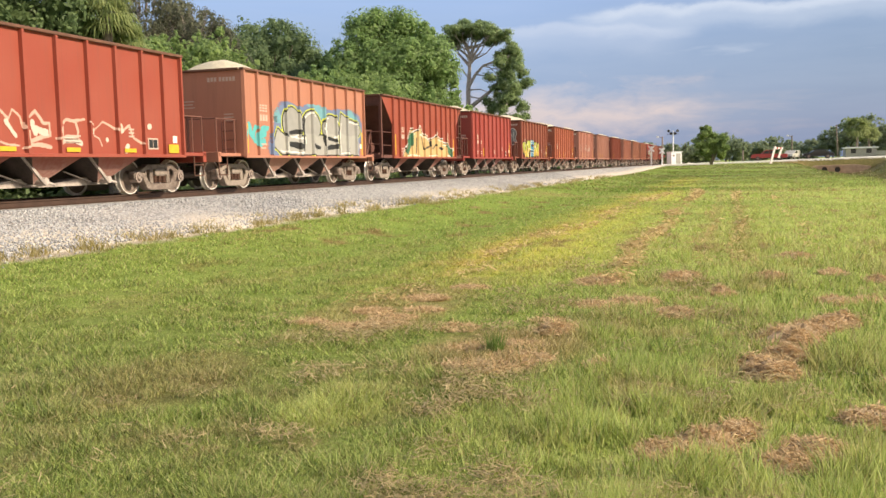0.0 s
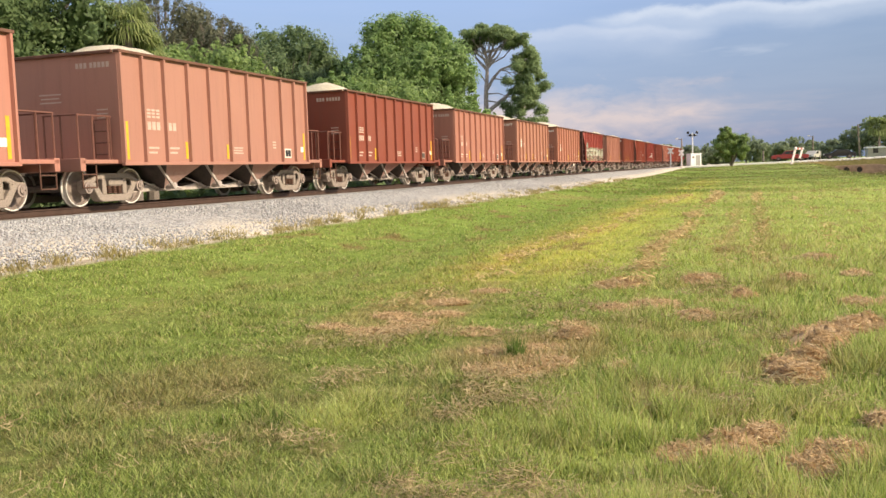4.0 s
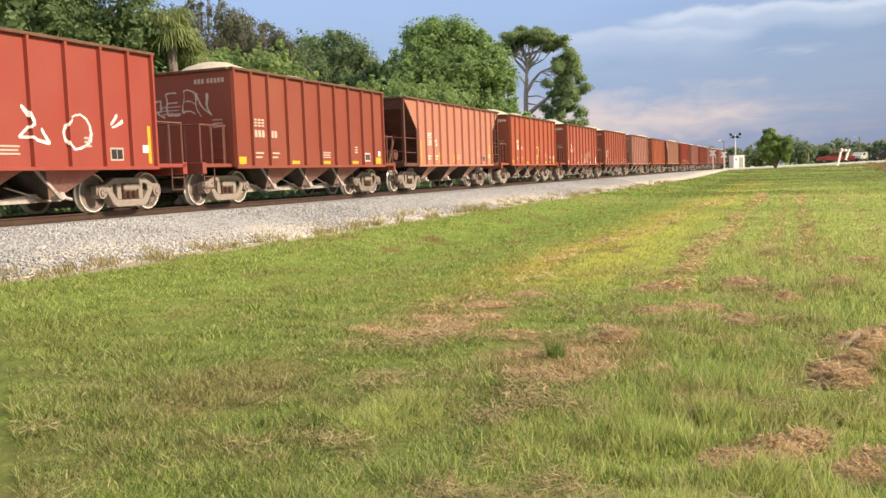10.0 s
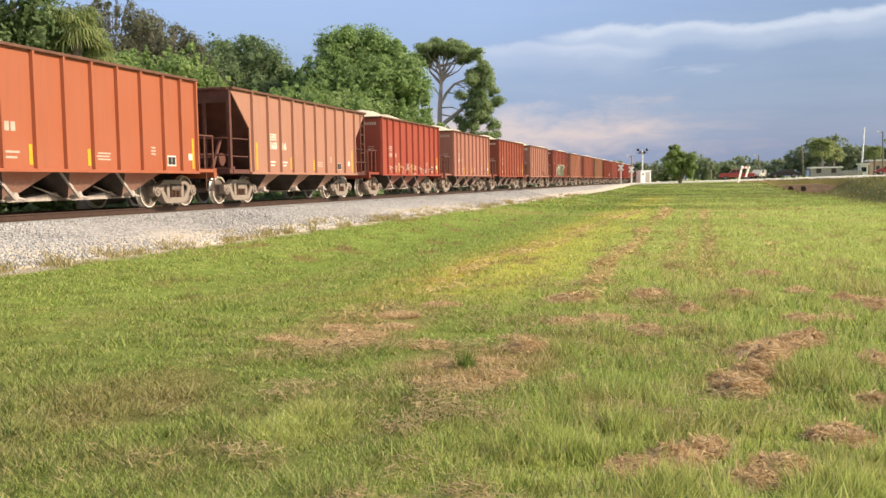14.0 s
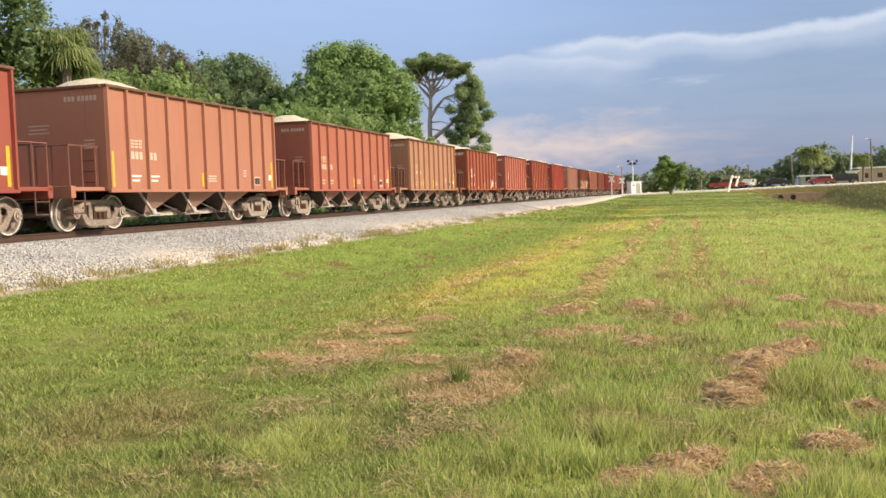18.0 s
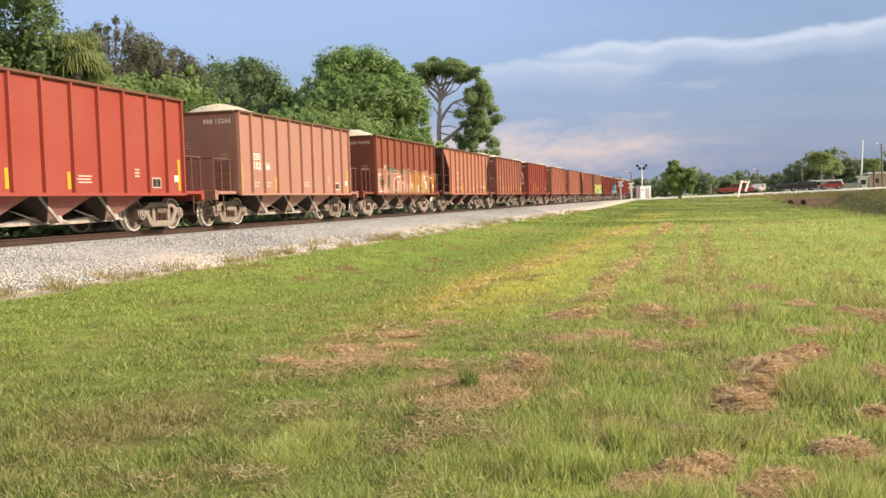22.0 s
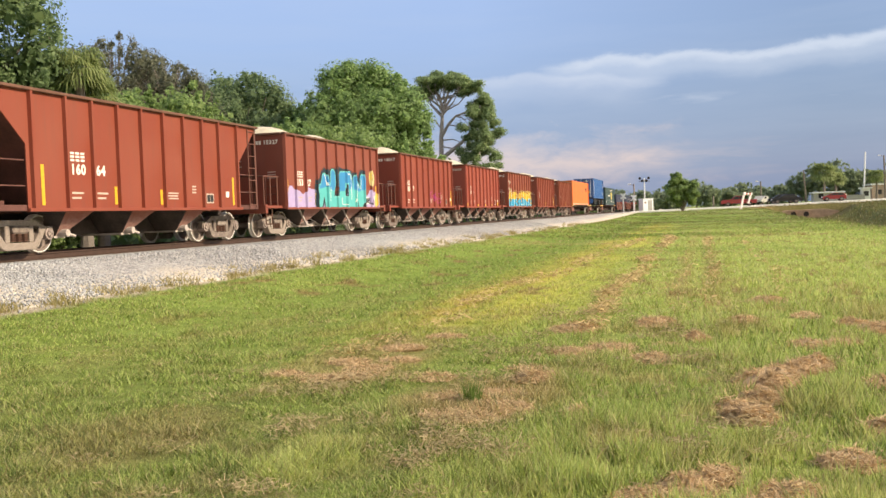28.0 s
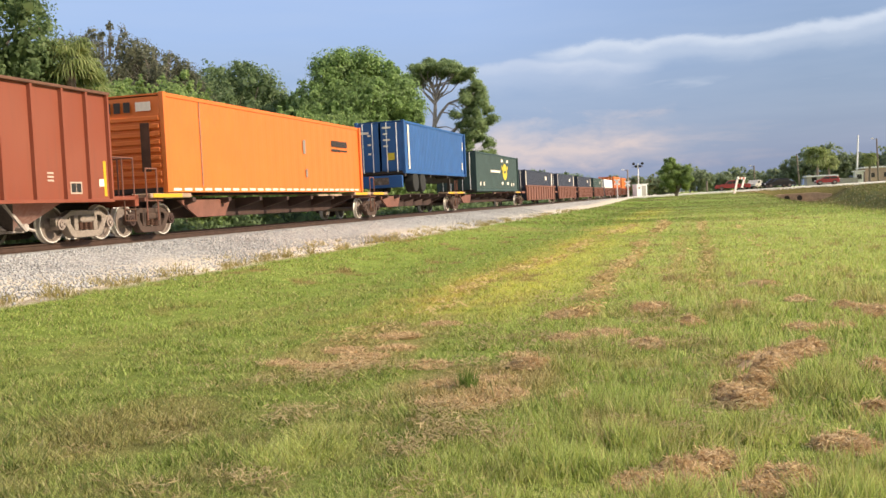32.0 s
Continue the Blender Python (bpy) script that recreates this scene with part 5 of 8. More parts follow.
SPRAYED[12] = [dict(y0=-4.2, y1=4.4, z0=0.98, z1=2.0, forms="RHESBERTOUN", fill=(0.58, 0.57, 0.45), low=(0.40, 0.25, 0.20), edge=(0.07, 0.04, 0.04), rim=(0.52, 0.50, 0.34), cloud=(0.30, 0.24, 0.13), cloud2=(0.46, 0.24, 0.22), fat=0.10), dict(y0=-4.1, y1=-3.5, z0=2.0, z1=2.5, n=1, fill=(0.42, 0.52, 0.44), low=WHITE, edge=BLACK, fat=0.16, thin=True)]
SPRAYED[15] = [dict(y0=-1.6, y1=0.8, z0=1.2, z1=2.2, n=2, fill=CHALK, low=WHITE, edge=BLACK, fat=0.02, thin=True), dict(y0=2.0, y1=2.7, z0=1.1, z1=1.95, n=1, fill=CHALK, low=WHITE, edge=BLACK, fat=0.03, thin=True)]
RING = [(2.15 + 0.37 * math.cos(0.45 * i), 1.62 + 0.34 * math.sin(0.45 * i), 2.15 + 0.37 * math.cos(0.45 * i + 0.45), 1.62 + 0.34 * math.sin(0.45 * i + 0.45)) for i in range(14)]
SPRAYED[16] = [dict(y0=-2.0, y1=3.6, z0=1.25, z1=2.2, fill=WHITE, low=WHITE, edge=BLACK, fat=0.042, thin=True, strokes=[(0.75, 2.05, 1.0, 1.75), (1.0, 1.75, 0.7, 1.5), (0.7, 1.5, 1.4, 1.45), (1.4, 1.45, 1.25, 1.68), *RING, (3.1, 1.85, 3.3, 2.05), (3.15, 1.8, 3.45, 1.9),
                    (-0.6, 1.45, -0.2, 1.40), (-0.2, 1.40, 0.0, 1.62), (0.0, 1.62, -0.35, 1.75), (-0.35, 1.75, -0.6, 1.5), (-0.4, 1.75, -0.1, 2.0), (-0.1, 2.0, -0.3, 2.2), (-2.0, 1.5, -1.3, 2.0), (-1.3, 2.0, -1.2, 1.4)])]
SPRAYED[17] = [dict(y0=-1.0, y1=1.0, z0=2.3, z1=2.9, n=4, fill=(0.72, 0.62, 0.56), low=WHITE, edge=BLACK, fat=0.035, thin=True, end_y=-4.53)]
SPRAYED[19] = [dict(y0=0.0, y1=0.9, z0=1.4, z1=2.0, n=1, fill=(0.70, 0.50, 0.08), low=WHITE, edge=BLACK, fat=0.05, thin=True)]
SPRAYED[20] = [dict(y0=-0.9, y1=2.1, z0=1.05, z1=1.75, forms="YUV", fill=(0.50, 0.30, 0.22), low=WHITE, edge=BLACK, fat=0.075, thin=True)]
SPRAYED[21] = [dict(y0=-4.2, y1=-3.1, z0=1.0, z1=2.0, n=1, fill=CHALK, low=WHITE, edge=BLACK, fat=0.05, thin=True), dict(y0=-0.9, y1=1.1, z0=1.9, z1=2.9, n=4, fill=(0.55, 0.55, 0.56), low=GREY, edge=BLACK, fat=0.04, thin=True, end_y=-4.53)]
SPRAYED[25] = [dict(y0=-3.2, y1=3.5, z0=1.0, z1=1.45, n=7, fill=CHALK, low=WHITE, edge=BLACK, fat=0.025, thin=True)]
SPRAYED[28] = [dict(y0=0.8, y1=2.4, z0=1.0, z1=1.40, n=3, fill=(0.11, 0.02, 0.02), low=WHITE, edge=BLACK, fat=0.04, thin=True)]
SPRAYED[29] = [dict(y0=-2.1, y1=2.6, z0=0.98, z1=2.0, fill=(0.13, 0.15, 0.10), low=(0.17, 0.19, 0.13), edge=(0.66, 0.66, 0.50), rim=(0.66, 0.66, 0.50), fat=0.19, forms="EIAEK"), dict(y0=-1.3, y1=0.9, z0=1.9, z1=2.7, n=4, fill=GREY, low=GREY, edge=BLACK, fat=0.07, thin=True, end_y=-4.53)]
SPRAYED[33] = [dict(y0=2.5, y1=3.4, z0=1.05, z1=1.95, fill=WHITE, low=WHITE, edge=BLACK, fat=0.06, thin=True, strokes=[(2.75, 1.1, 2.85, 1.55), (2.85, 1.55, 3.2, 1.6), (3.2, 1.6, 3.25, 1.1), (2.9, 1.6, 3.0, 1.9), (3.0, 1.9, 3.1, 1.65), (2.8, 1.3, 3.2, 1.35)])]
SPRAYED[38] = [dict(y0=-4.3, y1=0.0, z0=0.98, z1=1.95, cloud=(0.13, 0.19, 0.13), forms="CUYRN", fill=(0.50, 0.22, 0.15), low=(0.58, 0.33, 0.24), edge=(0.34, 0.10, 0.07), rim=(0.60, 0.38, 0.28), fat=0.13), dict(y0=0.15, y1=4.3, z0=0.98, z1=1.95, forms="WRBOT", fill=(0.48, 0.21, 0.06), low=(0.48, 0.29, 0.11), edge=(0.26, 0.08, 0.04), rim=(0.55, 0.36, 0.20), fat=0.13)]
SPRAYED[41] = [dict(y0=-1.35, y1=1.3, z0=1.7, z1=2.95, n=5, fill=WHITE, low=WHITE, edge=BLACK, fat=0.07, thin=True, end_y=-4.53), dict(y0=-1.9, y1=-1.1, z0=1.0, z1=1.9, fill=(0.72, 0.36, 0.20), low=WHITE, edge=BLACK, fat=0.03, thin=True, strokes=[(-1.69, 1.89, -1.68, 1.31), (-1.68, 1.31, -1.56, 1.23), (-1.56, 1.23, -1.27, 1.23), (-1.27, 1.23, -1.11, 1.43), (-1.11, 1.43, -1.14, 1.78), (-1.14, 1.78, -1.27, 1.78), (-1.27, 1.78, -1.27, 1.64), (-1.27, 1.64, -1.62, 1.61), (-1.62, 1.61, -1.58, 1.80), (-1.58, 1.80, -1.69, 1.89), (-1.47, 1.47, -1.31, 1.31), (-1.31, 1.47, -1.47, 1.31)]),
               dict(y0=-1.0, y1=-0.6, z0=1.0, z1=1.6, fill=(0.82, 0.58, 0.30), low=WHITE, edge=BLACK, fat=0.05, thin=True, strokes=[(-0.71, 1.44, -0.37, 1.43), (-0.60, 1.33, -0.71, 1.06), (-0.55, 1.31, -0.39, 1.06), (-0.35, 1.43, -0.31, 1.54)])]
SPRAYED[45] = [dict(y0=-4.4, y1=4.4, z0=0.98, z1=2.02, forms="HTVREBUB", fill=(0.84, 0.76, 0.10), low=(0.50, 0.72, 0.30), edge=BLACK, rim=(0.80, 0.68, 0.60), cloud=(0.60, 0.72, 0.30), fat=0.15)]
SPRAYED[47] = [dict(y0=-1.9, y1=2.7, z0=1.0, z1=2.3, forms="AUON", fill=(0.05, 0.30, 0.62), low=(0.12, 0.55, 0.55), edge=(0.20, 0.66, 0.66), rim=BLACK, cloud=(0.02, 0.05, 0.07), fat=0.2, band=((0.52, 0.42, 0.70), 1.55, -4.48, 4.48)),
              dict(y0=3.55, y1=4.15, z0=1.85, z1=2.45, fill=(0.80, 0.62, 0.16), low=(0.78, 0.66, 0.30), edge=(0.78, 0.62, 0.30), fat=0.03, lift=1, shapes=[(3.85, 2.15, 0.27, 0.33)], cuts=[(3.72, 2.05, 3.72, 2.3, 0.02), (3.84, 1.98, 3.84, 2.35, 0.02), (3.97, 2.05, 3.97, 2.3, 0.02)]),
              dict(y0=3.5, y1=4.0, z0=1.1, z1=1.35, n=3, fill=(0.05, 0.04, 0.06), low=WHITE, edge=BLACK, fat=0.03, thin=True, lift=6), dict(y0=3.95, y1=4.3, z0=1.0, z1=1.5, fill=(0.80, 0.58, 0.12), low=WHITE, edge=BLACK, thin=True, fat=0.22, lift=2, strokes=[(4.3, 1.12, 4.3, 1.4)])]
SPRAYED[48] = [dict(y0=0.2, y1=2.2, z0=1.2, z1=1.75, n=4, fill=(0.55, 0.06, 0.30), low=WHITE, edge=BLACK, fat=0.025, thin=True)]
SPRAYED[50] = [dict(y0=-4.3, y1=4.4, z0=1.05, z1=2.05, forms="AHEWUTAR", fill=(0.82, 0.56, 0.06), low=(0.06, 0.48, 0.80), edge=(0.16, 0.05, 0.04), rim=(0.82, 0.60, 0.22), fat=0.14, band=((0.05, 0.42, 0.74), 1.42, -4.48, 4.48)), dict(y0=-4.3, y1=-3.7, z0=2.1, z1=2.9, n=1, fill=CHALK, low=WHITE, edge=BLACK, fat=0.06, thin=True)]


def dress(car, k, is_long):
    """Marks that every car carries, and the paint that some have been sprayed with."""
    rng = random.Random(300 + k)
    ribs = C_RIBS if k in NEWER else A_RIBS if is_long else B_RIBS
    one, two = ribs[1] + 0.15, ribs[2] + 0.13
    last = len(ribs) - 3
    up = 0.27 if k in (1, 29) else 0.12 if k == 10 else 0.0
    w, y = M["white"], M["yellow"]
    ink = w if k in NUMBERS else M["faded"]
    over = HALF + (0.026 if k in (0, 12, 50) else 0.004)
    # the owner's initials stay three plain blocks of bars
    put("lettering_bar", initials_mesh(ink), car, at=(HALF + 0.004, one, 1.99 + up))
    number = NUMBERS.get(k)
    for i in range(5):
        q = (one + 0.175 * i) if i < 3 else (two + 0.175 * (i - 3))
        if number:
            put("figure", digit_mesh(number[i]), car, at=(HALF + 0.006, q, 1.71 + up))
        else:
            mark(car, "lettering_bar", q, 1.71 + up, 0.13, 0.19, M["faded"])
    for q in (one, two):
        for i in range(2):
            mark(car, "small_print", q, 1.27 - 0.11 * i, 0.40 - 0.08 * i, 0.045, M["faded"] if k % 3 else w)
    for i in range(3):
        mark(car, "small_print", ribs[5] + 0.18 - 0.04 * (i % 2), 1.18 + 0.07 * i, 0.48, 0.035, M["faded"])
    for i in range(3):
        mark(car, "small_print", ribs[last] - 0.55, 1.35 + 0.08 * i, 0.2, 0.04, M["faded"])
    mark(car, "small_print", ribs[-2] + 0.38, 1.25, 0.18, 0.17, w)
    # a dark data panel in a white frame
    q = ribs[last] + 0.18
    mark(car, "data_panel", q, 1.08, 0.40, 0.27, w if k % 2 else M["faded"])
    for i in range(2):
        mark(car, "data_panel", q + 0.035 + 0.175 * i, 1.115, 0.155, 0.20, spray(BLACK), HALF + 0.008)
    if k in (0, 12, 15, 17, 19, 20, 21, 33, 49):
        dye = w if k in (15, 20, 21) else y
        for a, z, h in ((-4.44, 1.0, 0.19), (-1.68, 1.0, 0.09), (0.18, 1.0, 0.09), (2.12, 1.0, 0.09), (3.86, 1.0, 0.21)):
            mark(car, "reflector", a, z, 0.43, h, dye, over)
    else:
        for a, z, h in ((ribs[0] + 0.26 if is_long else ribs[0] + 0.12, 1.02, 0.86), (ribs[3] - 0.17, 1.04, 0.42), (ribs[5] - 0.18, 1.04, 0.38), (ribs[-1] - 0.30 if is_long else ribs[-1] - 0.22, 1.02, 0.82)):
            if abs(a) > 3 or rng.random() < 0.75:
                mark(car, "reflector", a, z, 0.10, h, y, over)
    e = -5.5 if is_long else -4.53
    if not is_long:
        for i in range(8):
            q = 0.50 + 0.11 * i + (0.05 if i > 2 else 0)
            if number and i > 2:
                put("figure", digit_mesh(number[i - 3]), car, at=(q, e - 0.006, 3.08), turn=-math.pi / 2).scale = (0.6,) * 3
            else:
                end_mark(car, "lettering_bar", q, 3.08, 0.08, 0.12, ink, e - 0.004)
        for i in range(3):
            end_mark(car, "small_print", -0.55 + 0.04 * (i % 2), 2.35 + 0.09 * i, 0.6 - 0.1 * (i % 2), 0.03, M["faded"], e - 0.004)
            end_mark(car, "small_print", 1.0, 1.95 + 0.09 * i, 0.3, 0.03, M["faded"], e - 0.004)
    for j, spec in enumerate(SPRAYED.get(k, ())):
        graffiti(car, 40 + 7 * k + j, ribs=ribs, **spec)


def build_hoppers():
    kit = make_kit()
    source = {"short": hopper_short(kit), "older": hopper_long(kit, A_RIBS), "newer": hopper_long(kit, C_RIBS)}
    loads = {False: [load_mesh(i, 4.45) for i in range(7)], True: [load_mesh(7 + i, 5.3) for i in range(3)]}
    rng = random.Random(11)
    used = set()
    for k, word in enumerate(HUES):
        is_long = k in LONG
        build = "newer" if k in NEWER else "older" if is_long else "short"
        src = source[build]
        at = pose(TRACK_X, FIRST + PITCH * k, RAIL_Z)
        if build in used:
            car = copy_thing(src, at)
        else:
            car = src
            car.matrix_basis = at
            used.add(build)
        hue = [c * f * rng.uniform(0.92, 1.08) for c, f in zip(PALETTE[word], TONE.get(k, (1, 1, 1)))]
        paint_car(car, hue)
        kind = "with sloping ends and open posts" if is_long else "with upright ends and railed platforms"
        shade = {"red": "bright red", "crimson": "crimson", "maroon": "dark maroon", "brown": "brown-red", "rust": "orange-brown", "salmon": "faded salmon", "tan": "sun-faded tan", "rose": "dull rose-brown", "orange": "orange-red"}[word]
        tagged(car, shade + " ribbed hopper car " + kind, "hopper car", "hopper cars of the train")
        CARS.append((car, FIRST + PITCH * k, k))
        heap = put("stone_load", loads[is_long][k % len(loads[is_long])], at=(TRACK_X, FIRST + PITCH * k, RAIL_Z))
        tagged(heap, "pale crushed stone heaped above a hopper car's rim", "stone", "stone loads of the train")
        CARS.append((heap, FIRST + PITCH * k, -1))

    for car, _, k in list(CARS):
        if k >= 0:
            dress(car, k, k in LONG)


build_hoppers()


# ---------------------------------------------------------------- containers and their cars behind the hoppers
def corrugated(name, length, z0, z1, x, mat, pitch=0.28, deep=0.03, axis="y", half=None):
    """A wall of pressed panels, drawn out upwards from a zigzag line."""
    pts = []
    n = max(2, int(length / pitch))
    for i in range(n):
        a = -length / 2 + length * i / n
        w = length / n
        pts += [(a, 0), (a + w * 0.35, 0), (a + w * 0.5, deep), (a + w * 0.85, deep)]
    pts.append((length / 2, 0))
    verts, faces = [], []
    for p, d in pts:
        for z in (z0, z1):
            verts.append((x - d, p, z) if axis == "y" else (p, x - d, z))
    for i in range(len(pts) - 1):
        faces.append((2 * i, 2 * i + 2, 2 * i + 3, 2 * i + 1))
    return mesh_of(name, verts, faces, mat)


def container(length, z0, height, mat, label, width=2.5, doors=True, ribbed=True):
    """A shipping container, its base at z0, its middle at the origin; the near end is at -y."""
    c = new("container")
    L, w, h = length / 2, width / 2, height
    for s in (-1, 1):
        put("side_panel", corrugated("side_panel", length - 0.2, z0 + 0.14, z0 + h - 0.1, w - 0.02, mat, 0.28 if ribbed else 0.6, 0.03 if ribbed else 0.006), c, turn=0 if s > 0 else math.pi)
        put("bottom_rail", box_mesh("bottom_rail", w - 0.1, w, -L, L, z0, z0 + 0.15, mat, 0.01), c, turn=0 if s > 0 else math.pi)
        put("top_rail", box_mesh("top_rail", w - 0.1, w, -L, L, z0 + h - 0.11, z0 + h, mat, 0.01), c, turn=0 if s > 0 else math.pi)
        for q in (-1, 1):
            put("corner_post", box_mesh("corner_post", s * w - 0.07, s * w + 0.07, q * (L - 0.06) - 0.08, q * (L - 0.06) + 0.08, z0 - 0.003, z0 + h + 0.003, mat, 0.012), c)
    put("roof", box_mesh("roof", -w + 0.05, w - 0.05, -L + 0.05, L - 0.05, z0 + h - 0.06, z0 + h - 0.015, mat), c)
    put("floor", box_mesh("floor", -w + 0.1, w - 0.1, -L, L, z0 + 0.02, z0 + 0.14, M["dark"]), c)
    put("end_panel", corrugated("end_panel", width - 0.1, z0 + 0.1, z0 + h - 0.1, L - 0.02, mat, axis="x"), c)
    if doors:
        for s in (-1, 1):
            put("door", box_mesh("door", s * w / 2 - w / 2 + 0.06, s * w / 2 + w / 2 - 0.06, -L + 0.0, -L + 0.06, z0 + 0.1, z0 + h - 0.1, mat, 0.01), c)
            for q in (0.3, 0.72):
                bm = bmesh.new()
                rod_bm(bm, (s * w * q, -L - 0.03, z0 + 0.08), (s * w * q, -L - 0.03, z0 + h - 0.08), 0.022, 6)
                put("lock_rod", done(bm, "lock_rod", M["shedwhite"]), c)
    else:
        for i in range(9):
            z = z0 + 0.25 + (h - 1.0) * i / 8
            put("end_rib", box_mesh("end_rib", -w + 0.1, w - 0.1, -L - 0.03, -L + 0.05, z, z + 0.13, mat, 0.02), c)
        put("end_sheet", box_mesh("end_sheet", -w + 0.06, w - 0.06, -L + 0.03, -L + 0.07, z0 + 0.1, z0 + h - 0.1, mat), c)
    return tagged(c, label, "container", "containers of the train")


def spine_car(y0, y1, kit):
    """A skeleton flat car: a deep middle beam with cross bearers, pads and platforms."""
    car = new("flat_car")
    L = (y1 - y0) / 2
    bm = bmesh.new()
    prism_bm(bm, [(-L + 0.4, 0.95), (L - 0.4, 0.95), (L - 0.8, 0.72), (L - 3.2, 0.40), (-L + 3.2, 0.40), (-L + 0.8, 0.72)], "x", -0.35, 0.35)
    put("center_beam", done(bm, "center_beam", M["grime"], 0.02), car)
    for i in range(7):
        y = -L + 2.4 + (2 * L - 4.8) * i / 6
        bm = bmesh.new()
        prism_bm(bm, [(-1.25, 0.98), (1.25, 0.98), (1.25, 0.86), (0.35, 0.62), (-0.35, 0.62), (-1.25, 0.86)], "y", y - 0.09, y + 0.09)
        put("cross_bearer", done(bm, "cross_bearer", M["grime"]), car)
    for s in (-1, 1):
        for y in (-L + 1.2, L - 1.2):
            put("container_pad", box_mesh("container_pad", s * 1.0 - 0.3, s * 1.0 + 0.3, y - 1.0, y + 1.0, 0.98, 1.10, M["pad"], 0.02), car)
            put("edge_stripe", box_mesh("edge_stripe", s * 1.305 - 0.004, s * 1.305 + 0.004, y - 0.9, y + 0.5, 0.99, 1.09, M["yellow"]), car)
        bm = bmesh.new()
        prism_bm(bm, [(-L + 2.0, 0.92), (-L + 5.0, 0.92), (-L + 4.6, 0.42), (-L + 3.0, 0.42)], "x", s * 0.95 - 0.03, s * 0.95 + 0.03)
        put("skirt_plate", done(bm, "skirt_plate", M["brownwell"]), car)
    for y in (-L + 0.5, ):
        add_truck(car, y, kit["truck"], kit["wheel"])
    bm = bmesh.new()
    box_bm(bm, -1.2, 1.2, -L + 0.05, -L + 0.9, 0.9, 0.99)
    for s in (-1, 1):
        rod_bm(bm, (s * 1.2, -L + 0.15, 0.4), (s * 1.2, -L + 0.15, 1.75), 0.022, 5)
        rod_bm(bm, (s * 1.2, -L + 0.65, 0.4), (s * 1.2, -L + 0.65, 1.75), 0.022, 5)
        rod_bm(bm, (s * 1.2, -L + 0.15, 1.75), (s * 1.2, -L + 0.65, 1.75), 0.022, 5)
    put("end_platform", done(bm, "end_platform", M["brownwell"]), car)
    return tagged(car, "brown skeleton flat car with yellow edge stripes", "flat car", "container cars of the train")


def well_car(y0, y1, kit):
    """A well car: a deep trough between two trucks."""
    car = new("well_car")
    L = (y1 - y0) / 2
    for s in (-1, 1):
        bm = bmesh.new()
        prism_bm(bm, [(-L + 1.6, 0.35), (L - 1.6, 0.35), (L - 1.2, 1.55), (-L + 1.2, 1.55)], "x", s * 1.42 - 0.04, s * 1.42 + 0.04)
        put("well_side", done(bm, "well_side", M["brownwell"], 0.01), car)
        put("side_chord", box_mesh("side_chord", s * 1.42 - 0.08, s * 1.42 + 0.08, -L + 1.1, L - 1.1, 1.50, 1.62, M["brownwell"], 0.01), car)
        for i in range(12):
            y = -L + 1.9 + (2 * L - 3.8) * i / 11
            put("side_post", box_mesh("side_post", s * 1.48 - 0.04, s * 1.48 + 0.04, y - 0.05, y + 0.05, 0.40, 1.50, M["brownwell"]), car)
        put("end_deck", box_mesh("end_deck", -1.3, 1.3, s * (L - 0.75) - 0.7, s * (L - 0.75) + 0.7, 0.95, 1.12, M["brownwell"], 0.02), car)
    put("well_floor", box_mesh("well_floor", -1.38, 1.38, -L + 1.6, L - 1.6, 0.34, 0.42, M["dark"]), car)
    add_truck(car, -L + 0.4, kit["truck"], kit["wheel"])
    return tagged(car, "rust-brown articulated well car for stacked containers", "well car", "container cars of the train")


def run_with(thing, y32):
    """Set a thing on the train by where its middle stands at the end of the clip."""
    start = y32 + SPEED * 32.0
    thing.matrix_basis = pose(TRACK_X, start, RAIL_Z)
    CARS.append((thing, start, -1))
    return thing


def side_marks(thing, boxes, mat, x, name="marking", label=""):
    for y, z, w, h in boxes:
        put(name, box_mesh(name, x, x + 0.004, y, y + w, z, z + h, mat), thing, label)


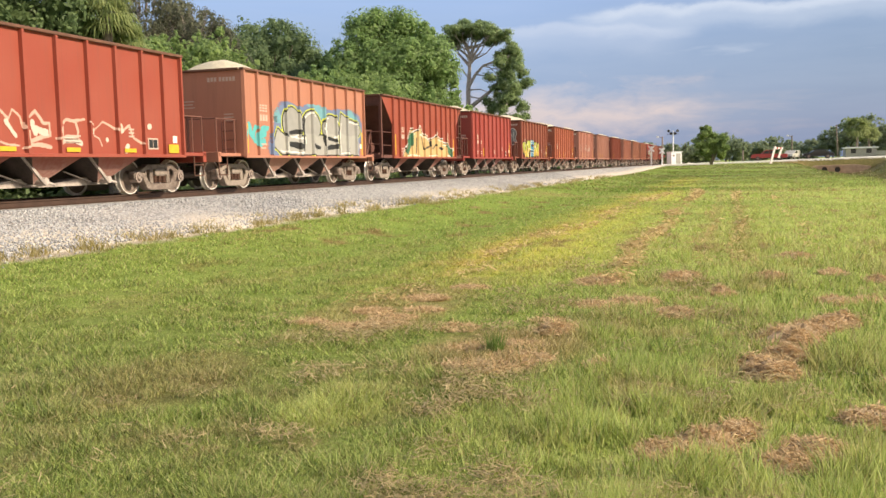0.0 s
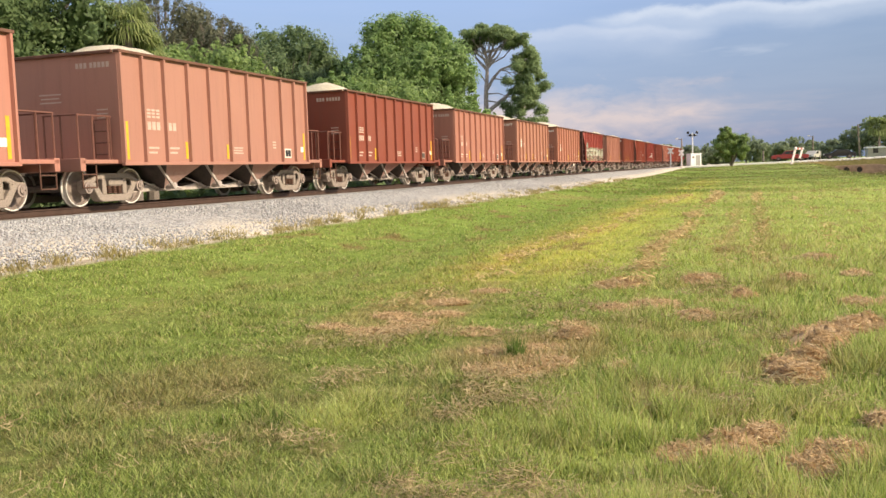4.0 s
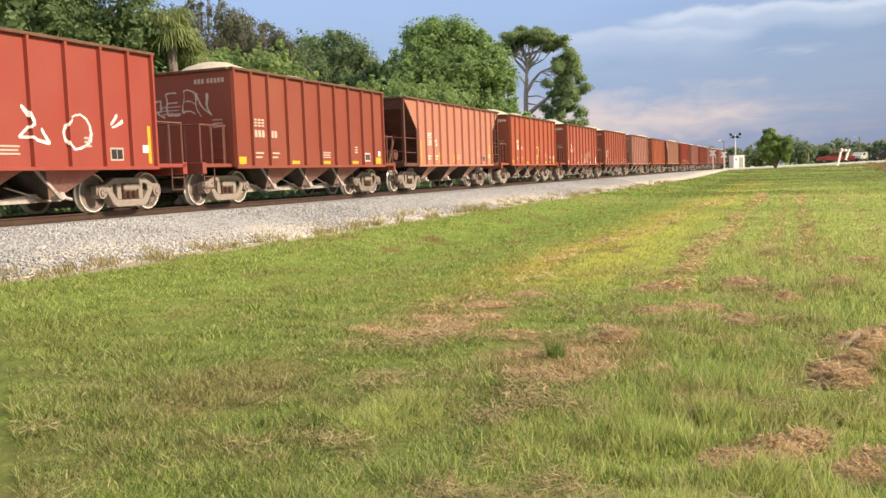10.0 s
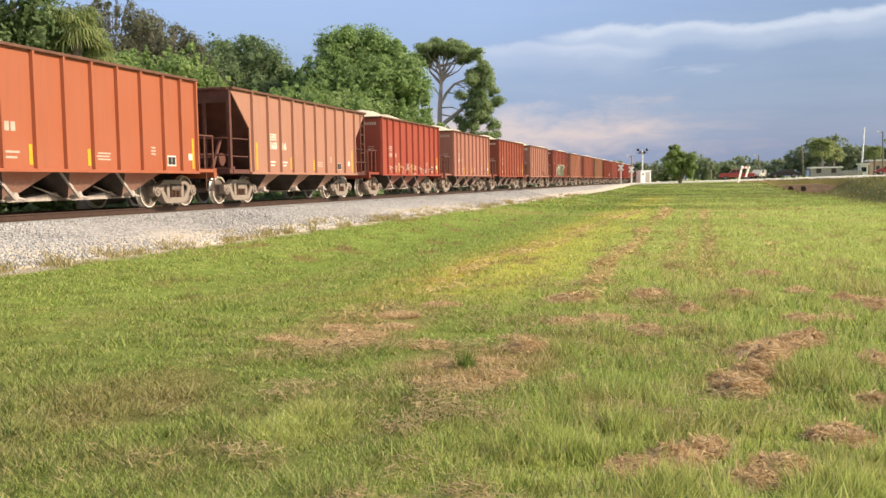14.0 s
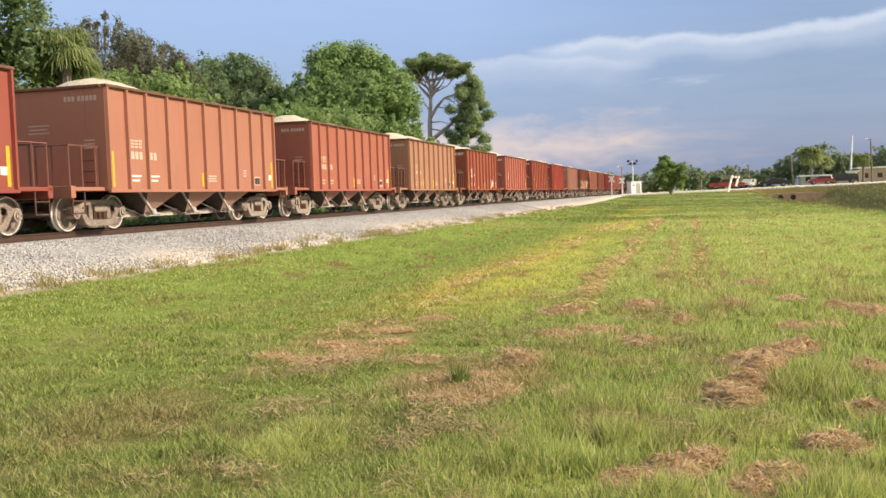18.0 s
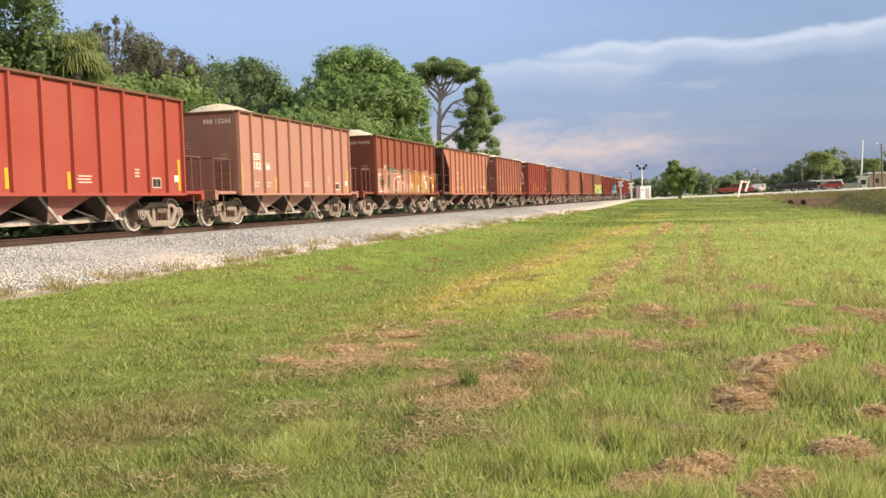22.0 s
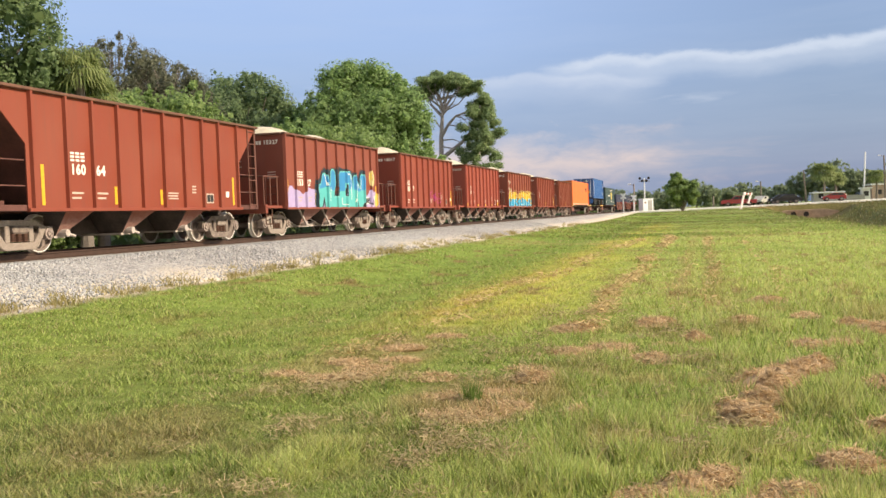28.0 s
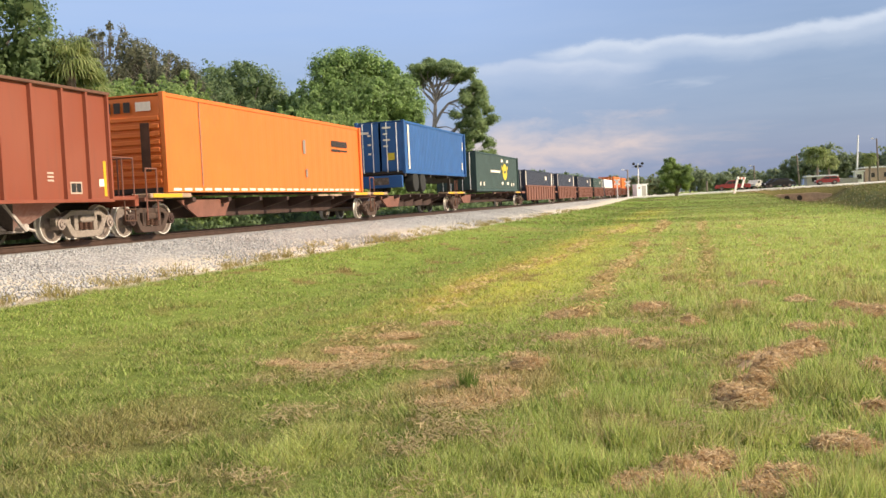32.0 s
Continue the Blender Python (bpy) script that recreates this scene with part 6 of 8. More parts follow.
def build_freight(kit):
    kit["truck"] = truck_meshes("sooty", "grime")
    black = plain("black_lettering", (0.05, 0.04, 0.04), 0.7)
    amber = plain("amber_logo", (0.80, 0.62, 0.06), 0.6)
    for a, b in ((20.9, 38.1), (37.9, 53.0), (52.6, 73.6)):
        run_with(spine_car(a, b, kit), (a + b) / 2)
    box = run_with(container(14.9, 1.12, 2.68, M["orange"], "bright orange domestic container with horizontal end ribs", 2.59, doors=False, ribbed=False), 29.3)
    side_marks(box, [(4.3 + 0.21 * i, 2.88, 0.17, 0.24) for i in range(8)] + [(4.3, 2.70, 0.95, 0.09), (5.3, 2.72, 0.65, 0.06)], black, 1.297, "lettering_bar")
    side_marks(box, [(-7.1 + 0.55 * i, 1.17, 0.40, 0.07) for i in range(26)], M["white"], 1.297, "reflector")
    side_marks(box, [(-5.55, 1.3, 0.03, 2.4), (1.6, 2.5, 0.22, 0.5), (1.75, 1.65, 0.16, 0.3)], M["cast"], 1.297, "worn_patch")
    for i, w in enumerate((0.22, 0.2, 0.2, 0.2, 0.2)):
        put("lettering_bar", box_mesh("lettering_bar", -1.05 + 0.3 * i, -1.05 + 0.3 * i + w, -7.49, -7.485, 3.3, 3.58, black), box)
    put("placard", box_mesh("placard", 0.52, 0.98, -7.49, -7.483, 3.32, 3.56, M["white"]), box)
    put("soot_stain", box_mesh("soot_stain", 0.62, 0.9, -7.487, -7.484, 1.7, 3.0, M["rust"]), box)
    # the blue box rides on a road chassis with its wheels
    trailer = run_with(new("container_chassis"), 49.2)
    tagged(trailer, "dark steel road chassis under a blue container", "trailer", "containers of the train")
    for s in (-1, 1):
        put("frame_rail", box_mesh("frame_rail", s * 0.45 - 0.07, s * 0.45 + 0.07, -6.0, 6.0, 1.66, 2.0, M["dark"], 0.01), trailer)
        put("landing_leg", box_mesh("landing_leg", s * 0.85 - 0.07, s * 0.85 + 0.07, 3.4, 3.6, 1.12, 1.95, M["dark"]), trailer)
        for y in (-4.2, -2.9):
            bm = bmesh.new()
            rod_bm(bm, (s * 0.72, y, 1.62), (s * 1.2, y, 1.62), 0.5, 20)
            put("tyre", done(bm, "tyre", M["rubber"], 0.03), trailer)
    for y in (-5.9, -1.5, 2.0, 5.9):
        put("cross_member", box_mesh("cross_member", -1.2, 1.2, y - 0.08, y + 0.08, 1.88, 2.02, M["dark"]), trailer)
    put("rear_bumper", box_mesh("rear_bumper", -1.1, 1.1, -6.15, -6.02, 1.35, 1.95, M["blue"], 0.02), trailer)
    box = run_with(container(12.3, 2.03, 2.6, M["blue"], "blue forty-foot container with white door rods", 2.44), 49.25)
    side_marks(box, [(-5.45, 2.25, 0.22, 2.2)], M["white"], 1.23, "stripe")
    side_marks(box, [(5.3, 2.4, 0.18, 0.5), (5.55, 3.6, 0.15, 0.5)], M["white"], 1.23, "lettering_bar")
    put("placard", box_mesh("placard", 0.35, 0.75, -6.19, -6.185, 2.7, 3.05, amber), box)
    for i in range(3):
        put("lettering_bar", box_mesh("lettering_bar", 0.18, 0.42 + 0.12 * (i % 2), -6.19, -6.185, 3.35 + 0.3 * i, 3.43 + 0.3 * i, M["white"]), box)
        put("lettering_bar", box_mesh("lettering_bar", -0.62, -0.46, -6.19, -6.185, 3.0 + 0.45 * i, 3.09 + 0.45 * i, M["white"]), box)
    put("lettering_bar", box_mesh("lettering_bar", -1.0, -0.55, -6.19, -6.185, 4.02, 4.14, M["white"]), box)
    put("lettering_bar", box_mesh("lettering_bar", 0.15, 0.6, -6.19, -6.185, 4.25, 4.34, M["white"]), box)
    # pale frame of the chassis' tail
    put("tail_frame", box_mesh("tail_frame", -0.4, 0.4, -6.165, -6.155, 1.5, 1.85, M["cast"]), trailer)
    box = run_with(container(14.6, 1.12, 2.62, M["green"], "dark green container with a yellow emblem", 2.55), 65.2)
    bm = bmesh.new()
    prism_bm(bm, [(2.3 + 0.85 * math.cos(0.524 * i), 2.55 + 0.62 * math.sin(0.524 * i)) for i in range(12)], "x", 1.258, 1.262)
    prism_bm(bm, [(1.0, 3.05), (1.7, 2.8), (1.7, 2.6), (1.2, 2.75)], "x", 1.258, 1.262)
    prism_bm(bm, [(3.6, 3.05), (2.9, 2.8), (2.9, 2.6), (3.4, 2.75)], "x", 1.258, 1.262)
    put("emblem", done(bm, "emblem", amber), box)
    side_marks(box, [(2.0, 2.45, 0.6, 0.2)], M["green"], 1.264, "emblem_bar")
    side_marks(box, [(-2.6, 2.45, 3.2, 0.16), (-6.0, 1.5, 0.3, 0.25), (-5.0, 1.5, 0.3, 0.25), (4.6, 1.5, 0.3, 0.25), (5.4, 1.5, 0.3, 0.25), (1.0, 3.25, 0.6, 0.2), (3.0, 3.25, 0.6, 0.2), (1.0, 1.6, 0.6, 0.2), (3.0, 1.6, 0.6, 0.2)], M["white"], 1.262, "lettering_bar")
    top = M["navy"]
    for i, (a, b, mat, word) in enumerate(((74.0, 92.6, top, "navy"), (92.4, 109.4, top, "navy"), (109.2, 127.2, top, "navy"), (127.0, 143.0, M["green"], "dark green"), (142.8, 160.6, M["shedwhite"], "white"),
                                           (160.4, 178.0, M["orange"], "orange"), (177.8, 196.0, M["orange"], "orange"), (195.8, 214.0, M["blue"], "blue"), (213.8, 232.0, M["orange"], "orange"))):
        mid = (a + b) / 2
        run_with(well_car(a, b, kit), mid)
        length = b - a - 3.4
        hi = 2.5 if word != "orange" else 3.2
        box = run_with(container(length, 0.43, hi, mat, word + " container set low in a well car", 2.5), mid)
        side_marks(box, [(-length / 2 + 0.2, 1.66, 0.5, hi - 1.33), (length / 2 - 0.7, 1.66, 0.5, hi - 1.33)], M["white"], 1.26, "white_stripe")
        side_marks(box, [(length * 0.2, 2.15, 0.9, 0.35)], M["white"], 1.26, "emblem")


build_freight(make_kit())


# ---------------------------------------------------------------- trees and plants
def leaves(seed, clumps, count, size, mat, name="crown", droop=0.0, loose=1.08):
    """Many small leaf blades on the shells of clumps: rows of x, y, z, radius, height."""
    r = np.random.RandomState(seed)
    c = np.array(clumps, float)
    w = c[:, 3] ** 2
    pick = r.choice(len(c), count, p=w / w.sum())
    d = r.normal(size=(count, 3))
    d /= np.linalg.norm(d, axis=1)[:, None]
    rad = r.uniform(0.45 if loose < 1.1 else 0.1, loose, count) ** 0.6
    p = c[pick, :3] + d * rad[:, None] * np.stack([c[pick, 3], c[pick, 3], c[pick, 4]], 1)
    up = d * 1.3 + r.normal(size=(count, 3)) * 0.5 + np.array([0, 0, 0.3])
    up /= np.linalg.norm(up, axis=1)[:, None]
    a = np.cross(up, r.normal(size=(count, 3)))
    a /= np.linalg.norm(a, axis=1)[:, None] + 1e-9
    b = np.cross(up, a)
    s = size * r.uniform(0.55, 1.35, count)[:, None]
    a, b = a * s, b * s * 0.55
    b[:, 2] -= droop * s[:, 0]
    quad = np.stack([p - a, p - b + up * s * 0.15, p + a, p + b + up * s * 0.15], 1)
    # broader leaves deeper in close the gaps
    m = count // 7
    q = c[pick[:m], :3] + d[:m] * (0.3 + 0.42 * r.rand(m))[:, None] * np.stack([c[pick[:m], 3], c[pick[:m], 3], c[pick[:m], 4]], 1)
    deep = np.stack([q - a[:m] * 2.4, q - b[:m] * 3.2, q + a[:m] * 2.4, q + b[:m] * 3.2], 1)
    return quick_mesh(name, np.concatenate([quad, deep]), 4, mat)


def limb_bm(bm, pts, radii, sides=7):
    for i in range(len(pts) - 1):
        rod_bm(bm, pts[i], pts[i + 1], radii[i], sides, radii[i + 1])


def around(seed, center, reach, n, r0, r1, flat=0.85):
    """Clumps scattered over an egg-shaped crown."""
    rng = random.Random(seed)
    out = []
    for i in range(n):
        d = Vector((rng.gauss(0, 1), rng.gauss(0, 1), rng.gauss(0, 1))).normalized()
        k = rng.uniform(0.55, 1.0)
        r = rng.uniform(r0, r1)
        out.append((center[0] + d.x * reach[0] * k, center[1] + d.y * reach[1] * k, center[2] + d.z * reach[2] * k, r, r * flat))
    out.append((*center, min(reach) * 0.62, min(reach) * 0.6))
    return out


def tree(seed, x, y, height, width, mat, label, count, size, crown_low=0.25, clumps=26, name="tree", z=None, trunk=0.22, group="", lean=0.0, twigs=False):
    """A broad tree: a forked tapered trunk, limbs and a crown of loose clumps."""
    z = ground_z(x, y) if z is None else z
    t = put(name, None, at=(x, y, z))
    rng = random.Random(seed)
    bm = bmesh.new()
    limb_bm(bm, [(0, 0, -0.2), (0.1, 0, height * 0.22), (rng.uniform(-0.3, 0.3), 0, height * 0.5)], [trunk * 1.3, trunk, trunk * 0.6])
    for i in range(7):
        a = rng.uniform(0, 6.28)
        k = rng.uniform(0.3, 0.42) * width
        limb_bm(bm, [(0.05, 0, height * rng.uniform(0.2, 0.42)), (math.cos(a) * k * 0.5, math.sin(a) * k * 0.5, height * rng.uniform(0.45, 0.6)), (math.cos(a) * k, math.sin(a) * k, height * rng.uniform(0.55, 0.82))], [trunk * 0.55, trunk * 0.36, trunk * 0.14], 5)
    mid = height * (1 + crown_low) / 2
    tall = height * (1 - crown_low) / 2
    c = around(seed, (0, 0, mid), (width / 2 * 0.84, width / 2 * 0.84, tall * 0.84), clumps, width * 0.09, width * 0.18)
    # small sprays that break the outline
    for i in range(clumps * 4):
        d = Vector((rng.gauss(0, 1), rng.gauss(0, 1), rng.gauss(0.35, 1))).normalized()
        k = rng.uniform(0.78, 0.97)
        r = width * rng.uniform(0.018, 0.042)
        c.append((d.x * width / 2 * k, d.y * width / 2 * k, mid + d.z * tall * k, r, r * rng.uniform(1.0, 1.8)))
        if twigs and d.z > 0:
            limb_bm(bm, [(d.x * width * 0.3, d.y * width * 0.3, mid + d.z * tall * 0.6), (d.x * width / 2 * k * 1.04, d.y * width / 2 * k * 1.04, mid + d.z * tall * k * 1.05)], [0.03, 0.01], 4)
    c = [(p[0] + lean * (p[2] / height - 0.5), *p[1:]) for p in c]
    put("trunk", done(bm, "trunk", M["bark"]), t)
    put("crown", leaves(seed, c, count, size, mat), t)
    return tagged(t, label, "tree", group)


def pine(x, y, z):
    """A tall pine: a bare grey trunk that forks, an open flat-domed top of needle cushions on crooked limbs, and a full lower crown at its side."""
    t = put("pine_tree", None, at=(x, y, z))
    rng = random.Random(5)
    bm = bmesh.new()
    limb_bm(bm, [(-0.6, 0, -0.3), (-0.55, 0, 6), (-0.47, 0, 9.9), (-0.3, 0, 11.8), (-0.2, 0, 13.5), (-0.6, 0.1, 14.8), (-1.2, 0.2, 15.8)], [0.34, 0.29, 0.25, 0.20, 0.15, 0.10, 0.05], 9)
    cushions = []
    # crooked limbs fan out of the upper trunk; every limb forks into twigs that carry cushions of needles
    for i in range(21):
        px = -3.5 + 7.3 * (i + 0.5) / 21
        tip = Vector((px, rng.uniform(-2.2, 2.2), 16.9 - 0.11 * (px - 0.2) ** 2 - rng.uniform(0.0, 1.0)))
        k = rng.uniform(12.2, 14.4)
        start = Vector((-0.28, 0, k))
        knee = start.lerp(tip, 0.5) + Vector((rng.uniform(-0.4, 0.4), rng.uniform(-0.3, 0.3), rng.uniform(-0.5, 0.35)))
        limb_bm(bm, [start, knee, tip], [0.10, 0.065, 0.025], 6)
        cushions.append((*tip, rng.uniform(0.65, 1.0), rng.uniform(0.38, 0.55)))
        for q in range(4):
            end = tip + Vector((rng.uniform(-1.0, 1.0), rng.uniform(-1.0, 1.0), rng.uniform(-0.75, 0.5)))
            limb_bm(bm, [knee.lerp(tip, rng.uniform(0.2, 0.7)), end], [0.05, 0.018], 4)
            cushions.append((*end, rng.uniform(0.42, 0.75), rng.uniform(0.25, 0.42)))
    # the right-hand fork, and bare twigs under the top
    limb_bm(bm, [(-0.4, 0, 10.1), (0.4, 0, 11.4), (1.25, 0.1, 12.3), (2.6, 0.2, 12.75), (3.4, 0.2, 13.6)], [0.20, 0.17, 0.13, 0.09, 0.04], 7)
    for a, b in (((1.25, 0.1, 12.3), (2.96, -0.4, 11.2)), ((0.4, 0, 11.4), (2.4, 0.3, 10.4)), ((-0.47, 0, 9.7), (2.2, 0.2, 9.2)), ((-0.5, 0, 9.0), (3.4, 0.0, 7.6)), ((-0.3, 0, 12.3), (-1.6, 0.4, 13.6)), ((-0.45, 0, 11.0), (-1.5, -0.3, 12.2)), ((-0.25, 0, 12.8), (1.3, 0.4, 13.7))):
        mid = (Vector(a) + Vector(b)) / 2 + Vector((0, 0, 0.3))
        limb_bm(bm, [a, mid, b], [0.09, 0.06, 0.02], 5)
    for i in range(10):
        a = rng.uniform(0, 6.28)
        h = rng.uniform(8.0, 13.2)
        limb_bm(bm, [(3.9, 0, h - 0.6), (3.9 + 1.3 * math.cos(a), 1.3 * math.sin(a), h + 0.3), (3.9 + 2.4 * math.cos(a), 2.4 * math.sin(a), h + 0.2)], [0.09, 0.06, 0.02], 5)
    limb_bm(bm, [(-0.5, 0, 7.6), (2.0, 0, 9.4), (3.7, 0, 11.2), (4.3, 0, 13.6)], [0.26, 0.2, 0.14, 0.05], 7)
    put("trunk", done(bm, "trunk", M["palebark"]), t)
    put("top_crown", leaves(51, cushions, 33000, 0.09, M["pine"], "top_crown", 0.0, 1.5), t)
    clumps = []
    for i in range(135):
        h = rng.uniform(3.6, 14.5)
        left = float(np.interp(h, [4, 6.5, 8.8, 10.7, 13.3, 14.6], [1.4, 1.3, 1.2, 0.9, 2.4, 4.3]))
        right = float(np.interp(h, [4, 6.3, 9.3, 13.1, 14.6], [6.2, 6.7, 7.0, 6.2, 4.9]))
        mid, half = (left + right) / 2, (right - left) / 2
        a, k = rng.uniform(0, 6.28), rng.random() ** 0.5 * 0.88
        r = rng.uniform(0.38, 0.85)
        clumps.append((mid + half * k * math.cos(a), half * k * math.sin(a), h, r, r * rng.uniform(0.6, 0.85)))
    put("side_crown", leaves(52, clumps, 38000, 0.10, M["pine"], "side_crown", 0.0, 1.3), t)
    return tagged(t, "tall grey-limbed pine with an open flat top", "tree")


def palm(seed, x, y, height, spread, label, n=34, z=None, leaf=0.024):
    t = put("palm_tree", None, at=(x, y, ground_z(x, y) if z is None else z))
    rng = random.Random(seed)
    bm = bmesh.new()
    limb_bm(bm, [(0, 0, -0.2), (0.1, 0, height * 0.5), (0, 0, height)], [0.24, 0.19, 0.17], 8)
    put("trunk", done(bm, "trunk", M["bark"]), t)
    quads = []
    for i in range(n):
        # a stalk, and a pleated fan of narrow leaflets with hanging tips at its end
        a = rng.uniform(0, 6.28)
        rise = rng.uniform(-0.75, 1.25)
        out = Vector((math.cos(a), math.sin(a), rise)).normalized()
        side = Vector((-math.sin(a), math.cos(a), 0))
        base = Vector((0, 0, height))
        hub = base + out * spread * rng.uniform(0.35, 0.6)
        quads.append((base - side * 0.015, base + side * 0.015, hub + side * 0.012, hub - side * 0.012))
        face = out.cross(side).normalized()
        long_ = spread * rng.uniform(0.5, 0.72)
        for k in range(17):
            b = math.radians(-100 + 200 * k / 16)
            way = out * math.cos(b) + side * math.sin(b)
            w = (side * math.cos(b) - out * math.sin(b)) * leaf + face * 0.4 * leaf * (-1) ** k
            knee = hub + way * long_ * 0.62 - Vector((0, 0, 0.05 * long_))
            tip = hub + way * long_ * 0.88 - Vector((0, 0, long_ * rng.uniform(0.25, 0.6)))
            quads.append((hub, hub + w * 0.3, knee + w, knee - w))
            quads.append((knee - w, knee + w, tip + w * 0.2, tip - w * 0.2))
    me = quick_mesh("fronds", np.array([[tuple(v) for v in q] for q in quads]), 4, M["palm"])
    put("fronds", me, t)
    return tagged(t, label, "palm tree")


def lone_tree(x, y):
    """A small leafy tree: a forked stem, one high lobe and a lower one beside it."""
    t = put("small_tree", None, at=(x, y, ground_z(x, y)))
    bm = bmesh.new()
    for a, b in ((-0.5, 1.9), (0.25, 2.2), (0.75, 1.7)):
        limb_bm(bm, [(0.0, 0, -0.15), (a * 0.4, 0.1, 0.7), (a, 0, b), (a * 1.5, 0.1, b + 1.6)], [0.17, 0.14, 0.10, 0.04], 7)
    put("trunk", done(bm, "trunk", M["bark"]), t)
    rng = random.Random(77)
    c = []
    for mx, mz, rx, rz, n in ((-0.75, 3.0, 2.0, 2.2, 30), (-0.5, 4.9, 1.3, 1.1, 16), (1.5, 2.7, 1.5, 1.7, 20)):
        c += [(mx + p[0], p[1], mz + p[2], p[3], p[4]) for p in around(rng.randint(0, 999), (0, 0, 0), (rx, rx, rz), n, 0.3, 0.62)]
    put("crown", leaves(40, c, 26000, 0.095, M["ltleaf"], "crown", 0.0, 1.3), t)
    return tagged(t, "small leafy tree standing alone on the grass", "tree")


def build_trees():
    tree(1, -28.5, 77, 15.4, 13.0, M["oak"], "big dense round broadleaf tree behind the railway", 62000, 0.14, 0.04, 64, "broadleaf_tree", lean=-0.8)
    tree(2, -35.0, 80.0, 13.0, 8.5, M["oak"], "green tree at the shoulder of a bigger one", 20000, 0.15, 0.0, 48, "broadleaf_tree")
    pine(-27.6, 100.0, 0.3)
    tree(3, -42, 78.5, 15.8, 14.0, M["shadeleaf"], "dark round oak rising behind the hedge", 62000, 0.14, 0.1, 95, "oak_tree")
    # dense trees and grey scrub at the near end of the hedge
    tree(4, -24.4, 24.9, 12.8, 9.0, M["dkleaf"], "dark dense tree close behind the railway", 60000, 0.08, 0.0, 70, "oak_tree")
    tree(5, -24.6, 20.0, 13.5, 9.0, M["dkleaf"], "dark dense tree close behind the railway", 13000, 0.14, 0.0, 50, "oak_tree")
    tree(6, -34.0, 48.5, 13.3, 8.6, M["scrub"], "thin grey-brown scrub oak with bare twigs", 38000, 0.07, 0.2, 50, "scrub_oak", twigs=True)
    tree(7, -34.0, 53.4, 12.5, 8.0, M["scrub"], "thin grey-brown scrub oak with bare twigs", 32000, 0.07, 0.2, 50, "scrub_oak", twigs=True)
    palm(8, -20.5, 27.2, 6.75, 1.15, "shaggy cabbage palm with hanging yellowed fronds", 54)
    palm(9, -20.7, 28.4, 6.0, 1.0, "shaggy cabbage palm with hanging yellowed fronds", 40)
    tree(10, -21.9, 27.6, 7.2, 4.2, M["ltleaf"], "leafy shrub grown up behind a palm", 16000, 0.08, 0.0, 34, "shrub", trunk=0.1, group="hedge shrubs")
    tree(11, -30.6, 48.8, 11.6, 6.4, M["scrub"], "thin grey-brown scrub oak with bare twigs", 22000, 0.07, 0.2, 44, "scrub_oak", twigs=True)
    rng = random.Random(21)
    # the hedge: leafy shrubs side by side along the track
    y = 26.0
    i = 0
    while y < 150:
        h = float(np.interp(y, [26, 32, 34.5, 38, 40.5, 42.5, 47, 52, 66, 70, 92, 105, 150], [5.6, 6.2, 7.2, 7.8, 7.5, 6.3, 6.4, 7.3, 8.1, 7.6, 7.2, 5.0, 3.4]))
        h = h * 1.07 + rng.uniform(-0.3, 0.3)
        w = rng.uniform(4.6, 6.4)
        x = -23.6 - rng.uniform(0, 0.8) - (0 if y < 66 else 2.4)
        near = y < 62
        tree(100 + i, x, y, h, w, M["ltleaf"] if rng.random() < 0.75 else M["oak"], "bright green leafy shrub in the trackside hedge", 18500 if near else 5000, 0.085 if near else 0.2, -0.05, 36, "shrub", trunk=0.1, group="hedge shrubs")
        y += w * 0.5
        i += 1
    for i, (x, y, h, w) in enumerate(((-40, 62, 9.5, 9), (-42, 100, 12, 12), (-38, 118, 9, 10), (-36, 136, 8, 10), (-34, 160, 8, 10), (-31, 185, 7, 10), (-30, 215, 7, 11), (-31, 250, 7, 12))):
        tree(160 + i, x, y, h, w, M["dkleaf"], "dark green tree in the wood behind the railway", 5000, 0.26, 0.0, 30, "oak_tree", group="wood behind the railway")
    # low dark growth added at the foot of the hedge to darken the gap
    rng = random.Random(91)
    low = []
    for i in range(420):
        q = 4 + 150 * rng.random() ** 1.4
        low.append((-21.2 - rng.uniform(0, 2.2), q, 0.25 + rng.uniform(0, 0.9), rng.uniform(0.45, 0.8), rng.uniform(0.4, 0.75)))
    tagged(put("undergrowth", leaves(92, low, 17000, 0.13, M["shadeleaf"], "undergrowth")), "dark low brush added to deepen the shade under the trackside hedge", "undergrowth", kind="stuff")
    # the small tree on the field and the trees beyond the road
    lone_tree(-2.9, 148)
    far = ((-9.5, 200, 4.6, 6), (-6.5, 186, 5.0, 6), (-1.0, 190, 6.2, 6.5), (1.2, 186, 4.6, 5), (-3.5, 194, 5.4, 7), (5.5, 200, 4.4, 5.5), (8.5, 205, 5.4, 6), (12.0, 204, 4.2, 6), (10.0, 198, 3.2, 6), (15.8, 196, 4.2, 5.5), (18.5, 190, 6.2, 6),
           (21.5, 187, 8.0, 6), (24.5, 186, 8.6, 5.5), (26.5, 192, 7.0, 6), (30.5, 188, 6.0, 6), (34, 186, 7.2, 6), (13.5, 189, 3.0, 5), (27.5, 186, 6.2, 5), (-12.0, 192, 4.4, 6), (38, 184, 7.5, 7), (-17, 200, 5, 8), (2.5, 215, 4.5, 8), (44, 186, 8, 8))
    for i, (x, y, h, w) in enumerate(far):
        tree(200 + i, x, y, h, w, M["farleaf"], "green roadside tree beyond the road", 5200, 0.14, 0.0, 24, "far_tree", trunk=0.14, group="trees beyond the road")
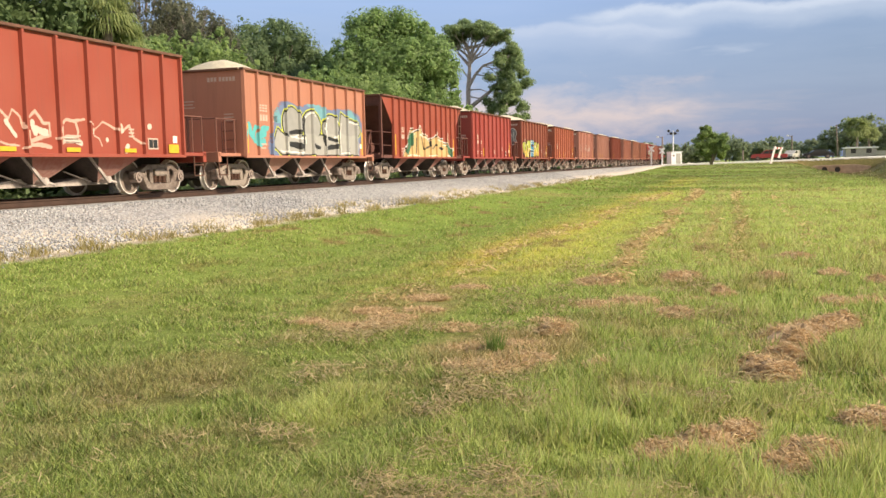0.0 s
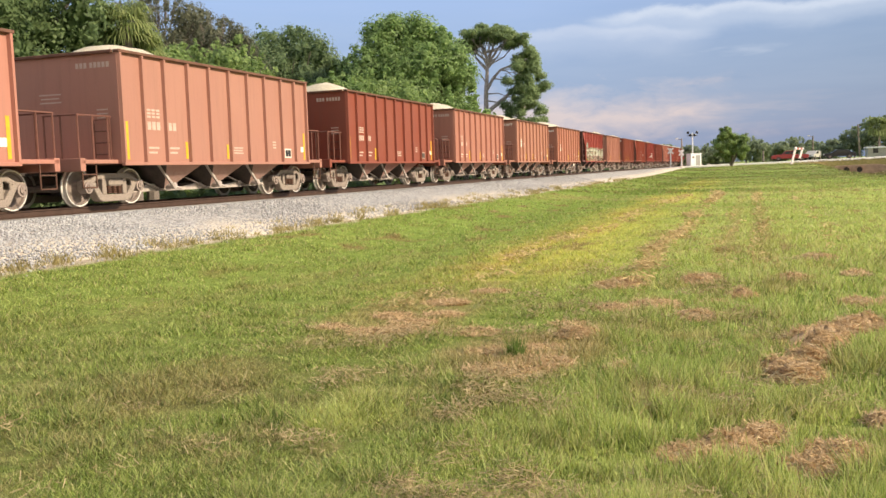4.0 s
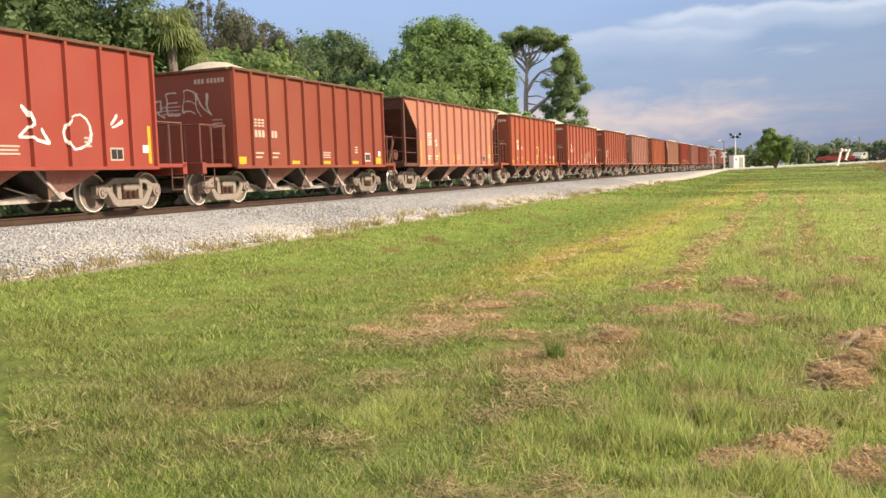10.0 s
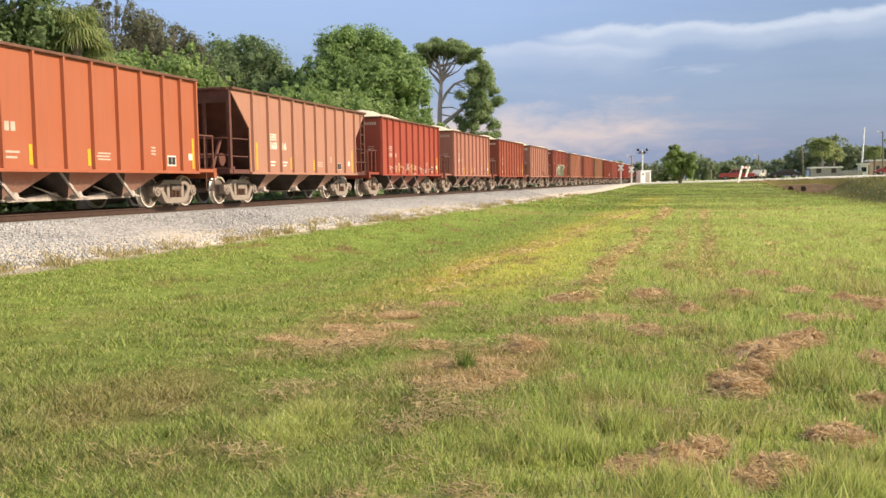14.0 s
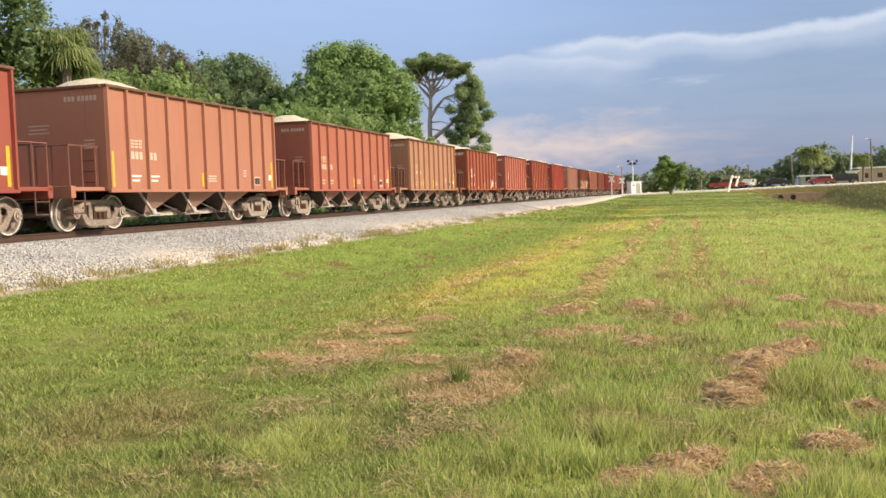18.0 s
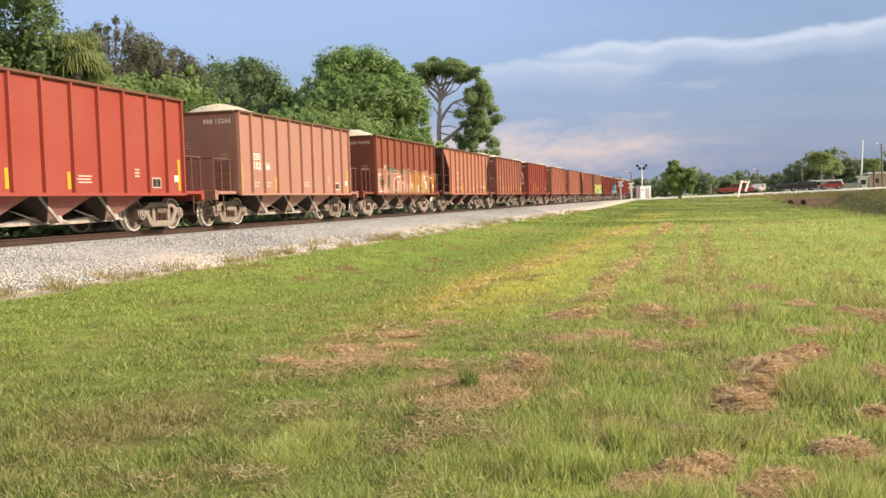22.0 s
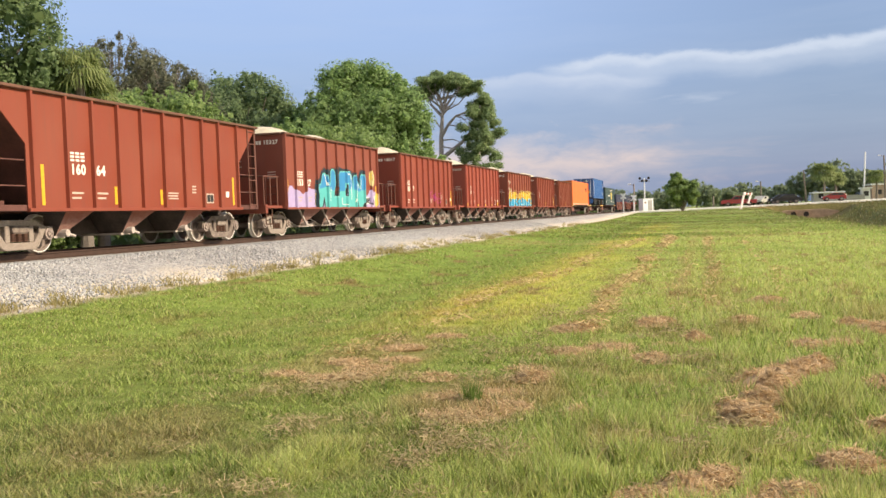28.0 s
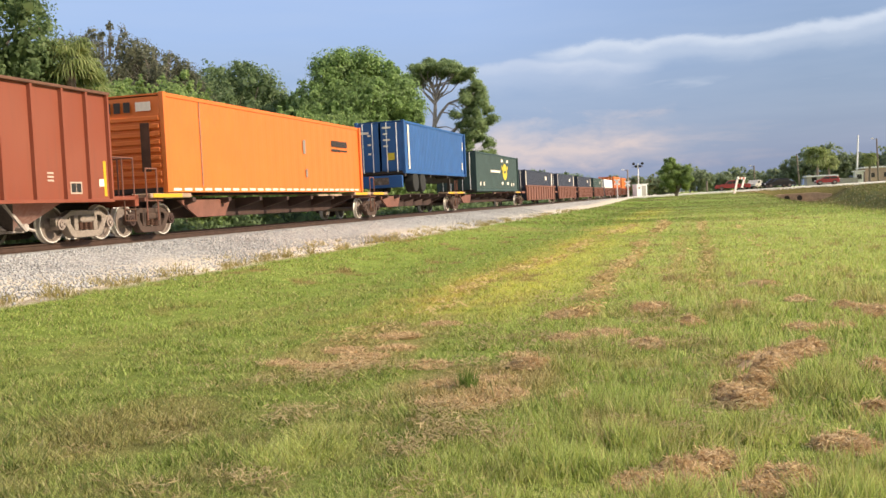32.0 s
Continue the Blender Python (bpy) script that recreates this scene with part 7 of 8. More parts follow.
    palm(61, 20.5, 172, 5.4, 2.3, "broad yellow-green palm by the houses", 70, leaf=0.06)
    palm(62, 22.6, 174, 4.4, 1.9, "broad yellow-green palm by the houses", 52, leaf=0.06)
    palm(63, 28.3, 168.5, 4.2, 1.5, "small yellow-green palm by the houses", 46, leaf=0.06)


# ---------------------------------------------------------------- the crossing and the road
def road_z(x):
    return 1.20 + 0.017 * max(-30, min(60, x))


def build_road():
    M["tan"] = plain("tan_concrete", (0.59, 0.41, 0.28), 0.9, 0, 0.35, 1.5)
    xs = [-11.2 + 2.2 * i for i in range(60)]
    verts, faces = [], []
    for x in xs:
        z = road_z(x)
        for y, dz in ((153.4, -0.35), (153.5, 0.0), (161.0, 0.04), (161.1, -0.35)):
            verts.append((x, y, z + dz))
    for i in range(len(xs) - 1):
        for j in range(3):
            faces.append((4 * i + j, 4 * i + 4 + j, 4 * i + 5 + j, 4 * i + 1 + j))
    tagged(put("road", mesh_of("road", verts, faces, M["road"])), "pale sunlit road that crosses the railway", "road", kind="structure")
    # headwall of the culvert with two round mouths
    wall = new("culvert_headwall")
    tagged(wall, "low tan concrete culvert headwall with two dark pipe mouths", "culvert")
    bm = bmesh.new()
    prism_bm(bm, [(10.9, -1.5), (10.9, 0.05), (12.2, 0.40), (17.6, 0.50), (19.8, 0.2), (19.8, -1.5)], "y", 148.9, 149.3)
    put("wall", done(bm, "wall", M["tan"], 0.02), wall)
    for x in (13.4, 15.2):
        bm = bmesh.new()
        n = 20
        inner = [bm.verts.new((x + 0.40 * math.cos(6.2832 * i / n), 148.75, -0.22 + 0.40 * math.sin(6.2832 * i / n))) for i in range(n)]
        outer = [bm.verts.new((x + 0.47 * math.cos(6.2832 * i / n), 148.75, -0.22 + 0.47 * math.sin(6.2832 * i / n))) for i in range(n)]
        back = [bm.verts.new((x + 0.47 * math.cos(6.2832 * i / n), 148.95, -0.22 + 0.47 * math.sin(6.2832 * i / n))) for i in range(n)]
        for i in range(n):
            j = (i + 1) % n
            bm.faces.new((inner[i], inner[j], outer[j], outer[i]))
            bm.faces.new((outer[i], outer[j], back[j], back[i]))
        put("pipe_collar", done(bm, "pipe_collar", M["tan"]), wall)
        # a dark disc stands in for the shade inside the pipe
        bm = bmesh.new()
        rod_bm(bm, (x, 148.84, -0.22), (x, 148.92, -0.22), 0.41, 20)
        put("pipe_mouth", done(bm, "pipe_mouth", M["dark"]), wall)


def crossing_signal(x, y, height, label, heads):
    z = ground_z(x, y)
    s = put("crossing_signal", None, at=(x, y, z))
    bm = bmesh.new()
    rod_bm(bm, (0, 0, -0.1), (0, 0, height), 0.10, 10)
    rod_bm(bm, (0, 0, 0), (0, 0, 0.5), 0.17, 10)
    put("mast", done(bm, "mast", M["shedwhite"]), s)
    bm = bmesh.new()
    rod_bm(bm, (-0.95, 0, height - 0.55), (0.95, 0, height - 0.55), 0.05, 6)
    put("cross_arm", done(bm, "cross_arm", M["cast"]), s)
    for i, (dx, dz) in enumerate(heads):
        bm = bmesh.new()
        rod_bm(bm, (dx, -0.12, height + dz), (dx, 0.08, height + dz), 0.24, 14)
        rod_bm(bm, (dx, -0.34, height + dz), (dx, -0.12, height + dz), 0.17, 12)
        put("lamp_head", done(bm, "lamp_head", M["blackcar"], 0.01), s)
    return tagged(s, label, "signal")


def crossbuck(x, y, height, lean):
    z = ground_z(x, y)
    s = put("crossbuck_sign", None, at=(x, y, z))
    s.rotation_euler = (0, lean, 0)
    put("post", box_mesh("post", -0.09, 0.09, -0.09, 0.09, -0.2, height, M["shedwhite"], 0.01), s)
    red = plain("sign_red", (0.55, 0.10, 0.09), 0.5)
    for k, a in enumerate((0.8, -0.8)):
        me = box_mesh("blade", -0.62, 0.62, -0.13 - 0.03 * k, -0.10 - 0.03 * k, -0.12, 0.12, M["shedwhite"], 0.008)
        ob = put("blade", me, s, at=(0, 0, height - 0.45))
        ob.rotation_euler = (0, a, 0)
    for i in (-1, 1):
        bm = bmesh.new()
        rod_bm(bm, (i * 0.35, -0.25, height * 0.55), (i * 0.35, -0.05, height * 0.55), 0.16, 12)
        put("flasher", done(bm, "flasher", red), s)
    return tagged(s, "white railroad crossing post with crossed blades", "sign", "crossing posts")


def road_barrier(x, y):
    """A leaning white and red barrier frame on the verge."""
    z = ground_z(x, y)
    b = put("road_barrier", None, at=(x, y, z))
    red = plain("barrier_red", (0.75, 0.22, 0.18), 0.5)
    blush = plain("faded_barrier_paint", (0.92, 0.74, 0.71), 0.6)
    for i, (x0, x1, h) in enumerate(((0.0, 0.75, 2.45), (1.35, 1.9, 2.3))):
        bm = bmesh.new()
        prism_bm(bm, [(x0 - 0.15, -0.1 + 0.9 * i), (x0 + 0.15, -0.1 + 0.9 * i), (x1 + 0.15, h), (x1 - 0.15, h)], "y", -0.08, 0.08)
        put("leg", done(bm, "leg", blush, 0.01), b)
    for k in range(5):
        put("rail_piece", box_mesh("rail_piece", 0.62 + 0.28 * k, 0.90 + 0.28 * k, -0.14, -0.085, 2.05, 2.32, red if k % 2 else M["shedwhite"]), b)
    return tagged(b, "white and red striped road barrier leaning on the verge", "barrier")


def relay_shed(x, y):
    z = ground_z(x, y) - 0.05
    s = put("relay_cabinet", None, at=(x, y, z))
    put("wall", box_mesh("wall", -0.95, 0.95, -0.9, 0.9, 0.1, 2.3, M["shedwhite"], 0.02), s)
    put("roof", box_mesh("roof", -1.05, 1.05, -1.0, 1.0, 2.302, 2.42, M["shedwhite"], 0.03), s)
    put("base", box_mesh("base", -1.1, 1.1, -1.05, 1.05, -0.2, 0.098, M["concrete"], 0.02), s)
    put("door", box_mesh("door", -0.05, 0.72, -0.94, -0.902, 0.2, 2.1, M["concrete"], 0.01), s)
    put("vent", box_mesh("vent", -0.7, -0.35, -0.93, -0.902, 1.6, 1.9, M["cast"]), s)
    return tagged(s, "small white metal relay cabinet by the crossing", "cabinet")


def vehicle(x, y, name, mat, profile, length, label, face=0.0, glass=((0, 0, 0, 0),)):
    """A road vehicle from a side outline (along x, up z), with windows, wheels, lamps and bumpers."""
    v = put(name, None, at=(x, y, road_z(x) + 0.02))
    v.rotation_euler = (0, 0, face)
    bm = bmesh.new()
    prism_bm(bm, profile, "y", -0.86, 0.86)
    put("body", done(bm, "body", mat, 0.05), v)
    for i, pts in enumerate(glass):
        bm = bmesh.new()
        prism_bm(bm, pts, "y", -0.875, 0.875)
        put("side_window", done(bm, "side_window", M["glass"]), v)
    for wx in (-length * 0.31, length * 0.30):
        for s in (-1, 1):
            bm = bmesh.new()
            rod_bm(bm, (wx, s * 0.70, 0.34), (wx, s * 0.90, 0.34), 0.34, 18)
            wheel = put("wheel", done(bm, "wheel", M["rubber"], 0.02), v)
            bm = bmesh.new()
            rod_bm(bm, (wx, s * 0.89, 0.34), (wx, s * 0.915, 0.34), 0.2, 12)
            put("hub", done(bm, "hub", M["cast"]), wheel)
    for s in (-0.6, 0.6):
        put("headlight", box_mesh("headlight", -length / 2 - 0.01, -length / 2 + 0.06, s - 0.18, s + 0.18, 0.62, 0.78, M["shedwhite"]), v)
        put("tail_light", box_mesh("tail_light", length / 2 - 0.06, length / 2 + 0.01, s - 0.14, s + 0.14, 0.66, 0.86, M["redcar"]), v)
    put("bumper", box_mesh("bumper", -length / 2 - 0.06, -length / 2 + 0.1, -0.84, 0.84, 0.34, 0.52, M["rubber"], 0.03), v)
    put("bumper", box_mesh("bumper", length / 2 - 0.1, length / 2 + 0.06, -0.84, 0.84, 0.34, 0.52, M["rubber"], 0.03), v)
    return tagged(v, label, "car")


def utility_pole(x, y, h, mat, label, lean=0.0, lamp=False):
    p = put("utility_pole", None, at=(x, y, ground_z(x, y)))
    p.rotation_euler = (0, lean, 0)
    bm = bmesh.new()
    rod_bm(bm, (0, 0, -0.3), (0, 0, h), 0.16, 9, 0.11)
    put("pole", done(bm, "pole", mat), p)
    if lamp:
        bm = bmesh.new()
        rod_bm(bm, (0, 0, h - 0.2), (-0.7, -0.3, h), 0.04, 6)
        put("bracket", done(bm, "bracket", M["cast"]), p)
        put("lamp_head", box_mesh("lamp_head", -0.95, -0.55, -0.45, -0.2, h - 0.08, h + 0.12, M["shedwhite"], 0.03), p)
    return tagged(p, label, "pole", "poles beyond the road")


def house(x0, x1, y0, y1, height, mat, label, roof_mat):
    h = put("low_building", None, at=((x0 + x1) / 2, (y0 + y1) / 2, ground_z((x0 + x1) / 2, y0)))
    w, d = (x1 - x0) / 2, (y1 - y0) / 2
    put("wall", box_mesh("wall", -w, w, -d, d, -0.3, height - 0.2, mat, 0.02), h)
    put("roof", box_mesh("roof", -w - 0.25, w + 0.25, -d - 0.25, d + 0.25, height - 0.198, height + 0.06, roof_mat, 0.03), h)
    for i in range(max(1, int(w))):
        cx = -w + (i + 0.5) * 2 * w / max(1, int(w))
        put("window", box_mesh("window", cx - 0.4, cx + 0.4, -d - 0.03, -d - 0.004, 0.9, 1.7, M["glass"]), h)
    return tagged(h, label, "building")


DRIVEN = {}                 # road vehicles that move
HATCH_AT, ESTATE_AT = (20.1, 156.6), (12.6, 159.4)


def build_crossing():
    crossing_signal(-9.6, 165, 6.0, "white crossing signal mast with dark lamp heads", ((-0.75, 0.0), (-0.35, -0.45), (0.35, -0.45), (0.75, 0.0)))
    relay_shed(-9.3, 163).rotation_euler = (0, 0, 0.5)
    crossbuck(-12.1, 150, 3.3, 0.0)
    crossbuck(-11.0, 158, 3.0, 0.0)
    thin = utility_pole(-11.0, 159, 4.9, M["cast"], "thin grey lamp pole by the crossing", 0.0, True)
    road_barrier(5.4, 140).rotation_euler = (0, 0, 0.6)
    pick = [(-2.75, 0.42), (2.75, 0.42), (2.78, 1.02), (0.75, 1.05), (0.62, 1.62), (-0.55, 1.66), (-1.2, 1.10), (-2.6, 0.98), (-2.78, 0.75)]
    vehicle(5.8, 156.6, "pickup_truck", M["redcar"], pick, 5.5, "red pickup truck standing on the road", 0.0, (((-1.02, 1.1), (-0.48, 1.55), (-0.02, 1.56), (-0.02, 1.1)), ((0.06, 1.1), (0.06, 1.56), (0.52, 1.55), (0.62, 1.1))))
    sedan = [(-2.3, 0.38), (2.3, 0.38), (2.34, 0.85), (1.75, 0.98), (1.05, 1.40), (-0.45, 1.44), (-1.2, 0.98), (-2.2, 0.82)]
    vehicle(13.1, 156.6, "sedan", M["blackcar"], sedan, 4.6, "black saloon car standing on the road", 0.0, (((-1.0, 0.98), (-0.42, 1.37), (0.25, 1.37), (0.25, 0.98)), ((0.32, 0.98), (0.32, 1.37), (1.0, 1.34), (1.5, 0.98))))
    hatch = [(-2.0, 0.4), (2.0, 0.4), (2.04, 1.0), (1.7, 1.5), (-0.2, 1.55), (-1.1, 1.05), (-1.95, 0.9)]
    small = [(0.87 * a, 0.87 * b) for a, b in hatch]
    panes = (((-0.78, 0.93), (-0.17, 1.27), (0.35, 1.27), (0.35, 0.93)), ((0.43, 0.93), (0.43, 1.27), (1.35, 1.24), (1.5, 0.93)))
    DRIVEN["hatchback"] = vehicle(HATCH_AT[0], HATCH_AT[1], "hatchback", M["redcar"], small, 3.5, "dark red hatchback that draws up behind a black saloon", 0.0, panes)
    wagon = [(-2.2, 0.4), (2.2, 0.4), (2.24, 1.0), (2.0, 1.52), (-0.5, 1.56), (-1.3, 1.05), (-2.15, 0.92)]
    DRIVEN["estate_car"] = vehicle(ESTATE_AT[0], ESTATE_AT[1], "estate_car", M["blackcar"], wagon, 4.4, "black estate car rolling along the far lane", 0.0, (((-1.1, 1.05), (-0.5, 1.47), (0.3, 1.47), (0.3, 1.05)), ((0.4, 1.05), (0.4, 1.47), (1.8, 1.43), (2.0, 1.05))))
    vehicle(9.9, 169, "small_van", M["concrete"], hatch, 4.0, "pale small van parked beyond the road", 1.2, (((-0.9, 1.05), (-0.2, 1.46), (0.4, 1.46), (0.4, 1.05)),))
    utility_pole(27.3, 175, 8.6, M["shedwhite"], "pale leaning utility pole", 0.05, False)
    utility_pole(29.6, 168, 7.5, M["bark"], "brown utility pole with a street lamp", -0.02, True)
    utility_pole(17.4, 170, 5.9, M["bark"], "brown leaning utility pole", -0.06)
    utility_pole(1.9, 162, 2.2, M["bark"], "short wooden post by the road", 0.0)
    utility_pole(10.6, 180, 4.6, M["bark"], "brown utility pole with a street lamp", 0.0, True)
    pink = plain("beige_stucco", (0.55, 0.42, 0.36), 0.9, 0, 0.1, 2)
    house(28.2, 44, 172, 180, 2.7, pink, "low beige stucco building with a pale roof edge", M["shedwhite"])
    house(26.3, 27.6, 170, 172, 2.3, M["shedwhite"], "small white shed beside a beige building", M["shedwhite"])
    house(18.6, 23.4, 170, 174, 1.9, M["concrete"], "low grey carport with a flat white roof", M["shedwhite"])
    f = put("board_fence", None, at=(0, 0, 0))
    tagged(f, "grey weathered board fence by the road", "fence")
    board = box_mesh("board", -0.14, 0.14, -0.02, 0.02, 0, 1.25, M["concrete"], 0.006)
    for i in range(11):
        x = 23.4 + 0.31 * i
        put("board", board, f, at=(x, 169.5, ground_z(x, 169.5) - 0.05))


build_trees()
build_road()
build_crossing()


# ---------------------------------------------------------------- grass blades, hay and weeds
# heaps and thin mats of cut grass: x, y, half width, height
HEAP_AT = ((0.50, 8.32, 0.27, 0.13), (0.62, 8.75, 0.22, 0.10), (0.82, 9.08, 0.20, 0.09), (0.98, 9.40, 0.22, 0.11), (0.42, 7.68, 0.18, 0.09), (0.30, 7.05, 0.20, 0.13), (0.20, 7.35, 0.15, 0.09), (0.82, 5.87, 0.18, 0.07),
           (-0.12, 5.25, 0.20, 0.08), (0.05, 5.5, 0.15, 0.06), (0.45, 5.22, 0.18, 0.06), (0.30, 5.0, 0.15, 0.05), (-0.35, 5.06, 0.16, 0.05))
HEAP_FAR = ((2.08, 11.96, 0.27, 0.09), (-0.11, 11.21, 0.16, 0.09), (-0.64, 12.76, 0.29, 0.09), (-0.96, 7.0, 0.11, 0.06), (-1.56, 8.56, 0.19, 0.08), (-1.67, 12.24, 0.3, 0.07), (1.0, 15.57, 0.3, 0.08), (1.43, 8.37, 0.17, 0.07), (1.19, 6.88, 0.16, 0.06),
            (-0.57, 9.80, 0.23, 0.06), (-1.02, 10.47, 0.28, 0.06), (-1.45, 10.14, 0.22, 0.05), (0.52, 12.9, 0.2, 0.06), (1.09, 10.81, 0.2, 0.06))
HEAPS = [(x, y, w, w * (0.95 if y < 8 else 1.15), h, int(w * h * 45000 + 350)) for x, y, w, h in HEAP_AT + HEAP_FAR]
# small scattered ones towards the ditch
scatter = random.Random(17)
HEAPS += [(scatter.uniform(1.25, 2.3), scatter.uniform(7.5, 13.8), scatter.uniform(0.13, 0.2), scatter.uniform(0.14, 0.25), scatter.uniform(0.04, 0.07), 700) for _ in range(7)]
MAT_AT = ((-1.82, 6.85, 0.36), (-1.62, 7.2, 0.28), (-2.1, 7.5, 0.25), (-1.75, 7.75, 0.3), (-3.62, 8.23, 0.26), (-3.36, 8.88, 0.28), (-3.22, 9.48, 0.24), (-3.3, 8.45, 0.3), (-2.6, 8.5, 0.3), (-0.37, 10.73, 0.22), (-4.1, 8.45, 0.2), (-3.75, 9.3, 0.26), (-3.5, 10.4, 0.3), (-3.25, 11.5, 0.28), (-1.75, 9.0, 0.22))
MATS = [(x, y, w, w * 0.8, 0.028, int(w * w * 9000 + 250)) for x, y, w in MAT_AT]
# windrows left along the mower's way: x, its drift, first and last y, half width, straws
WINDROWS = ((-1.60, 0.003, 11.5, 50.0, 0.15, 5200), (0.18, 0.004, 14.5, 48.0, 0.12, 1000), (-0.42, -0.002, 14.0, 34.0, 0.10, 400), (-3.95, 0.026, 9.5, 46.0, 0.20, 2600), (1.5, 0.01, 16.0, 40.0, 0.14, 500))


def wedge(r, n, near, far, a0=-47.0, a1=13.0):
    """Places on the field before the camera's spot, thinning out with distance."""
    d = near * (far / near) ** r.rand(n)
    a = np.radians(r.uniform(a0, a1, n))
    return d * np.sin(a), d * np.cos(a), d


def heights(x, y):
    return np.array([ground_z(float(a), float(b)) for a, b in zip(x, y)])


def waves(x, y, size, seed):
    """Smooth uneven drifts from -1 to 1, about size metres across."""
    q = np.random.RandomState(seed)
    out = np.zeros(len(x))
    for k in range(7):
        a, f, p = q.uniform(0, 6.283), 3.6 / size * q.uniform(0.6, 1.7), q.uniform(0, 6.283)
        out += np.sin(f * (np.cos(a) * x + np.sin(a) * y) + p)
    return np.clip(out / 3.2, -1, 1)


def build_grass():
    r = np.random.RandomState(5)
    x, y, d = wedge(r, 880000, 3.0, 80.0)
    edge = FOOT_X + 0.35 + 0.45 * waves(x, y, 1.6, 40) + 0.40 * waves(x, y, 0.5, 41)
    ok = (x > edge) & (r.rand(len(x)) > np.clip((d - 12) / 55, 0, 1) ** 0.6)
    for hx, hy, rx, ry, _, _ in HEAPS:
        ok &= ((x - hx) / (rx * 1.05)) ** 2 + ((y - hy + 0.09) / (ry * 1.05 + 0.09)) ** 2 > 1
    for hx, hy, rx, ry, _, _ in MATS:
        ok &= (((x - hx) / rx) ** 2 + ((y - hy) / ry) ** 2 > 1) | (r.rand(len(x)) < 0.62)
    # thinner where the cuttings lie
    x, y, d = x[ok], y[ok], d[ok]
    n = len(x)
    lump = 0.5 + 0.28 * waves(x, y, 1.3, 1) + 0.3 * waves(x, y, 0.45, 2)
    bare = waves(x, y, 0.7, 3) + 0.5 * waves(x, y, 0.25, 4)
    keep = r.rand(n) > np.clip(bare * 1.1 - 0.25, 0, 0.75)
    x, y, d, lump = x[keep], y[keep], d[keep], lump[keep]
    n = len(x)
    rank = 1 / (1 + np.exp(-(x + 1.4) * 3)) * np.clip(1.25 - y / 26, 0.3, 1)
    tall = np.maximum(0.3, 0.7 + 0.75 * rank + (1.1 + 1.1 * rank) * (lump - 0.5))
    # a tall soft clump, low stubble where the sward is dead, and single stalks that stand out
    tall += 0.8 * np.clip(1.3 - np.hypot((x + 2.48) / 0.32, (y - 5.5) / 0.5), 0, 1)
    tall *= 1 - 0.35 * np.clip(1.3 - np.hypot((x + 3.6) / 0.85, (y - 9.5) / 2.1), 0, 1)
    h = 0.062 * tall * r.uniform(0.4, 1.5, n) * (1 + d * 0.006) * np.where(r.rand(n) < 0.04, 1.6, 1.0)
    w = 0.0021 * (1 + d / 4.5) * r.uniform(0.6, 1.5, n)
    a = r.uniform(0, 6.283, n)
    lean = r.uniform(0.2, 1.5, n) * h * (1 - 0.4 * rank)
    la = r.uniform(0, 6.283, n)
    z = heights(x, y) - 0.01
    base = np.stack([x, y, z], 1)
    side = np.stack([np.cos(a) * w, np.sin(a) * w, np.zeros(n)], 1)
    bend = np.stack([np.cos(la) * lean, np.sin(la) * lean, h], 1)
    tri = np.stack([base - side, base + side, base + bend], 1)
    ob = put("grass_blades", quick_mesh("grass_blades", tri, 3, M["blade"]))
    tagged(ob, "short mown grass blades, green to yellowed, thick on the field", "grass", kind="stuff")


def build_far_grass():
    """Coarser tufts from the middle of the field to the road."""
    r = np.random.RandomState(77)
    n = 70000
    y = 48 * (152 / 48) ** r.rand(n)
    x = -10.0 + (26.0 + 0.12 * y) * r.rand(n) ** 0.9
    keep = waves(x, y * 0.5, 4.0, 71) + 0.8 * waves(x, y, 1.5, 72) + r.normal(0, 0.5, n) > -0.1
    keep &= (x < 10.4) | (np.abs(y - 149) > 1.5)
    x, y = x[keep], y[keep]
    n = len(x)
    h = r.uniform(0.05, 0.14, n) * (1 + (x > 9) * r.uniform(0, 1.6, n))
    w = 0.012 + 0.00045 * y
    z = heights(x, y) - 0.02
    base = np.stack([x, y, z], 1)
    side = np.stack([w, 0.3 * w * r.normal(size=n), np.zeros(n)], 1)
    bend = np.stack([r.normal(0, 0.4, n) * h, r.normal(0, 0.4, n) * h, h], 1)
    ob = put("far_grass", quick_mesh("far_grass", np.stack([base - side, base + side, base + bend], 1), 3, M["blade"]))
    tagged(ob, "rough grass tufts on the far field", "grass", kind="stuff")


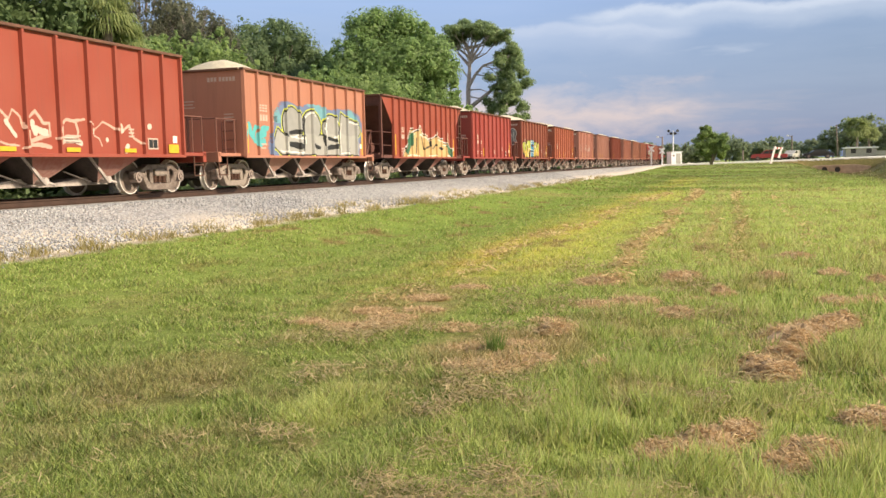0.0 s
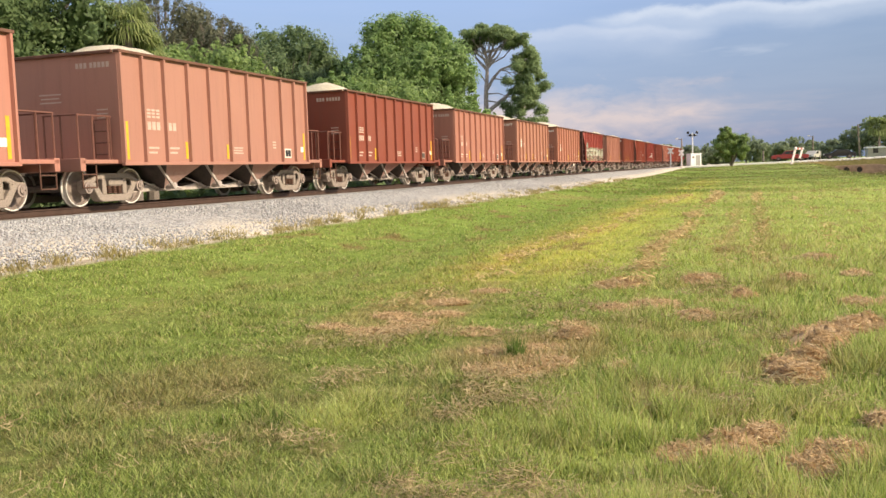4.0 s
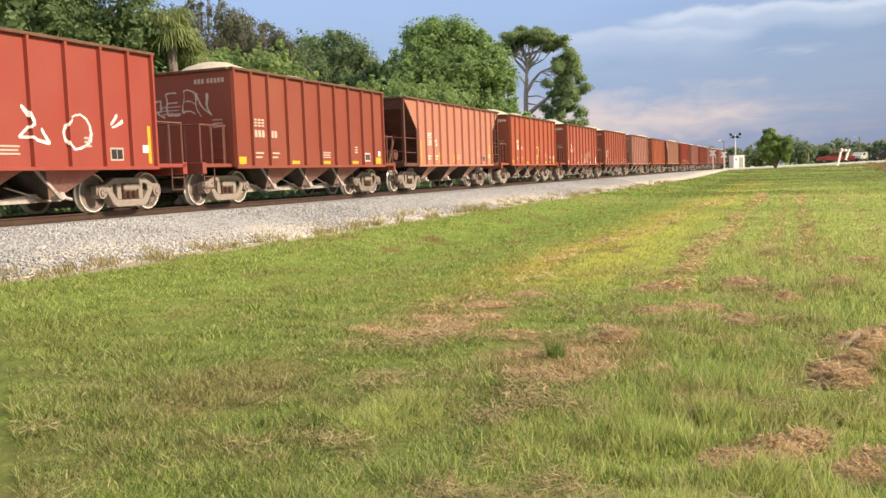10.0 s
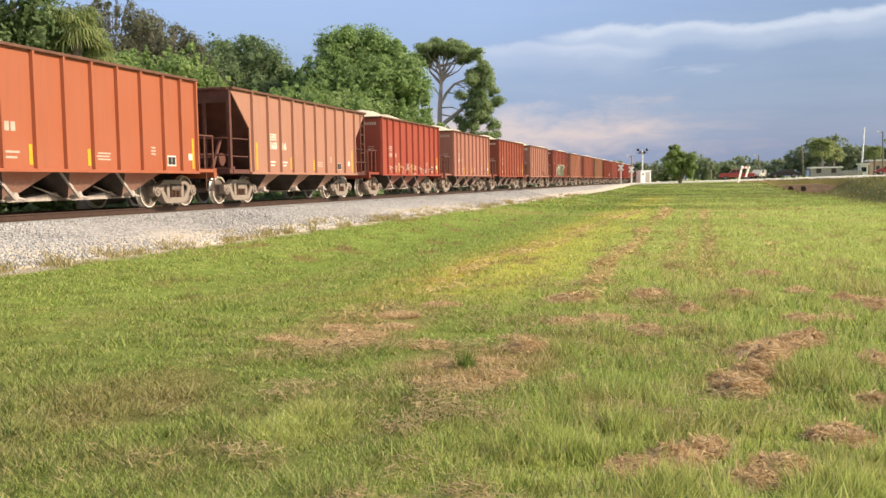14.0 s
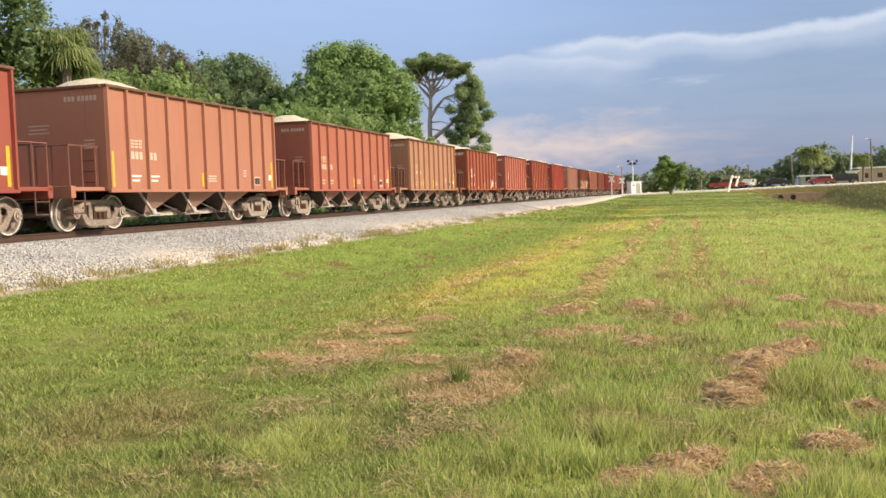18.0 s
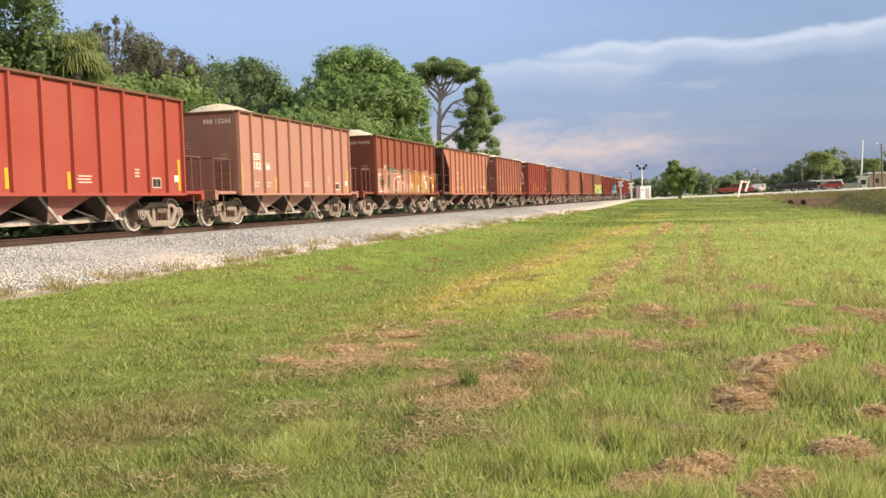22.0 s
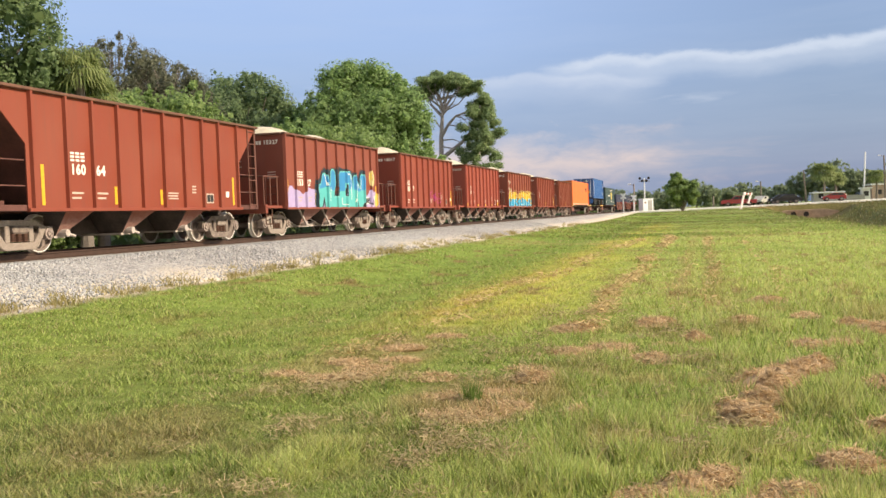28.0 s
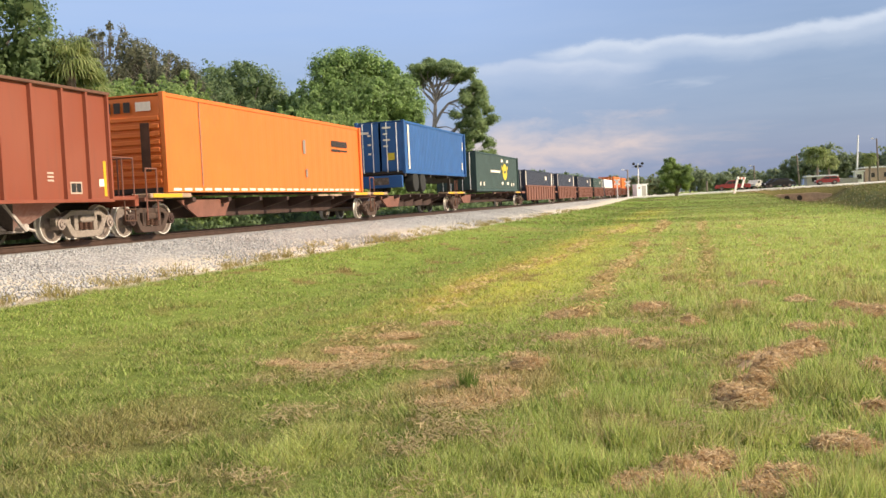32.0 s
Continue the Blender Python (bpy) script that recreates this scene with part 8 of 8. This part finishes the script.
def straw_heap(x, y, rx, ry, h, n, seed, name="hay_heap", label="brown heap of cut dry grass dropped by the mower", core=0.92):
    """A low mound of tangled cut grass."""
    r = np.random.RandomState(seed)
    z0 = ground_z(x, y)
    t = put(name, None, at=(x, y, z0))
    u = r.uniform(-1, 1, (n, 2))
    u = u[(u ** 2).sum(1) < 1]
    k = len(u)
    rr = np.sqrt((u ** 2).sum(1))
    wob = 0.75 + 0.45 * np.sin(u[:, 0] * 4 + seed) * np.sin(u[:, 1] * 5 + seed * 2)
    p = np.stack([u[:, 0] * rx, u[:, 1] * ry, 1.15 * h * wob * (1 - rr ** 2) * r.uniform(0.5, 1.0, k) + 0.015], 1)
    a = r.uniform(0, 6.283, k)
    tilt = r.normal(0, 0.35, k)
    s = r.uniform(0.02, 0.07, k)
    way = np.stack([np.cos(a), np.sin(a), tilt], 1) * s[:, None]
    side = np.stack([-np.sin(a), np.cos(a), r.normal(0, 0.5, k)], 1) * (0.0016 + 0.0001 * y)
    quad = np.stack([p - way - side, p - way + side, p + way + side, p + way - side], 1)
    put("straw", quick_mesh("straw", quad, 4, M["hay"]), t)
    # the matted heart of the heap
    verts, faces = [], []
    m = 16
    for j in range(5):
        f = j / 4
        for i in range(m):
            b = 6.283 * i / m
            g = 0.95 + 0.2 * math.sin(3 * b + seed) + 0.12 * math.sin(5 * b + 2 * seed)
            verts.append((rx * core * f * g * math.cos(b), ry * core * f * g * math.sin(b), 1.1 * h * (1 - f * f) * (0.85 + 0.15 * math.sin(5 * b + j)) - 0.02 * f))
    for j in range(4):
        for i in range(m):
            q = (i + 1) % m
            faces.append((j * m + i, (j + 1) * m + i, (j + 1) * m + q, j * m + q))
    put("matted_core", mesh_of("matted_core", verts, faces, M["straw"], True), t)
    return tagged(t, label, "hay", "heaps of cut grass")


def build_hay():
    M["straw"] = plain("matted_straw", (0.68, 0.48, 0.275), 0.95, 0, 0.5, 26, 0.8)
    for i, (x, y, rx, ry, h, n) in enumerate(HEAPS):
        straw_heap(x, y, rx * 1.15, ry * 1.15, h * 1.05, int(n * 1.2), 60 + i)
    # thin mats of cuttings: the ring round the tuft, and windrows along the mower's way
    for i, (x, y, rx, ry, h, n) in enumerate(MATS):
        straw_heap(x, y, rx, ry, h, n, 120 + i, "straw_mat", "thin brown mat of dry cuttings on the grass", 0.5)
    for x0, drift, ya, yb, half, n in WINDROWS:
        r = np.random.RandomState(int(100 + 10 * abs(x0)))
        y = ya * (yb / ya) ** r.rand(n)
        x = x0 + drift * (y - ya) + r.normal(0, half * 0.8, n) + 0.16 * waves(y, y * 0, 5.0, 21) + 0.10 * waves(x0 + 0 * y, y, 1.3, 24)
        keep = waves(x, y, 1.1, 22) * 0.9 + waves(x * 0, y, 3.0, 23) * 0.7 + r.normal(0, 0.4, n) > 0.05
        x, y = x[keep], y[keep]
        n = len(x)
        a = r.uniform(0, 6.283, n)
        s = r.uniform(0.02, 0.06, n) * (1 + y * 0.02)
        mid = np.stack([x - x0, y - ya, heights(x, y) + r.uniform(0.02, 0.13, n)], 1)
        way = np.stack([np.cos(a), np.sin(a), r.normal(0, 0.3, n)], 1) * s[:, None]
        side = np.stack([-np.sin(a), np.cos(a), r.normal(0, 0.5, n)], 1) * (0.0016 * (1 + y / 5))[:, None]
        ob = put("windrow", quick_mesh("windrow", np.stack([mid - way - side, mid - way + side, mid + way + side, mid + way - side], 1), 4, M["oldhay"]), at=(x0, ya, 0))
        tagged(ob, "long ragged windrow of dry cut grass on the field", "windrow", "windrows on the field", kind="stuff")
    # single straws strewn over the field, thicker in some places
    r = np.random.RandomState(31)
    x, y, d = wedge(r, 210000, 4.0, 30.0)
    mown = np.clip(1.3 - np.abs((x + 0.9) / 3.2), 0, 1) * np.clip(1.5 - np.abs(y - 8.5) / 8, 0.35, 1)
    mown = np.maximum(mown, np.clip(1.6 - np.hypot((x + 2.5) / 1.5, (y - 8.1) / 1.2), 0, 1.1))
    keep = waves(x, y, 1.1, 11) * 0.6 + waves(x, y, 0.4, 12) * 0.5 + r.normal(0, 0.22, len(x)) > 1.15 - 0.8 * mown
    x, y, d = x[keep], y[keep], d[keep]
    n = len(x)
    a = r.uniform(0, 6.283, n)
    s = r.uniform(0.012, 0.035, n) * (1 + d * 0.02)
    mid = np.stack([x, y, heights(x, y) + r.uniform(0.03, 0.10, n)], 1)
    way = np.stack([np.cos(a), np.sin(a), r.normal(0, 0.3, n)], 1) * s[:, None]
    side = np.stack([-np.sin(a), np.cos(a), r.normal(0, 0.4, n)], 1) * (0.0011 * (1 + d / 5))[:, None]
    ob = put("straw_litter", quick_mesh("straw_litter", np.stack([mid - way - side, mid - way + side, mid + way + side, mid + way - side], 1), 4, M["litter"]))
    tagged(ob, "loose dry straws strewn over the mown grass", "straw", kind="stuff")
    # the dark green tuft
    r = np.random.RandomState(9)
    n = 190
    x, y = r.normal(0, 0.028, n), r.normal(0, 0.03, n)
    h = r.uniform(0.09, 0.24, n)
    a = r.uniform(0, 6.283, n)
    lean = np.stack([x * 0.8 + r.normal(0, 0.03, n), y * 0.8 + r.normal(0, 0.03, n), h], 1)
    base = np.stack([x, y, np.zeros(n)], 1)
    side = np.stack([np.cos(a), np.sin(a), np.zeros(n)], 1) * 0.004
    t = put("grass_tuft", quick_mesh("grass_tuft", np.stack([base - side, base + side, base + lean], 1), 3, M["tuft"]), at=(-1.89, 7.38, ground_z(-1.89, 7.38)))
    tagged(t, "dark green grass tuft standing in dry cuttings", "grass tuft")
    # weeds and dry stalks along the foot of the ballast
    r = np.random.RandomState(14)
    tri = []
    for c in range(210):
        cy = 8 + 75 * r.rand() ** 1.5
        cx = FOOT_X + 0.05 + r.normal(0, 0.30)
        cz = max(FOOT_Z + 0.02 + max(0.0, (FOOT_X - cx)) * 0.22, ground_z(cx, cy))
        k = r.uniform(0.5, 1.2)
        for _ in range(int(34 * k)):
            px, py = cx + r.normal(0, 0.11 * k), cy + r.normal(0, 0.17 * k)
            hh = r.uniform(0.05, 0.21) * k
            ax, ay = r.normal(0, 0.08), r.normal(0, 0.08)
            tri.append(((px - 0.008, py, cz - 0.02), (px + 0.008, py + 0.008, cz - 0.02), (px + ax, py + ay, cz + hh)))
    ob = put("ballast_weeds", quick_mesh("ballast_weeds", np.array(tri), 3, M["weed"]))
    tagged(ob, "dry straw-coloured weeds along the foot of the ballast", "weeds", kind="stuff")


def build_stones():
    """Loose ballast stones: the ones nearest to the field stand out singly."""
    r = np.random.RandomState(8)
    n = 34000
    y = 8 + 62 * r.rand(n) ** 1.7
    u = r.rand(n)
    x = SHOULDER_X - 0.6 + u ** 1.25 * (FOOT_X + 0.05 - SHOULDER_X + 0.6) + np.where(r.rand(n) < 0.10, np.abs(r.normal(0, 0.35, n)), 0.0)
    z = np.interp(x, [SHOULDER_X - 0.6, SHOULDER_X, -11.9, FOOT_X, FOOT_X + 0.5, FOOT_X + 1.5], [SHOULDER_Z, SHOULDER_Z, 0.64, FOOT_Z + 0.03, FOOT_Z - 0.01, FOOT_Z - 0.06])
    s = r.uniform(0.014, 0.037, n)
    base = np.stack([x, y, z + s * 0.2], 1)
    ax = r.normal(size=(n, 3, 3))
    q, _ = np.linalg.qr(ax)
    k = np.array([(1, 0, 0), (-1, 0, 0), (0, 1, 0), (0, -1, 0), (0, 0, 1), (0, 0, -1)], float)
    k = k[None] * r.uniform(0.6, 1.25, (n, 6, 1))
    v = base[:, None] + np.einsum("nij,nkj->nki", q, k) * s[:, None, None]
    tri = [(0, 2, 4), (2, 1, 4), (1, 3, 4), (3, 0, 4), (2, 0, 5), (1, 2, 5), (3, 1, 5), (0, 3, 5)]
    verts = v.reshape(-1, 3)
    idx = (np.arange(n)[:, None, None] * 6 + np.array(tri)[None]).reshape(-1)
    me = bpy.data.meshes.new("ballast_stones")
    me.vertices.add(len(verts))
    me.vertices.foreach_set("co", verts.astype(np.float32).ravel())
    me.loops.add(len(idx))
    me.loops.foreach_set("vertex_index", idx.astype(np.int32))
    me.polygons.add(len(idx) // 3)
    me.polygons.foreach_set("loop_start", np.arange(len(idx) // 3, dtype=np.int32) * 3)
    me.update(calc_edges=True)
    me.materials.append(M["pebble"])
    tagged(put("ballast_stones", me), "loose grey-white crushed stones on the ballast bank", "stones", kind="stuff")


M["litter"] = leaf_paint("faded_straw", (0.22, 0.17, 0.08), (0.40, 0.31, 0.16), (0.60, 0.48, 0.28), 0.8, 0.3)
M["oldhay"] = leaf_paint("brown_old_hay", (0.34, 0.235, 0.10), (0.57, 0.42, 0.20), (0.78, 0.62, 0.34), 0.8, 0.35)
M["tuft"] = leaf_paint("dark_tuft_green", (0.09, 0.14, 0.03), (0.17, 0.26, 0.06), (0.30, 0.40, 0.11))
M["weed"] = leaf_paint("dry_weed", (0.20, 0.18, 0.06), (0.42, 0.36, 0.14), (0.64, 0.55, 0.30), 0.8)
M["pebble"] = leaf_paint("grey_ballast_stone", (0.21, 0.21, 0.215), (0.34, 0.34, 0.345), (0.48, 0.48, 0.48), 0.9, 0.0)
build_grass()
build_far_grass()
build_hay()
build_stones()


def motions():
    """The train runs towards the camera at a nearly even speed; its wheels roll."""
    ease_off = ((0.0, -0.05), (4.0, -0.08), (8.0, -0.05), (12.0, -0.16), (15.0, -0.36), (17.0, -0.60), (19.0, -0.73), (21.0, -0.67), (24.0, -0.50), (28.0, -0.38), (30.0, -0.27), (32.0, -0.12))
    for thing, start, _ in CARS:
        walk(thing, [(t, pose(TRACK_X, start - SPEED * t + off, RAIL_Z)) for t, off in ease_off])
    # two cars come up to the closed crossing: metres still to go along the road
    for name, (x, y), way in (("hatchback", HATCH_AT, ((0.0, 70.0), (10.0, 28.0), (13.0, 13.4), (14.0, 8.1), (14.5, 5.8), (15.2, 3.0), (16.0, 0.6), (16.6, 0.0), (32.0, 0.0))),
                              ("estate_car", ESTATE_AT, ((0.0, 72.0), (10.0, 42.0), (14.5, 21.5), (16.5, 15.2), (17.1, 14.2), (18.0, 11.2), (18.5, 9.8), (20.5, 5.2), (21.5, 3.9), (22.5, 2.8), (23.5, 0.4), (24.2, 0.0), (32.0, 0.0)))):
        walk(DRIVEN[name], [(t, pose(x + go, y, road_z(x + go) + 0.02)) for t, go in way])
    step = 1.0 / FPS
    turn = math.degrees(SPEED * step / 0.42)
    keyed = {}
    for car, _, _ in CARS:
        for w in car.children_recursive:
            if not w.name.startswith("wheelset"):
                continue
            spot = round(w.location.y, 2), round(w.location.z, 2)
            if spot not in keyed:
                walk(w, [(i * step, pose(0, spot[0], spot[1], turn * i)) for i in range(961)])
                keyed[spot] = w
            else:
                first = keyed[spot].animation_data
                w.rotation_mode = "QUATERNION"
                w.animation_data_create()
                w.animation_data.action = first.action
                w.animation_data.action_slot = first.action_slot


motions()
